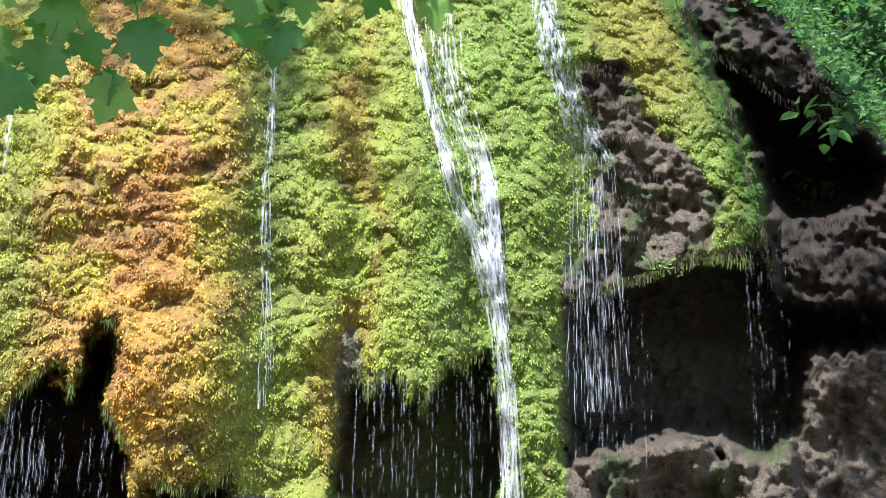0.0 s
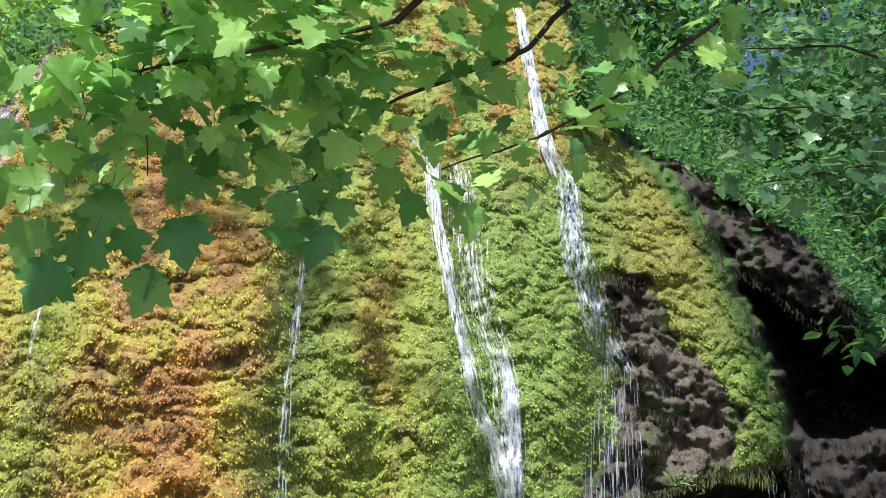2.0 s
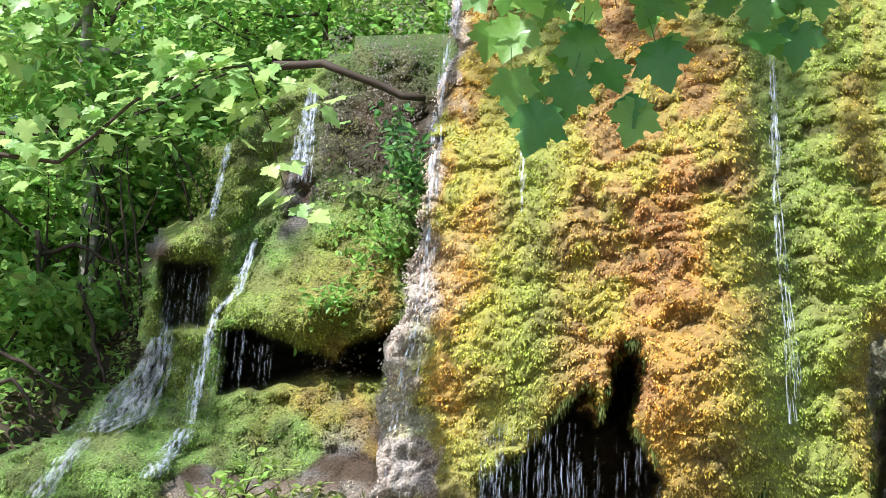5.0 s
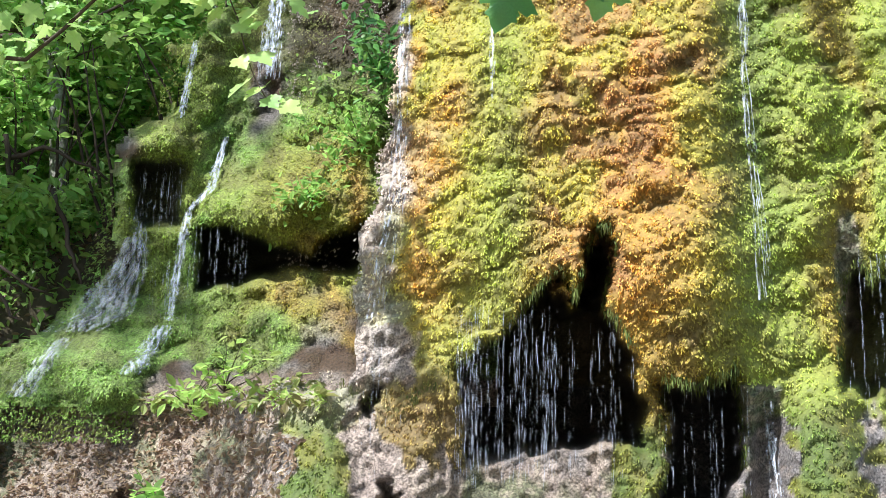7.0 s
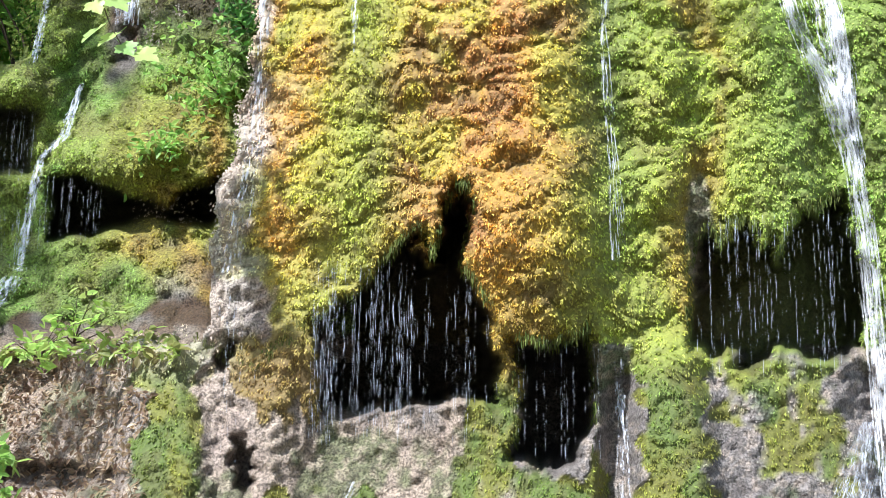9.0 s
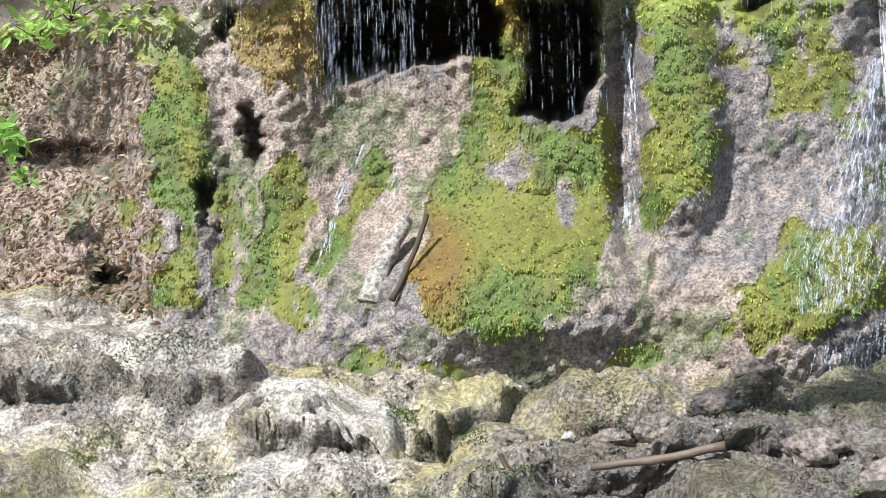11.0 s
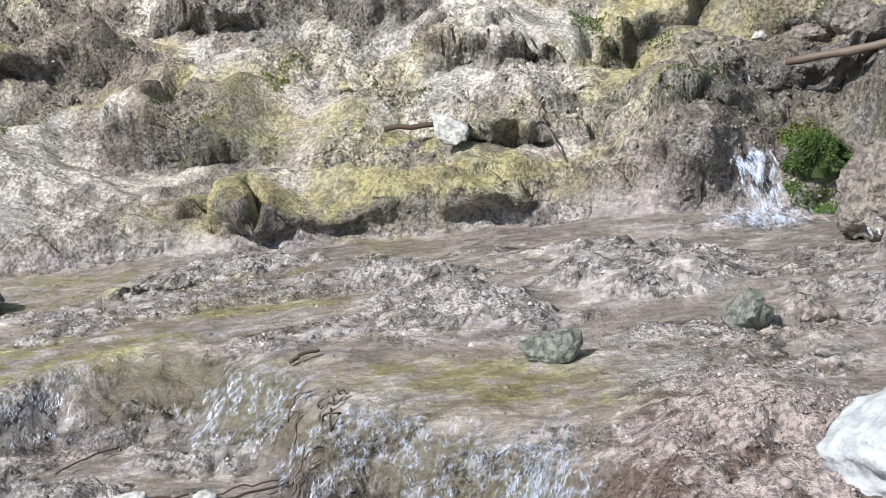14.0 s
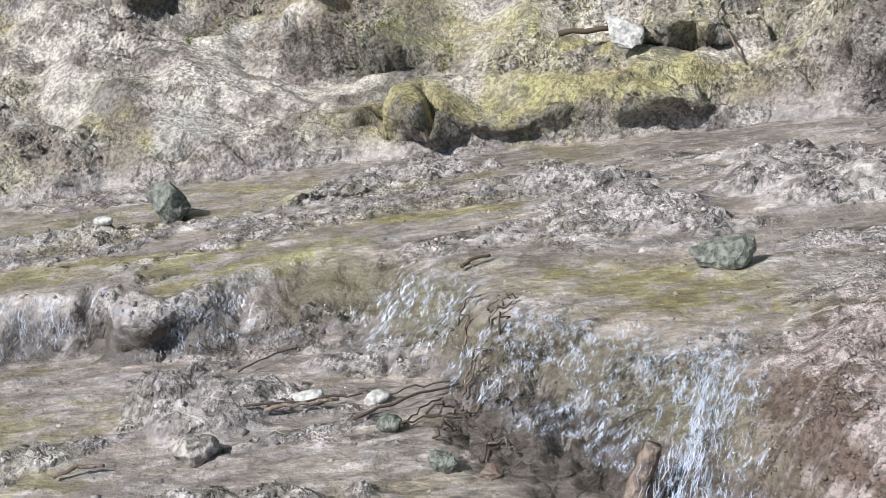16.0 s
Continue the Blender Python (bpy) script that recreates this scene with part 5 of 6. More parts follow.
stone_on_bed("stone", "white rounded stone by drift twigs", -1.72, 3.5, (0.058, 0.035, 0.026), M_WHITE, 27, rough=0.12, turn=15)
stone_on_bed("stone", "pale oval stone by drift twigs", -1.5, 3.5, (0.042, 0.028, 0.03), M_WHITE, 28, rough=0.1, turn=30)
stone_on_bed("stone", "small greenish stone beside drift twigs", -1.4, 3.33, (0.04, 0.035, 0.03), M_STONE, 29, rough=0.15)
stone_on_bed("stone", "white-speckled porous stone on silt", -1.92, 3.15, (0.075, 0.06, 0.05), M_CRUST, 30, rough=0.25, detail=4)
stone_on_bed("stone", "small angular dark grey stone", -1.17, 3.11, (0.04, 0.03, 0.04), M_STONE, 31, facets=1.0)
stone_on_bed("stone", "small ochre wedge of stone", -1.04, 3.1, (0.042, 0.028, 0.026), M_WOOD, 32, facets=1.0)
stone_on_bed("stone", "grey angular rock in the stream", 0.04, 4.24, (0.08, 0.06, 0.075), M_STONE, 34, facets=1.0)
stone_on_bed("stone", "brown rounded rock in the stream", 0.24, 4.3, (0.08, 0.05, 0.04), M_TUFA, 35)
stone_on_bed("stone", "rough brown rock at the water's edge", 0.93, 4.3, (0.2, 0.14, 0.1), M_TUFA, 36, rough=0.45, detail=4)
slab = rock("white_slab", "tilted white stone slab on the mossy bank", (-1.13, 5.84, 0.375), (0.1, 0.04, 0.085), M_WHITE, 40, facets=1.0, sink=0.5)
slab.rotation_euler = (radians(-48), radians(14), radians(4))
stone_on_bed("stone", "pale wedge stone on a ledge", 0.24, 7.0, (0.06, 0.05, 0.04), M_WHITE, 41, facets=1.0)


def stick(name, label, pts, r0, r1, mat, knots=0.01, sides=7, group=""):
    p = [Vector(q) for q in pts]
    fine, rad = [], []
    for i in range(len(p) - 1):
        for k in range(4):
            fine.append(p[i].lerp(p[i + 1], k / 4) + Vector(rng.normal(0, knots, 3)))
    fine.append(p[-1])
    rad = [(r0 + (r1 - r0) * i / (len(fine) - 1)) * rng.uniform(0.88, 1.12) for i in range(len(fine))]
    return tagged(new(name, mesh_from(name, *tube(fine, rad, sides), mat, None, True)), label, "wood", group)


def on_bed(x, y, up=0.01):
    return (x, y, bed_at(x, y) + up)


stick("log", "bare weathered log lying across a ledge", [(0.3, 6.05, 0.515), (0.56, 5.96, 0.56), (0.85, 5.86, 0.63)], 0.017, 0.021, M_WOOD, 0.002, 9)
stick("stick", "thin broken stick under the log", [on_bed(0.62, 5.95), on_bed(0.86, 5.88, 0.02)], 0.01, 0.008, M_WOOD, 0.003)
stick("stick", "dark wet stick beside the white slab", [(-1.45, 5.98, 0.36), (-1.2, 5.97, 0.37)], 0.013, 0.011, M_TWIG, 0.004)
stick("twig", "bent pale twig hanging over a ledge", [on_bed(-0.78, 6.33, 0.03), (-0.76, 6.05, 0.36), on_bed(-0.64, 5.9, 0.02)], 0.006, 0.004, M_WOOD, 0.006)
stick("dead_branch", "dark forked branch leaning beside the small fall", [(-0.1, 6.35, 0.52), (0.02, 6.0, 0.42), (0.11, 5.66, 0.22)], 0.012, 0.01, M_TWIG, 0.008)
stick("stump", "broken brown stump in the stream", [(-0.67, 2.97, -0.22), (-0.64, 3.0, -0.12), (-0.61, 3.03, -0.05)], 0.04, 0.02, M_REDWOOD, 0.003, 6)
for k, (a, b, r) in enumerate([((-1.86, 3.36), (-1.55, 3.52), 0.007), ((-1.8, 3.38), (-1.6, 3.46), 0.012), ((-1.5, 3.5), (-1.3, 3.62), 0.006), ((-1.52, 3.36), (-1.28, 3.6), 0.008),
                               ((-1.4, 3.3), (-1.22, 3.42), 0.006), ((-2.04, 3.68), (-1.9, 3.84), 0.006), ((-2.28, 3.0), (-2.14, 3.05), 0.012), ((-1.38, 4.05), (-1.3, 4.12), 0.012), ((-0.82, 3.0), (-0.76, 3.2), 0.005),
                               ((-1.36, 3.32), (-1.3, 3.5), 0.005)]):
    stick("twig", "dark drift twig caught on the stream bed", [on_bed(*a, 0.015), on_bed((a[0] + b[0]) / 2, (a[1] + b[1]) / 2, 0.03), on_bed(*b, 0.02)], r * 0.6, r * 0.4, M_REDWOOD if k in (1, 6) else M_TWIG, 0.003, 6, "drift twigs")
M_CRUMB = material("tufa_crumbs", tint="tint", rough=0.65, spread=0.35, grain=120, bump=0.6, depth=0.006, vary=0.25)
CRUMB_V = [(1, 0.1, 0), (0.2, 0.9, 0.1), (-0.9, 0.3, -0.1), (-0.3, -1.0, 0.1), (0.6, -0.6, 0.3), (0.1, 0.0, 0.75), (-0.1, 0.1, -0.5)]
CRUMB_F = [(0, 1, 5), (1, 2, 5), (2, 3, 5), (3, 4, 5), (4, 0, 5), (1, 0, 6), (2, 1, 6), (3, 2, 6), (4, 3, 6), (0, 4, 6)]


def crumbs(name, label, category, count, span, size, pick, lift, tilt):
    """Small loose lumps that lie half sunk in the bed, in the colours of what they lie on."""
    x, y = rng.uniform(span[0], span[1], count), rng.uniform(span[2], span[3], count)
    z, jut, rise, crust, drop, lip = bed_height(x, y)
    keep = pick(x, y, rise, crust, drop)
    x, y, z, jut, rise, crust, drop, lip = (q[keep] for q in (x, y, z, jut, rise, crust, drop, lip))
    n = len(x)
    c = bed_tint(x, y, z, rise, crust, drop, lip)[:, :3] * rng.uniform(0.6, 1.15, (n, 1))
    grow = size[0] + (size[1] - size[0]) * rng.random(n) ** 3
    v, f = strewn(np.stack([x, y - jut, z + lift * grow], 1), np.array((0, 0, 1.0)) + rng.normal(0, tilt, (n, 3)), grow, CRUMB_V, CRUMB_F)
    tagged(new(name, mesh_from(name, v, f, M_CRUMB, np.repeat(c, len(CRUMB_V), 0), True)), label, category, kind="stuff")


crumbs("tufa_crumbs", "knobbly crumbs of tufa crusted on the bank", "crust", 26000, (-4.2, 1.5, 5.2, 8.2), (0.005, 0.017), lambda x, y, r, c, d: (r > 0.04) & (knobbly(x, y) + 0.4 * smooth(-0.2, 0.4, x) > rng.uniform(0.1, 1.0, len(x))), -0.15, 0.5)
crumbs("crust_lumps", "pale broken crust on mounds in the stream", "crust", 20000, (-4.0, 1.2, 2.6, 5.6), (0.004, 0.013), lambda x, y, r, c, d: (r < 0.02) & (c > rng.uniform(0.2, 1.0, len(x))), -0.15, 0.5)
crumbs("gravel", "small flat stones strewn over the silt", "gravel", 1500, (-4.0, 1.4, 2.6, 5.6), (0.006, 0.026), lambda x, y, r, c, d: (r < 0.02) & (d < 0.05) | (d > 0.97), -0.35, 0.12)
crumbs("root_crumbs", "brown and pinkish crumbly crust beside the lowest step", "crust", 9000, (-0.45, 0.45, 2.5, 3.8), (0.003, 0.011), lambda x, y, r, c, d: blob(x, y, 0.0, 3.2, 0.36, 0.6, 0.35) * smooth(-0.3, 0.3, fbm(x * 9, y * 9, 2, 3, 211)) > rng.uniform(0.2, 1.0, len(x)), -0.25, 0.6)

# a split pale trunk leaning on the foot of the cliff, with a dark pole at its side
board = [fan(np.array(x), np.array(z), np.array(y), 8.5) for x, z, y in ((-0.9, 1.1, 7.66), (-0.82, 1.35, 7.8), (-0.66, 1.62, 7.97))]
stick("split_trunk", "bleached split trunk leaning on the tufa slope", board, 0.07, 0.045, M_BOARD, 0.006, 9)
pole = [fan(np.array(x), np.array(z), np.array(y), 8.5) for x, z, y in ((-0.76, 1.12, 7.52), (-0.62, 1.4, 7.68), (-0.53, 1.64, 7.87))]
stick("pole", "dark wet pole beside the bleached trunk", pole, 0.018, 0.014, M_TWIG, 0.004)


def cushion(label, x, y, rx, ry, rz, tone, up=0.0):
    """A mound of moss on the bank: a dome with drooping fronds."""
    n = 7000
    a, h = rng.uniform(0, 2 * math.pi, n), rng.uniform(0.0, 1.0, n)
    s = np.sqrt(1 - h * h) * (1 + 0.25 * np.sin(3 * a + x * 9)) * (1 + 0.4 * fbm(3 * np.cos(a), 3 * np.sin(a), 3 * h + x * 9, 3, 151))
    h = h * (1 + 0.4 * fbm(2 * np.cos(a), 2 * np.sin(a), 3 * h, 2, 152))
    nrm = np.stack([np.cos(a) * s, np.sin(a) * s, h], 1)
    z0 = bed_at(x, y) + up
    p = np.array((x, y, z0)) + nrm * (rx, ry, rz)
    v, f = strewn(p, nrm * 0.6 + (0, 0, -0.35) + rng.normal(0, 0.25, (n, 3)), rng.uniform(0.009, 0.019, n), FROND_V, FROND_F)
    c = np.repeat(tone * rng.uniform(0.5, 1.2, (n, 1)), len(FROND_V), 0)
    ob = holder("moss_cushion", (0, 0, 0))
    tagged(ob, label, "moss", "moss cushions on the bank")
    part("fronds", v, f, M_MOSS, ob, "", c, False)
    g = np.linspace(0, 2 * math.pi, 17)[:-1]
    rings = [[(x + math.cos(q) * rx * r * (0.8 + 0.12 * math.sin(3 * q + x * 9)), y + math.sin(q) * ry * r * 0.8, z0 + rz * hh * 0.85) for q in g] for r, hh in ((1.0, -0.3), (0.95, 0.2), (0.7, 0.68), (0.3, 0.93))]
    vv = [q for r in rings for q in r] + [(x, y, z0 + rz * 0.97)]
    ff = [(i * 16 + k, i * 16 + (k + 1) % 16, (i + 1) * 16 + (k + 1) % 16, (i + 1) * 16 + k) for i in range(3) for k in range(16)] + [(48 + k, 48 + (k + 1) % 16, 64) for k in range(16)]
    part("mound", vv, ff, M_MOSS, ob, "", np.tile(tone * 0.5, (len(vv), 1)))


cushion("bright green moss cushion hanging beside the small fall", 0.4, 5.7, 0.1, 0.08, 0.12, GREEN * 0.42, 0.02)


def bank_moss(name, label, patches):
    """Low moss that follows the bank: rows of x, y, half widths and a tone."""
    v, f, c = [], [], []
    for x0, y0, rx, ry, tone, n in patches:
        a, r = rng.uniform(0, 2 * math.pi, n), np.sqrt(rng.random(n))
        x, y = x0 + rx * r * np.cos(a), y0 + ry * r * np.sin(a)
        keep = fbm(x * 7, y * 7, 0, 3, 131) + 0.9 * (1 - r) > 0.15
        x, y = x[keep], y[keep]
        z, jut = bed_height(x, y)[:2]
        p = np.stack([x, y - jut, z], 1)
        q, b = strewn(p, np.array((0, -0.6, 0.45)) + rng.normal(0, 0.4, (len(x), 3)), rng.uniform(0.008, 0.018, len(x)), FROND_V, FROND_F)
        f.append(b + sum(len(k) for k in v))
        v.append(q)
        c.append(np.repeat(np.asarray(tone) * rng.uniform(0.5, 1.3, (len(x), 1)), len(FROND_V), 0))
    tagged(new(name, mesh_from(name, np.concatenate(v), np.concatenate(f), M_MOSS, np.concatenate(c))), label, "moss", kind="stuff")


bank_moss("bank_moss", "dark and olive moss patches on the tufa bank",
          [(-0.6, 7.25, 0.1, 0.3, GREEN * 0.45, 1400), (-2.06, 6.5, 0.1, 0.4, LIME * 0.55, 1600), (-0.36, 6.9, 0.2, 0.2, GREEN * 0.4, 1300), (0.5, 7.0, 0.2, 0.2, GREEN * 0.4, 1300), (1.2, 5.55, 0.15, 0.14, GREEN * 0.5, 1200),
           (-1.72, 6.6, 0.07, 0.25, LIME * 0.5, 900), (-2.0, 7.6, 0.35, 0.25, GREEN * 0.35, 1500), (-4.8, 6.8, 0.25, 0.25, GREEN * 0.6, 1500), (0.4, 5.72, 0.15, 0.17, GREEN * 0.7, 4200), (0.36, 5.86, 0.12, 0.1, LIME * 0.45, 1200), (-0.1, 6.05, 0.2, 0.12, GREEN * 0.35, 700),
           (-1.35, 6.45, 0.25, 0.1, LIME * 0.4, 700), (-3.3, 6.3, 0.12, 0.2, LIME * 0.45, 700), (-2.5, 6.3, 0.2, 0.2, LIME * 0.4, 800), (1.1, 6.6, 0.3, 0.12, GREEN * 0.35, 900)])


def pour(name, label, rows, mat, short=1.0):
    """Loose water between places in the world: rows of start, end, spread, count, width."""
    verts, faces = [], []
    for a, b, spread, count, wide in rows:
        a, b = np.array(a), np.array(b)
        for i in range(count):
            k0 = rng.uniform(0, 1 - 0.3 * short)
            ks = np.linspace(k0, min(1.05, k0 + rng.uniform(0.15, 0.5) * short), 6)
            p = a + (b - a) * ks[:, None] + rng.normal(0, 1, 3) * spread * np.array((1, 0.3, 0.15)) + rng.normal(0, 0.003, (6, 3))
            p[:, 2] += 0.25 * np.abs(a[2] - b[2]) * np.sin(np.clip(ks, 0, 1) * math.pi)
            h = rng.uniform(0.4, 1) * wide * np.sin(np.linspace(0.3, 2.9, 6))[:, None] * np.array((0.5, 0, 0))
            j = len(verts)
            verts += (p - h).tolist() + (p + h).tolist()
            faces += [(j + q, j + q + 1, j + q + 7, j + q + 6) for q in range(5)]
    return tagged(new(name, mesh_from(name, verts, faces, mat, None, True)), label, "waterfall", kind="stuff")


pour("small_fall", "small foaming fall over a tufa step into the stream", [((0.08, 5.74, 0.24), (0.19, 5.5, 0.02), 0.035, 320, 0.008), ((0.1, 5.55, 0.025), (0.22, 5.3, 0.02), 0.09, 420, 0.009)], M_VEIL)
pour("water_curtain", "low curtain of water over a ledge into the silty pool", [((0.93, 5.41, 0.47), (0.93, 5.31, 0.28), 0.055, 260, 0.006), ((0.93, 5.32, 0.29), (0.93, 5.2, 0.285), 0.075, 220, 0.009)], M_VEIL)
pour("foam", "foaming water at the foot of the main fall", [((2.0, 8.0, 1.0), (1.75, 7.3, 0.75), 0.16, 300, 0.011), ((0.0, 6.5, 0.5), (0.05, 6.1, 0.42), 0.06, 110, 0.008), ((0.55, 5.1, 0.1), (0.62, 4.9, 0.02), 0.04, 30, 0.015)], M_VEIL)

# water that runs over the lip of the step and down the smooth hump
rows = []
rows.append(((-0.45, 3.62, 0.02), (-0.56, 2.7, -0.19), 0.045, 700, 0.003))
pour("channel_water", "thin streaks of water racing down a channel", rows, M_STREAK, 0.28)

for k in range(16):
    x, y, a = rng.uniform(-1.32, -1.1), rng.uniform(3.25, 3.75), rng.uniform(-0.5, 1.6)
    d = rng.uniform(0.04, 0.12)
    stick("root", "thin brown root caught in the tangle beside the hump", [on_bed(x, y, 0.01), on_bed(x + d * 0.5 * math.cos(a), y + d * 0.5 * math.sin(a), 0.045), on_bed(x + d * math.cos(a), y + d * math.sin(a), 0.015)], 0.004, 0.002, M_REDWOOD if k % 3 else M_TWIG, 0.006, 5, "root tangle")

for k, (x, y, s) in enumerate(((0.62, 6.25, 0.13), (1.25, 6.0, 0.16), (0.95, 6.7, 0.14), (0.45, 6.75, 0.1), (1.45, 5.6, 0.15), (-0.05, 6.9, 0.1), (1.2, 7.1, 0.13))):
    stone_on_bed("stone", "rounded wet tufa stone on the dark bank", x, y, (s, s * 0.8, s * 0.55), M_TUFA, 50 + k, rough=0.3, sink=0.3, detail=4, group="bank stones")


# ---- trees and leaves ----
LEAF_V = [(0, 0, 0), (0.26, 0.05, 0.35), (0.2, 0.04, 0.7), (0, -0.06, 1.0), (-0.2, 0.04, 0.7), (-0.26, 0.05, 0.35)]
LEAF_F = [(0, 1, 2), (0, 2, 3), (0, 3, 4), (0, 4, 5)]
KITE_V, KITE_F = [(0, 0, 0), (0.27, 0.05, 0.45), (0, -0.05, 1.0), (-0.27, 0.05, 0.45)], [(0, 1, 2), (0, 2, 3)]
# SHADY is a leaf green with shade put into the colour.
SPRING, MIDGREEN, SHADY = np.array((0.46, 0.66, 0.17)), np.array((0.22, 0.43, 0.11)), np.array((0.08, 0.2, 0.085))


def leaf_mass(places, size, tone, flat=0.5, shape=(LEAF_V, LEAF_F)):
    n = len(places)
    ways = rng.normal(0, 1, (n, 3)) * (1, 1, flat) + (0, 0, -0.25)
    v, f = strewn(places, ways, rng.uniform(0.6, 1.25, n) * size, *shape, rng.normal(0, 0.6, n))
    k = rng.uniform(0, 1, (n, 1))
    c = tone[0] * (1 - k) + tone[1] * k
    return v, f, np.repeat(c, len(shape[0]), 0)


def tree(name, label, base, height, radius, crown, leaves, size, tone, limbs=9, lean=(0, 0), trunk_mat=None, low=0.25):
    """Tapered trunk, limbs with twigs, and leaves in layered sprays along them."""
    root = holder(name, base)
    tagged(root, label, "tree", "trees on the slope")
    way = Vector((lean[0], lean[1], 1))
    pts = wander((0, 0, -0.4), way, height, 8, 0.06)
    rad = [radius * (1 - 0.8 * i / 8) for i in range(9)]
    rad[0] *= 1.3
    part("trunk", *tube(pts, rad, 9), trunk_mat or M_BARK, root)
    for i in range(limbs):
        spots = []
        k = rng.uniform(low, 1.0)
        j = min(7, int(k * 8))
        p = pts[j].lerp(pts[j + 1], k * 8 - j) if k < 1 else pts[8]
        ang = rng.uniform(0, 2 * math.pi)
        d = Vector((math.cos(ang), math.sin(ang), rng.uniform(-0.1, 0.5)))
        limb = wander(p, d, crown * rng.uniform(0.7, 1.2), 7, 0.14, 0.02)
        pieces = [tube(limb, [radius * 0.35 * (1 - 0.85 * q / 7) for q in range(8)], 6)]
        for q in range(2, 8):
            tw = wander(limb[q], Vector(rng.normal(0, 1, 3)) + Vector((0, 0, -0.2)), crown * 0.35, 4, 0.2, 0.05)
            pieces.append(tube(tw, [radius * 0.08 * (1 - 0.7 * e / 4) for e in range(5)], 4, False))
            spots += tw[1:]
        bough = part("limb", *joined(pieces), trunk_mat or M_BARK, root)
        spots = np.array([tuple(s) for s in spots])
        count = leaves // limbs
        at = spots[rng.integers(0, len(spots), count)] + rng.normal(0, 1, (count, 3)) * (crown * 0.13, crown * 0.13, crown * 0.045)
        v, f, c = leaf_mass(at, size, tone, 0.5, (KITE_V, KITE_F) if height >= 7 else (LEAF_V, LEAF_F))
        part("leaves", v, f, M_LEAF, bough, "", c, False)
    return root


def ground_z(x, y):
    t = np.interp(x, (-9, -6.5, -4.6, -2, 0, 3, 5, 8), (3.4, 3.8, 6.5, 8.0, 9.5, 9.0, 7.5, 6.0))
    s = np.interp(x, (-9, -6, -4.5, -2, 0, 3, 5, 8), (11.5, 11.8, 14.0, 14.5, 15.0, 15.5, 15.5, 15.0))
    return float(-0.6 + (t + 0.6) * smooth(-2.8, 0.0, y - s) + max(y - s, 0) * 0.4)


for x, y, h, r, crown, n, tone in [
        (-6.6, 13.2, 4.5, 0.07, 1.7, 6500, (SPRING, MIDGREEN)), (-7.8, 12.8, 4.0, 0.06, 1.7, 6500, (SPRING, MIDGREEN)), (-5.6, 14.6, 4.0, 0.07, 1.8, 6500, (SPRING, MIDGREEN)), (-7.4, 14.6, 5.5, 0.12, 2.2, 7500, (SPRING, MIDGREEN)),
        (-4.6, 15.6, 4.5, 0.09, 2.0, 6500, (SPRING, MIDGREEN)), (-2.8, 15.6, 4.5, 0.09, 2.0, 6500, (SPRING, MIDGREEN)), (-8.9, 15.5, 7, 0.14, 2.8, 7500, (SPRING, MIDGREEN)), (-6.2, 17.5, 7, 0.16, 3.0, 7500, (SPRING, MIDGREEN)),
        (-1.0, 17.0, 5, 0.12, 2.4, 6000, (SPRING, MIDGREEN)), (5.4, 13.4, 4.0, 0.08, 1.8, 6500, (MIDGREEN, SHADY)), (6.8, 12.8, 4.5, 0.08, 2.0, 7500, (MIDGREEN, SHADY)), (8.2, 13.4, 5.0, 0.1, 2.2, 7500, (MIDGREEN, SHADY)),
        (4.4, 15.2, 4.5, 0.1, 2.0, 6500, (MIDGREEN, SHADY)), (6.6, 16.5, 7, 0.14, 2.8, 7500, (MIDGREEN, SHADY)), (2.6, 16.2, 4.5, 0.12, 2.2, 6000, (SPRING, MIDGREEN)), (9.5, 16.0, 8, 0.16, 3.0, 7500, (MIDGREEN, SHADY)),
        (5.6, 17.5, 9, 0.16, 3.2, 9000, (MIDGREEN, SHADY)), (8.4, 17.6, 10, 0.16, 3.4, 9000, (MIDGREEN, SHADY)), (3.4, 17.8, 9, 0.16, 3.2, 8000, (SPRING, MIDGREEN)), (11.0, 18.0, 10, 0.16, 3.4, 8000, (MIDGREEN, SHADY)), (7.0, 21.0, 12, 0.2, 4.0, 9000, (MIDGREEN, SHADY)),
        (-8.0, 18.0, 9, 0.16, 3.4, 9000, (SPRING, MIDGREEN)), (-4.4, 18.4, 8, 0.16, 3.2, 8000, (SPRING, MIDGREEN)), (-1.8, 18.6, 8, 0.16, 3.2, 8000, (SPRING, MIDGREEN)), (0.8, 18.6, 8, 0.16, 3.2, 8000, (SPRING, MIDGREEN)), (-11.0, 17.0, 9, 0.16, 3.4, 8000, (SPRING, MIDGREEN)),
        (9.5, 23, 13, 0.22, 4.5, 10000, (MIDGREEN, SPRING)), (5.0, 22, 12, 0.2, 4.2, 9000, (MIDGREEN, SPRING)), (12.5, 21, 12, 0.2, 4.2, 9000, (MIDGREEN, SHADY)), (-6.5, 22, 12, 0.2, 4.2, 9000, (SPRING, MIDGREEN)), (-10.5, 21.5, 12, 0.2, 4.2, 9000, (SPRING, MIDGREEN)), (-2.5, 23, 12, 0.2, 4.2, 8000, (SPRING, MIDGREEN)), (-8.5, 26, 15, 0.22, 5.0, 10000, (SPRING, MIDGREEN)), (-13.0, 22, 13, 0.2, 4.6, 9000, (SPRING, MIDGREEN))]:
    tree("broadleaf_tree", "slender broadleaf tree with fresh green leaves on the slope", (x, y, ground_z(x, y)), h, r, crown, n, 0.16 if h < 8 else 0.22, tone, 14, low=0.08)

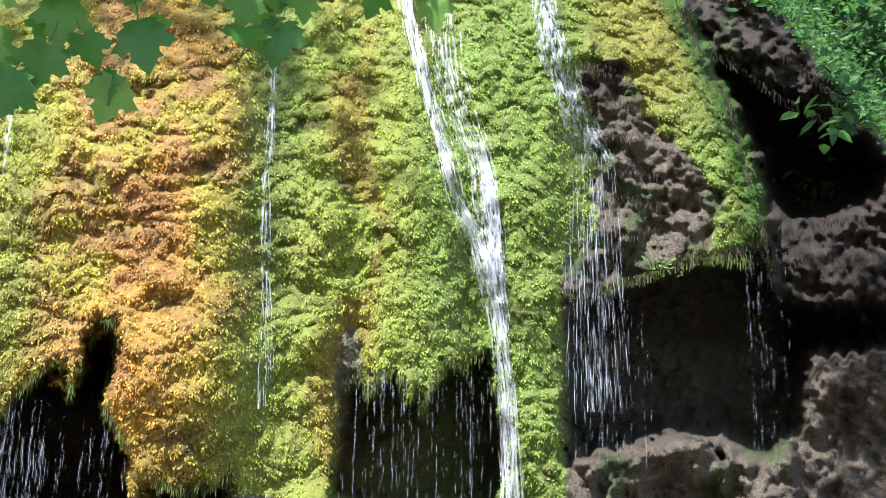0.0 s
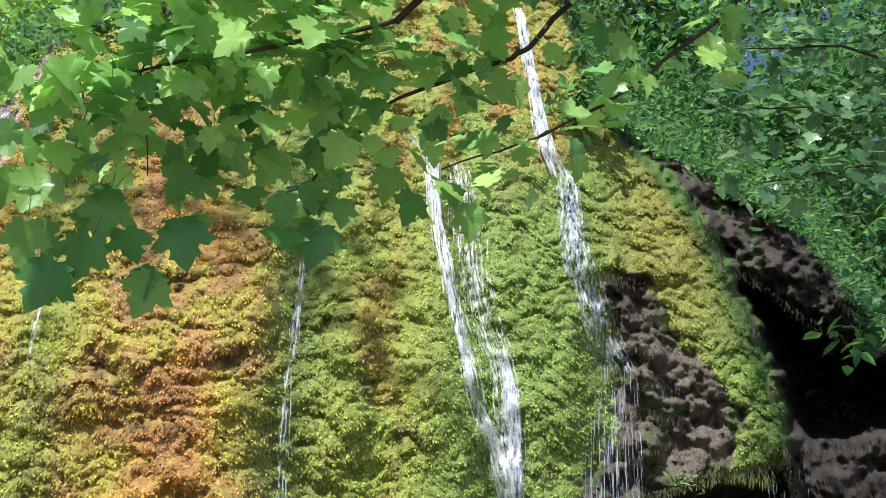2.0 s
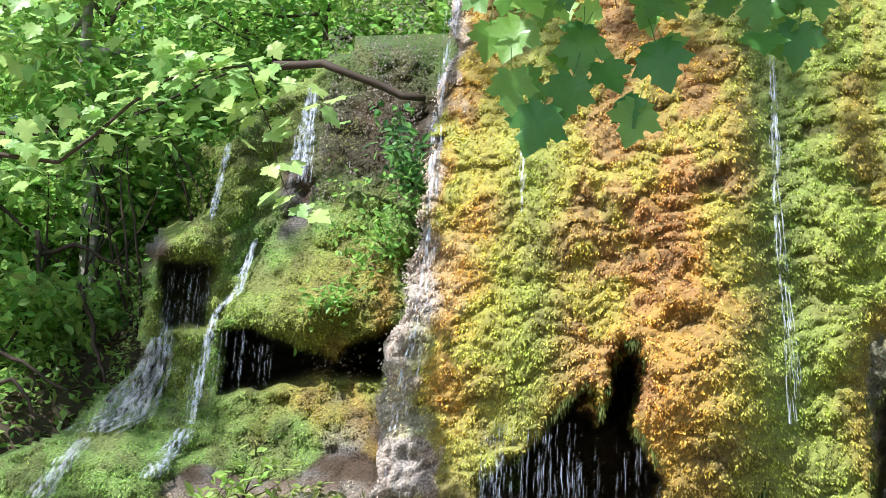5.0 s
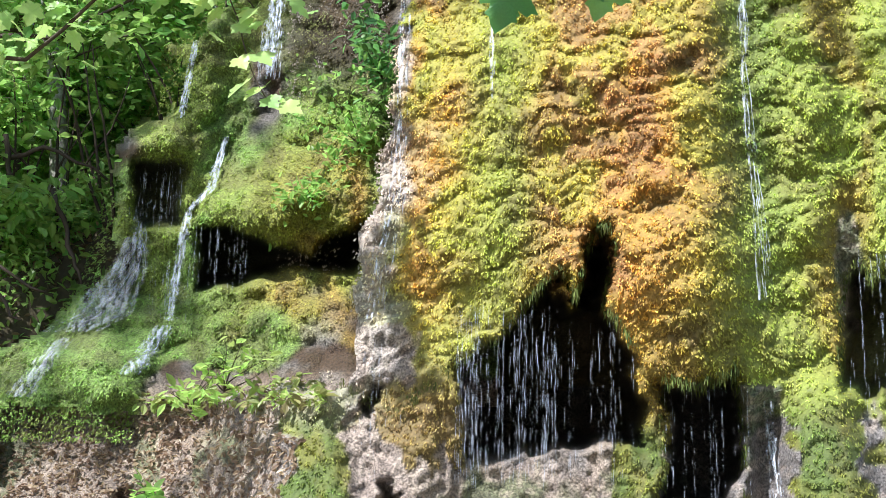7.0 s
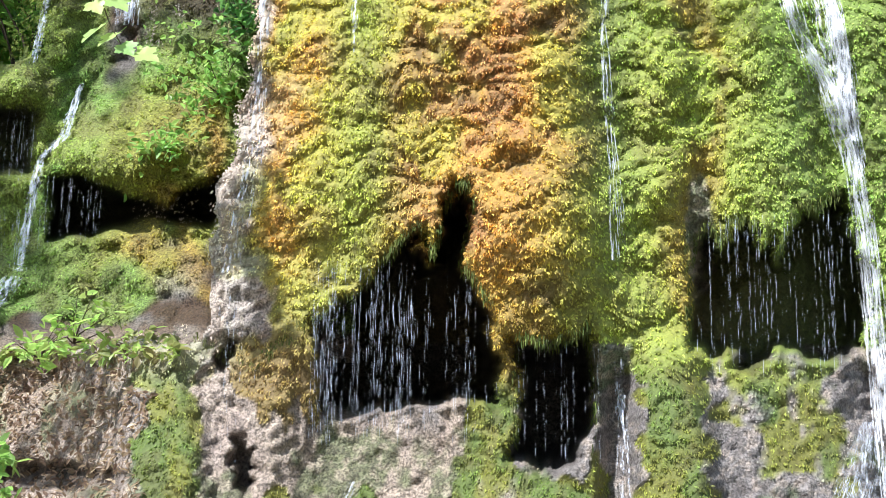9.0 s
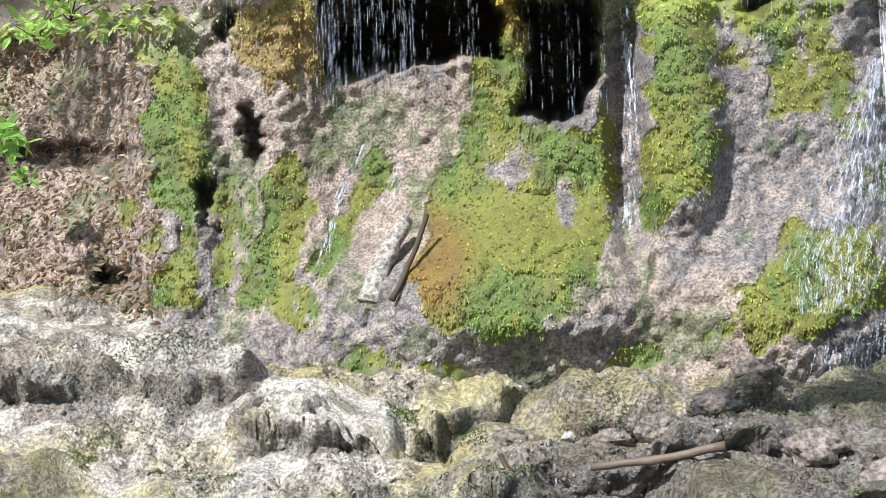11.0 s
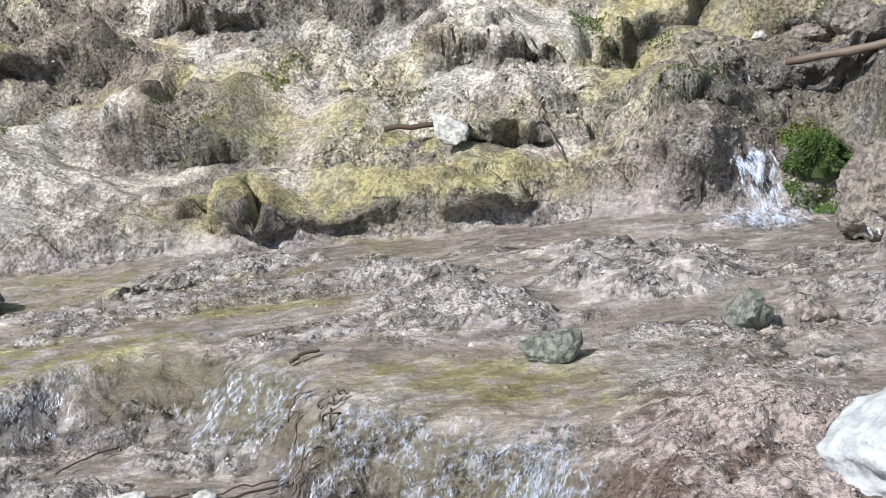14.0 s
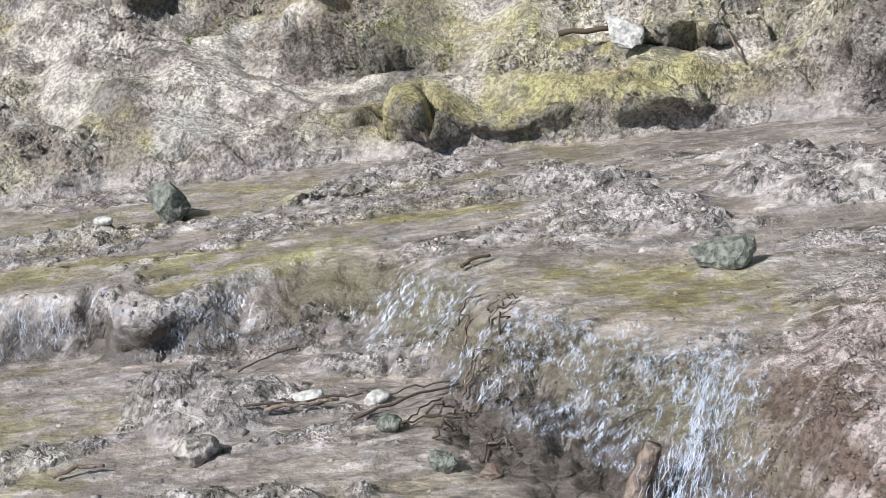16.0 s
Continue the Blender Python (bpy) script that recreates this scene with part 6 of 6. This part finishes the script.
# low growth on the slopes
def undergrowth(name, label, boxes, size, tone):
    pts = []
    for x0, x1, y0, y1, lift, count in boxes:
        x, y = rng.uniform(x0, x1, count), rng.uniform(y0, y1, count)
        z = np.array([ground_z(a, b) for a, b in zip(x, y)]) + rng.uniform(0.0, lift, count)
        pts.append(np.stack([x, y, z], 1))
    v, f, c = leaf_mass(np.concatenate(pts), size, tone, 0.8, (KITE_V, KITE_F))
    tagged(new(name, mesh_from(name, v, f, M_LEAF, c)), label, "undergrowth", kind="stuff")


undergrowth("undergrowth", "ivy and low green plants over the slope", [(2.6, 11, 13.6, 18, 0.9, 22000)], 0.13, (SPRING * 0.75, SHADY))
undergrowth("slope_plants", "fresh green low plants on the slope by the side cascade", [(-10, -5.4, 12.0, 17, 0.8, 16000), (-9, -4.9, 10.2, 12.0, 0.35, 4000), (-5, -1.5, 13.6, 16, 0.6, 5000)], 0.13, (SPRING, MIDGREEN * 0.8))


def face_growth(name, label, x, z, size, tone, off, mat=None):
    y, _, _ = face_depth(x, z)
    p = fan(x, z, y - off, 8.5)
    v, f, c = leaf_mass(p, size, tone, 0.8)
    tagged(new(name, mesh_from(name, v, f, mat or M_LEAF, c)), label, "undergrowth", kind="stuff")


x = np.r_[rng.uniform(-1.6, 2.6, 5000), rng.uniform(2.6, 6.0, 9000)]
face_growth("crest_growth", "leafy growth along the crest of the cliff", x, crest(x) + np.abs(rng.normal(0.05, 0.28, len(x))), 0.1, (MIDGREEN, SHADY), rng.uniform(0.0, 0.25, len(x)))
x, z = rng.uniform(-4.2, -2.2, 9000), rng.uniform(1.0, 2.97, 9000)
keep = mossy(x, z) < 0.5
face_growth("leaf_litter", "brown dead leaves on the soil bank", x[keep], z[keep], 0.055, (np.array((0.5, 0.38, 0.27)), np.array((0.26, 0.18, 0.12))), rng.uniform(0.0, 0.03, keep.sum()))
x = rng.uniform(-4.2, -2.05, 900)
face_growth("bank_grass", "thin grass and herbs along the soil bank", x, 2.85 + np.abs(rng.normal(0, 0.12, len(x))), 0.09, (SPRING, np.array((0.4, 0.36, 0.16))), rng.uniform(0.0, 0.15, len(x)))

x, y = rng.uniform(-9, -4.4, 4000), rng.uniform(9.5, 12.6, 4000)
z = np.array([ground_z(a, b) for a, b in zip(x, y)]) + 0.25 * fbm(x * 0.6, y * 0.6, 0, 3, 111) + 0.08 * fbm(x * 2, y * 2, 0, 3, 115) + 0.02
v, f, c = leaf_mass(np.stack([x, y, z], 1), 0.08, (np.array((0.3, 0.2, 0.12)), np.array((0.14, 0.09, 0.05))), 0.3)
tagged(new("slope_litter", mesh_from("slope_litter", v, f, M_LEAF, c)), "brown dead leaves on the slope beside the side cascade", "leaf litter", kind="stuff")

# Unseen tree, added left of the view to shade the side cascade.
shade_tree = tree("broadleaf_tree", "tall leafy tree added out of view to shade the side cascade", (-7.3, 7.9, bed_at(-7.3, 7.9)), 10.0, 0.2, 2.4, 2400, 0.22, (SPRING, MIDGREEN), 14, (0.04, 0.0), None, 0.84)
M_PALEBARK = material("pale_bark", colour=(0.36, 0.35, 0.3), rough=0.9, spread=0.55, grain=14, bump=0.8, depth=0.03, speckle=0.4)
tree("pale_tree", "tall tree with pale grey bark among dark stems", (-6.1, 13.0, ground_z(-6.1, 13.0)), 6.5, 0.13, 1.8, 3500, 0.16, (SPRING, MIDGREEN), 8, (-0.1, 0.0), M_PALEBARK, 0.6)
for x, y, h in ((-5.9, 12.7, 3.0), (-5.3, 12.6, 2.6), (-6.6, 12.6, 3.2), (-7.3, 12.6, 2.8), (-4.9, 13.2, 2.6), (-3.9, 13.6, 2.6), (-3.5, 13.4, 2.8)):
    bare = tagged(holder("sapling", (x, y, ground_z(x, y) if x < -4.7 else 6.9)), "thin dark leafless sapling on the slope", "sapling", "bare saplings")
    for i in range(5):
        line = wander((0, 0, -0.3), (rng.normal(0, 0.35), rng.normal(-0.1, 0.2), 1), h * rng.uniform(0.6, 1.1), 8, 0.14)
        part("stem", *tube(line, [0.024 * (1 - 0.8 * q / 8) for q in range(9)], 5), M_TWIG, bare)


# ---- the overhanging maple, the sapling and other plants ----
HALF = [(0.1, -0.07), (0.33, -0.06), (0.28, 0.05), (0.46, 0.16), (0.42, 0.26), (0.62, 0.44), (0.5, 0.47), (0.44, 0.55), (0.27, 0.5), (0.25, 0.58), (0.31, 0.7), (0.2, 0.74), (0.13, 0.86)]


def maple_leaf(curl, fold):
    """One lobed leaf, its stalk at the origin, a metre long."""
    rim = [(0.0, 0.02)] + HALF + [(0.0, 1.0)] + [(-a * 0.96, b * 1.02) for a, b in HALF[::-1]]
    pts = [(a, fold * abs(a) - curl * b * b + 0.03 * math.sin(9 * b), b) for a, b in [(0.0, 0.38)] + rim]
    faces = [(0, i, i + 1) for i in range(1, len(rim))] + [(0, len(rim), 1)]
    stalk_v, stalk_f = tube([(0, 0, 0.02), (0.01, 0.02, -0.25), (0.0, 0.06, -0.5)], [0.012, 0.01, 0.012], 4, False)
    k = len(pts)
    return mesh_from("leaf", pts + stalk_v, faces + [tuple(i + k for i in q) for q in stalk_f], M_MAPLE, None, True)


# Darker copy of the maple leaf: the canopy's shade is put into its colour.
M_DIMLEAF = material("shade_dimmed_leaf", colour=(0.17, 0.39, 0.085), rough=0.35, coat=0.3, spread=0.25, grain=25, bump=0.3, leafy=0.4, each=0.3)
LEAVES = [maple_leaf(0.1, 0.18), maple_leaf(0.25, -0.15), maple_leaf(-0.12, 0.25), maple_leaf(0.3, 0.3)]


def hang_leaf(tree_ob, place, size, way, face, mesh=None):
    """A leaf whose tip points along way and whose upper side looks along face."""
    w = Vector(way).normalized()
    f = (Vector(face) - w * w.dot(Vector(face))).normalized()
    u = f.cross(w)
    m = Matrix((u, f, w)).transposed().to_4x4()
    ob = new("leaf", mesh or LEAVES[int(rng.integers(0, len(LEAVES)))])
    ob.matrix_world = Matrix.Translation(place) @ m @ Matrix.Diagonal((size, size, size, 1))
    ob.parent = tree_ob
    return ob


def branch(tree_ob, pts, r0, r1, name="branch"):
    p = [Vector(q) for q in pts]
    fine = []
    for i in range(len(p) - 1):
        for k in range(3):
            fine.append(p[i].lerp(p[i + 1], k / 3) + Vector(rng.normal(0, 0.006, 3)))
    fine.append(p[-1])
    n = len(fine) - 1
    return part(name, *tube(fine, [r0 + (r1 - r0) * i / n for i in range(n + 1)], 6), M_TWIG, tree_ob)


maple = tagged(holder("maple_tree"), "maple tree with a leafy branch hanging over the stream", "tree")
part("trunk", *tube(wander((3.0, 0.7, -0.4), (0, 0.05, 1), 8.5, 9, 0.03), [0.2 - 0.015 * i for i in range(10)], 12), M_BARK, maple)
branch(maple, [(3.05, 0.9, 4.2), (2.8, 2.2, 5.3), (2.4, 3.5, 6.0), (1.9, 4.3, 5.9), (1.38, 4.7, 5.42)], 0.06, 0.02, "limb")
branch(maple, [(3.0, 0.8, 4.9), (2.2, 2.2, 6.0), (1.6, 3.4, 6.0), (1.1, 4.0, 5.5), (0.59, 4.3, 4.86)], 0.05, 0.015, "limb")
TWIG_A = [(1.38, 4.7, 5.42), (1.22, 4.7, 5.16), (1.15, 4.7, 5.08), (0.97, 4.7, 4.99), (0.77, 4.7, 4.85), (0.65, 4.7, 4.76), (0.55, 4.7, 4.61), (0.39, 4.7, 4.38), (0.3, 4.68, 4.19)]
TWIG_B = [(2.2, 3.8, 5.97), (2.07, 4.5, 5.39), (1.81, 4.5, 5.14), (1.58, 4.5, 4.88), (1.32, 4.5, 4.66), (1.05, 4.5, 4.49), (0.84, 4.5, 4.37)]
TWIG_C = [(0.59, 4.3, 4.86), (0.18, 4.3, 4.66), (-0.21, 4.3, 4.51), (-0.57, 4.3, 4.34), (-0.85, 4.3, 4.26)]
branch(maple, TWIG_A, 0.014, 0.004)
branch(maple, TWIG_B, 0.012, 0.003)
branch(maple, TWIG_C, 0.011, 0.003)
branch(maple, [(-0.3, 4.3, 4.47), (-0.31, 4.5, 4.5), (-0.23, 4.6, 4.2)], 0.004, 0.002)
branch(maple, [(-0.5, 4.3, 4.37), (-0.48, 4.55, 4.4), (-0.5, 4.6, 4.1)], 0.004, 0.002)
branch(maple, [(-0.1, 4.3, 4.55), (0.05, 4.55, 4.6), (0.1, 4.6, 4.5)], 0.004, 0.002)
branch(maple, [(1.1, 4.0, 5.5), (0.6, 4.1, 5.25), (0.0, 4.2, 5.0), (-0.5, 4.2, 4.8)], 0.012, 0.003)
# leaves that hang edge-down before the cliff: x, height, size
HUNG = [(-0.57, 4.05, 0.16), (-0.35, 4.03, 0.16), (-0.08, 4.23, 0.15), (0.01, 4.35, 0.14), (0.09, 4.53, 0.13), (-0.09, 3.97, 0.17), (-0.28, 3.92, 0.13), (-0.38, 3.83, 0.15), (-0.15, 3.76, 0.15), (-0.48, 3.71, 0.17),
        (-0.6, 3.84, 0.14), (-0.69, 4.07, 0.12), (-0.36, 4.38, 0.14), (-0.63, 4.24, 0.12), (0.28, 3.98, 0.13), (0.42, 4.05, 0.15), (0.48, 4.19, 0.11), (0.28, 4.12, 0.12), (0.43, 4.43, 0.12), (0.66, 4.37, 0.12),
        (0.76, 4.26, 0.13), (0.96, 4.2, 0.12), (0.73, 4.93, 0.16), (1.5, 5.17, 0.11), (1.06, 5.21, 0.12), (-0.49, 4.18, 0.12), (0.52, 4.76, 0.12)]
SHADE_DIMMED = [me.copy() for me in LEAVES]
for me in SHADE_DIMMED:
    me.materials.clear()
    me.materials.append(M_DIMLEAF)
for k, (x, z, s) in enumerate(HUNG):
    hang_leaf(maple, (x, 4.6 + rng.uniform(-0.08, 0.08), z + s * 0.5), s * 1.2, (rng.normal(0, 0.25), rng.normal(-0.1, 0.2), -1), (rng.normal(0, 0.35), -1, 0.4), SHADE_DIMMED[k % 4])
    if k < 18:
        hang_leaf(maple, (x + rng.normal(0, 0.07), 4.68, z + s * 0.7 + rng.uniform(0, 0.08)), s * rng.uniform(0.8, 1.0), (rng.normal(0, 0.5), rng.normal(-0.1, 0.2), -0.8), (rng.normal(0, 0.5), -1, 0.5), SHADE_DIMMED[(k + 1) % 4])


def leaves_along(tree_ob, line, count, spread, size, flat, mesh=None):
    p = np.array(line)
    run = np.r_[0, np.cumsum(np.linalg.norm(np.diff(p, axis=0), axis=1))]
    for i in range(count):
        s = rng.uniform(0, run[-1])
        at = np.array([np.interp(s, run, p[:, k]) for k in range(3)]) + rng.normal(0, 1, 3) * np.array((spread, spread * 0.8, spread * 0.55))
        a = rng.uniform(0, 2 * math.pi)
        if rng.random() < flat:
            way, face = (math.cos(a), math.sin(a) * 0.6 - 0.3, -0.25), (rng.normal(0, 0.25), rng.normal(-0.2, 0.2), 1)
        else:
            way, face = (math.cos(a) * 0.5, math.sin(a) * 0.4, -0.9), (rng.normal(0, 0.4), -0.8, 0.6)
        hang_leaf(tree_ob, at, size * rng.uniform(0.7, 1.2), way, face, mesh)


leaves_along(maple, TWIG_C, 60, 0.1, 0.15, 0.85)
leaves_along(maple, [(1.1, 4.0, 5.5), (0.6, 4.1, 5.2), (0.0, 4.2, 4.9), (-0.6, 4.2, 4.75)], 70, 0.13, 0.15, 0.6)
leaves_along(maple, TWIG_A[:6], 26, 0.13, 0.13, 0.5)
leaves_along(maple, TWIG_A[5:], 18, 0.1, 0.12, 0.4)
leaves_along(maple, TWIG_B, 48, 0.11, 0.12, 0.75)


def canopy(tree_ob, boxes, size, tone):
    pts = [np.stack([rng.uniform(b[0], b[1], b[6]), rng.uniform(b[2], b[3], b[6]), rng.uniform(b[4], b[5], b[6])], 1) for b in boxes]
    v, f, c = leaf_mass(np.concatenate(pts), size, tone, 2.0)
    part("crown", v, f, M_LEAF, tree_ob, "", c, False)


for a, b in (((3.0, 0.8, 6.2), (0.2, -0.6, 7.4)), ((3.0, 0.9, 6.5), (1.6, 2.0, 7.4))):
    branch(maple, [a, Vector(a).lerp(Vector(b), 0.5) + Vector((0, 0, 0.3)), b], 0.05, 0.012, "limb")
# Unseen bough and second leaf box, added above the view to shade the dome.
branch(maple, [(2.95, 1.0, 7.4), (1.6, 3.2, 9.0), (-0.6, 5.4, 9.7), (-2.2, 6.4, 9.8), (-3.5, 6.7, 9.6)], 0.06, 0.012, "limb")
canopy(maple, [(-0.2, 4.6, -2.6, 1.4, 6.6, 8.6, 2600), (-3.6, -0.8, 5.8, 7.0, 9.2, 10.4, 380)], 0.2, (MIDGREEN, SPRING))

# Paler copy of the maple leaf; sunlight is put into its colour.
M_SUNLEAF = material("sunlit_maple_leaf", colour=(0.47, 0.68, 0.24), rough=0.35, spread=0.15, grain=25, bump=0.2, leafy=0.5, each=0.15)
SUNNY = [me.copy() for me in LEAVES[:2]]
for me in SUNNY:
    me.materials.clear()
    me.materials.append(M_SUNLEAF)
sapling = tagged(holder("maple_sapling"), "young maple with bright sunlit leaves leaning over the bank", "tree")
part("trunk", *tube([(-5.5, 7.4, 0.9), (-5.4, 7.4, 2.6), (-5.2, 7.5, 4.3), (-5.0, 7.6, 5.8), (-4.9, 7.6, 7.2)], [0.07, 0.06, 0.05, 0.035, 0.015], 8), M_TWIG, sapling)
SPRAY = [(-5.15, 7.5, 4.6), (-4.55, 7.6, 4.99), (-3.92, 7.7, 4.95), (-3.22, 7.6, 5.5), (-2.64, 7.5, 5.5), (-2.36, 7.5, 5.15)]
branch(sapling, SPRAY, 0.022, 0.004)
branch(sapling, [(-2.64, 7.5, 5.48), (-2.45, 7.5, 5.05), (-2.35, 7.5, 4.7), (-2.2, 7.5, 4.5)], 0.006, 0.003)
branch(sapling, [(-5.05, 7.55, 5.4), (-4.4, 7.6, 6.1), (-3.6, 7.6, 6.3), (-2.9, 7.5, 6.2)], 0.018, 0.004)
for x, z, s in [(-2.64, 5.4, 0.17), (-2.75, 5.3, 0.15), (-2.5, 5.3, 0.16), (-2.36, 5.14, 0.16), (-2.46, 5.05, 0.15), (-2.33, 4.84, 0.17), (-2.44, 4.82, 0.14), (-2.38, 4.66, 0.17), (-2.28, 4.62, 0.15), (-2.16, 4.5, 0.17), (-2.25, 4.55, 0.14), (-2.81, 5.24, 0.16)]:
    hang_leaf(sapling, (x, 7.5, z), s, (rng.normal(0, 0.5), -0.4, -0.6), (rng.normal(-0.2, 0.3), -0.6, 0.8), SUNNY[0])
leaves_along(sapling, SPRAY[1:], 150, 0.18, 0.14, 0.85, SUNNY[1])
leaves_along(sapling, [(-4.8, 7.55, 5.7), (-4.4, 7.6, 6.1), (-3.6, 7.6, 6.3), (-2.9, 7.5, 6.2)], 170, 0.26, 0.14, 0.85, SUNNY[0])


def shrub(label, base, reach, leaves, size, tone, name="shrub"):
    """Thin stems from one root with small leaves along them."""
    ob = tagged(holder(name, base), label, "plant")
    spots = []
    for i in range(6):
        way = Vector(reach) + Vector(rng.normal(0, 0.35, 3)) * Vector(reach).length
        line = wander((0, 0, 0), way, Vector(reach).length * rng.uniform(0.6, 1.1), 5, 0.18, 0.05)
        part("stem", *tube(line, [0.006, 0.005, 0.004, 0.003, 0.002, 0.002], 4), M_TWIG, ob)
        spots += line[1:]
    spots = np.array([tuple(s) for s in spots])
    at = spots[rng.integers(0, len(spots), leaves)] + rng.normal(0, Vector(reach).length * 0.12, (leaves, 3))
    v, f, c = leaf_mass(at, size, tone, 0.7)
    part("leaves", v, f, M_LEAF, ob, "", c, False)


shrub("leafy shrub growing from the mossy side cliff", (-2.45, 11.1, 5.55), (-0.15, -0.75, 0.25), 420, 0.08, (SPRING, MIDGREEN))
shrub("leafy shrub trailing over the side cliff", (-2.8, 10.9, 5.0), (-0.1, -0.5, 0.1), 220, 0.08, (SPRING, MIDGREEN))
shrub("dark leafy shrub in the cleft beside the dome", (-2.25, 11.0, 6.1), (0.1, -0.5, 0.5), 320, 0.1, (MIDGREEN, SHADY))
shrub("bright green herb on the soil bank", (-3.08, 8.35, 2.15), (0, -0.15, 0.28), 60, 0.11, (SPRING, MIDGREEN), "herb")
shrub("bright green herb at the foot of the soil bank", (-2.9, 8.15, 1.9), (0, -0.1, 0.15), 26, 0.08, (SPRING, MIDGREEN), "herb")
shrub("pale green herb on top of the soil bank", (-3.0, 8.7, 2.85), (0.05, -0.15, 0.4), 70, 0.1, (SPRING, SPRING), "herb")
shrub("pale green herb above the soil bank", (-2.75, 8.6, 2.95), (0.05, -0.15, 0.3), 50, 0.09, (SPRING, SPRING), "herb")
shrub("blue-green leafy spray beside the dark hollow", (5.3, 9.0, 6.3), (-0.45, -0.3, -0.1), 60, 0.17, (SHADY, MIDGREEN))
shrub("leafy tuft on the crest by the falls", (2.9, 9.6, 8.2), (0.1, -0.4, 0.2), 200, 0.11, (MIDGREEN, SHADY))
shrub("small plant rooted in the tufa below the overhang", (3.35, 8.5, 4.62), (0.02, -0.12, 0.12), 40, 0.05, (SPRING, MIDGREEN), "herb")

for k, pts in enumerate([[(-3.5, 10.6, 7.12), (-2.9, 10.4, 6.98), (-2.1, 10.5, 6.72)], [(-7.2, 12.0, 6.75), (-6.3, 12.0, 6.0), (-6.0, 12.1, 5.7)], [(-6.3, 12.0, 5.8), (-5.8, 11.9, 5.9), (-5.2, 12.1, 5.6)], [(-6.2, 11.9, 6.0), (-6.1, 11.9, 5.4), (-6.3, 11.8, 4.8)],
                         [(-6.9, 11.6, 5.0), (-6.0, 11.4, 4.6), (-5.4, 11.4, 4.3)], [(-6.6, 11.5, 4.4), (-5.9, 11.3, 4.35), (-5.5, 11.2, 4.0)], [(-5.6, 11.8, 5.4), (-5.3, 11.6, 4.8), (-5.1, 11.5, 4.4)], [(-7.4, 12.5, 7.4), (-6.0, 12.4, 7.3), (-4.6, 12.4, 8.0)]]):
    stick("dead_branch", "bare fallen branch on the slope" if k else "dark fallen trunk across the side cascade", pts, 0.045 if k == 0 else 0.03, 0.03 if k == 0 else 0.012, M_TWIG, 0.02, 7, "fallen branches")

leaves_along(maple, [(1.7, 4.3, 5.75), (1.0, 4.3, 5.35), (0.3, 4.4, 5.05), (-0.5, 4.4, 4.85)], 90, 0.16, 0.14, 0.55)
leaves_along(maple, [(-0.75, 4.5, 4.35), (-0.3, 4.6, 4.3), (0.2, 4.6, 4.4), (0.6, 4.6, 4.5)], 44, 0.13, 0.135, 0.1)

# Darker copy of the maple leaf with shade put into its colour.
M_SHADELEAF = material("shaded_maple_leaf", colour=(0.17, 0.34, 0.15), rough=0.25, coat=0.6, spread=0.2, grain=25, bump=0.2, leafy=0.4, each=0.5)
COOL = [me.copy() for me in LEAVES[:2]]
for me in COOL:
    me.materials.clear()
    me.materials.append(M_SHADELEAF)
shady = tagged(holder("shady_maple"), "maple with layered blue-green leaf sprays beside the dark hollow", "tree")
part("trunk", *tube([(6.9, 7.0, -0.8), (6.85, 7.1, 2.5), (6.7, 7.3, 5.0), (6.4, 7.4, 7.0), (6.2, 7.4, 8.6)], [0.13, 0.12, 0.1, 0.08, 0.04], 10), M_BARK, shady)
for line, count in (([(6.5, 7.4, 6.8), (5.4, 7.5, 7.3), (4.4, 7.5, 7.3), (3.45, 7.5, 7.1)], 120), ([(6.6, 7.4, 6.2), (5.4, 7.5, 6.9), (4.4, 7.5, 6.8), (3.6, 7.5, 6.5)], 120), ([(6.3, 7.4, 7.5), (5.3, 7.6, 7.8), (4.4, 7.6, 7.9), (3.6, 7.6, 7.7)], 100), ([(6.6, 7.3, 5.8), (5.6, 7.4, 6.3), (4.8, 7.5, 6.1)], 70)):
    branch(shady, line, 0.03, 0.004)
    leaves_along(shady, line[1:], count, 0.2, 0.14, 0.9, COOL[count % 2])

# Brighter copy of the maple leaf, standing in for leaves caught by the sun.
M_BRIGHTLEAF = material("sun_brightened_leaf", colour=(0.42, 0.7, 0.22), rough=0.25, coat=0.6, spread=0.2, grain=25, bump=0.2, leafy=0.6, each=0.3)
SUN_BRIGHTENED = [me.copy() for me in LEAVES[:2]]
for me in SUN_BRIGHTENED:
    me.materials.clear()
    me.materials.append(M_BRIGHTLEAF)
leaves_along(maple, [(1.9, 4.4, 5.8), (1.2, 4.4, 5.45), (0.4, 4.4, 5.1), (-0.5, 4.4, 4.85)], 130, 0.17, 0.13, 0.75, SUN_BRIGHTENED[0])
leaves_along(maple, TWIG_C, 44, 0.13, 0.13, 0.7, SUN_BRIGHTENED[1])
leaves_along(maple, TWIG_B, 30, 0.12, 0.12, 0.7, SUN_BRIGHTENED[0])
leaves_along(maple, [(0.5, 4.5, 4.75), (0.1, 4.5, 4.65), (-0.4, 4.5, 4.5)], 30, 0.1, 0.14, 0.15)
leaves_along(maple, [(1.9, 4.4, 5.9), (1.2, 4.4, 5.55), (0.4, 4.4, 5.25), (-0.5, 4.4, 5.0)], 160, 0.17, 0.13, 0.9)

# Unseen bough and leaves, added above the view to shade the right-hand rock.
branch(shady, [(6.25, 7.4, 8.2), (5.4, 7.3, 8.8), (4.4, 7.2, 9.0), (3.5, 7.2, 8.9)], 0.035, 0.006)
canopy(shady, [(3.3, 5.6, 6.5, 7.9, 8.4, 9.5, 420)], 0.2, (MIDGREEN, SHADY))
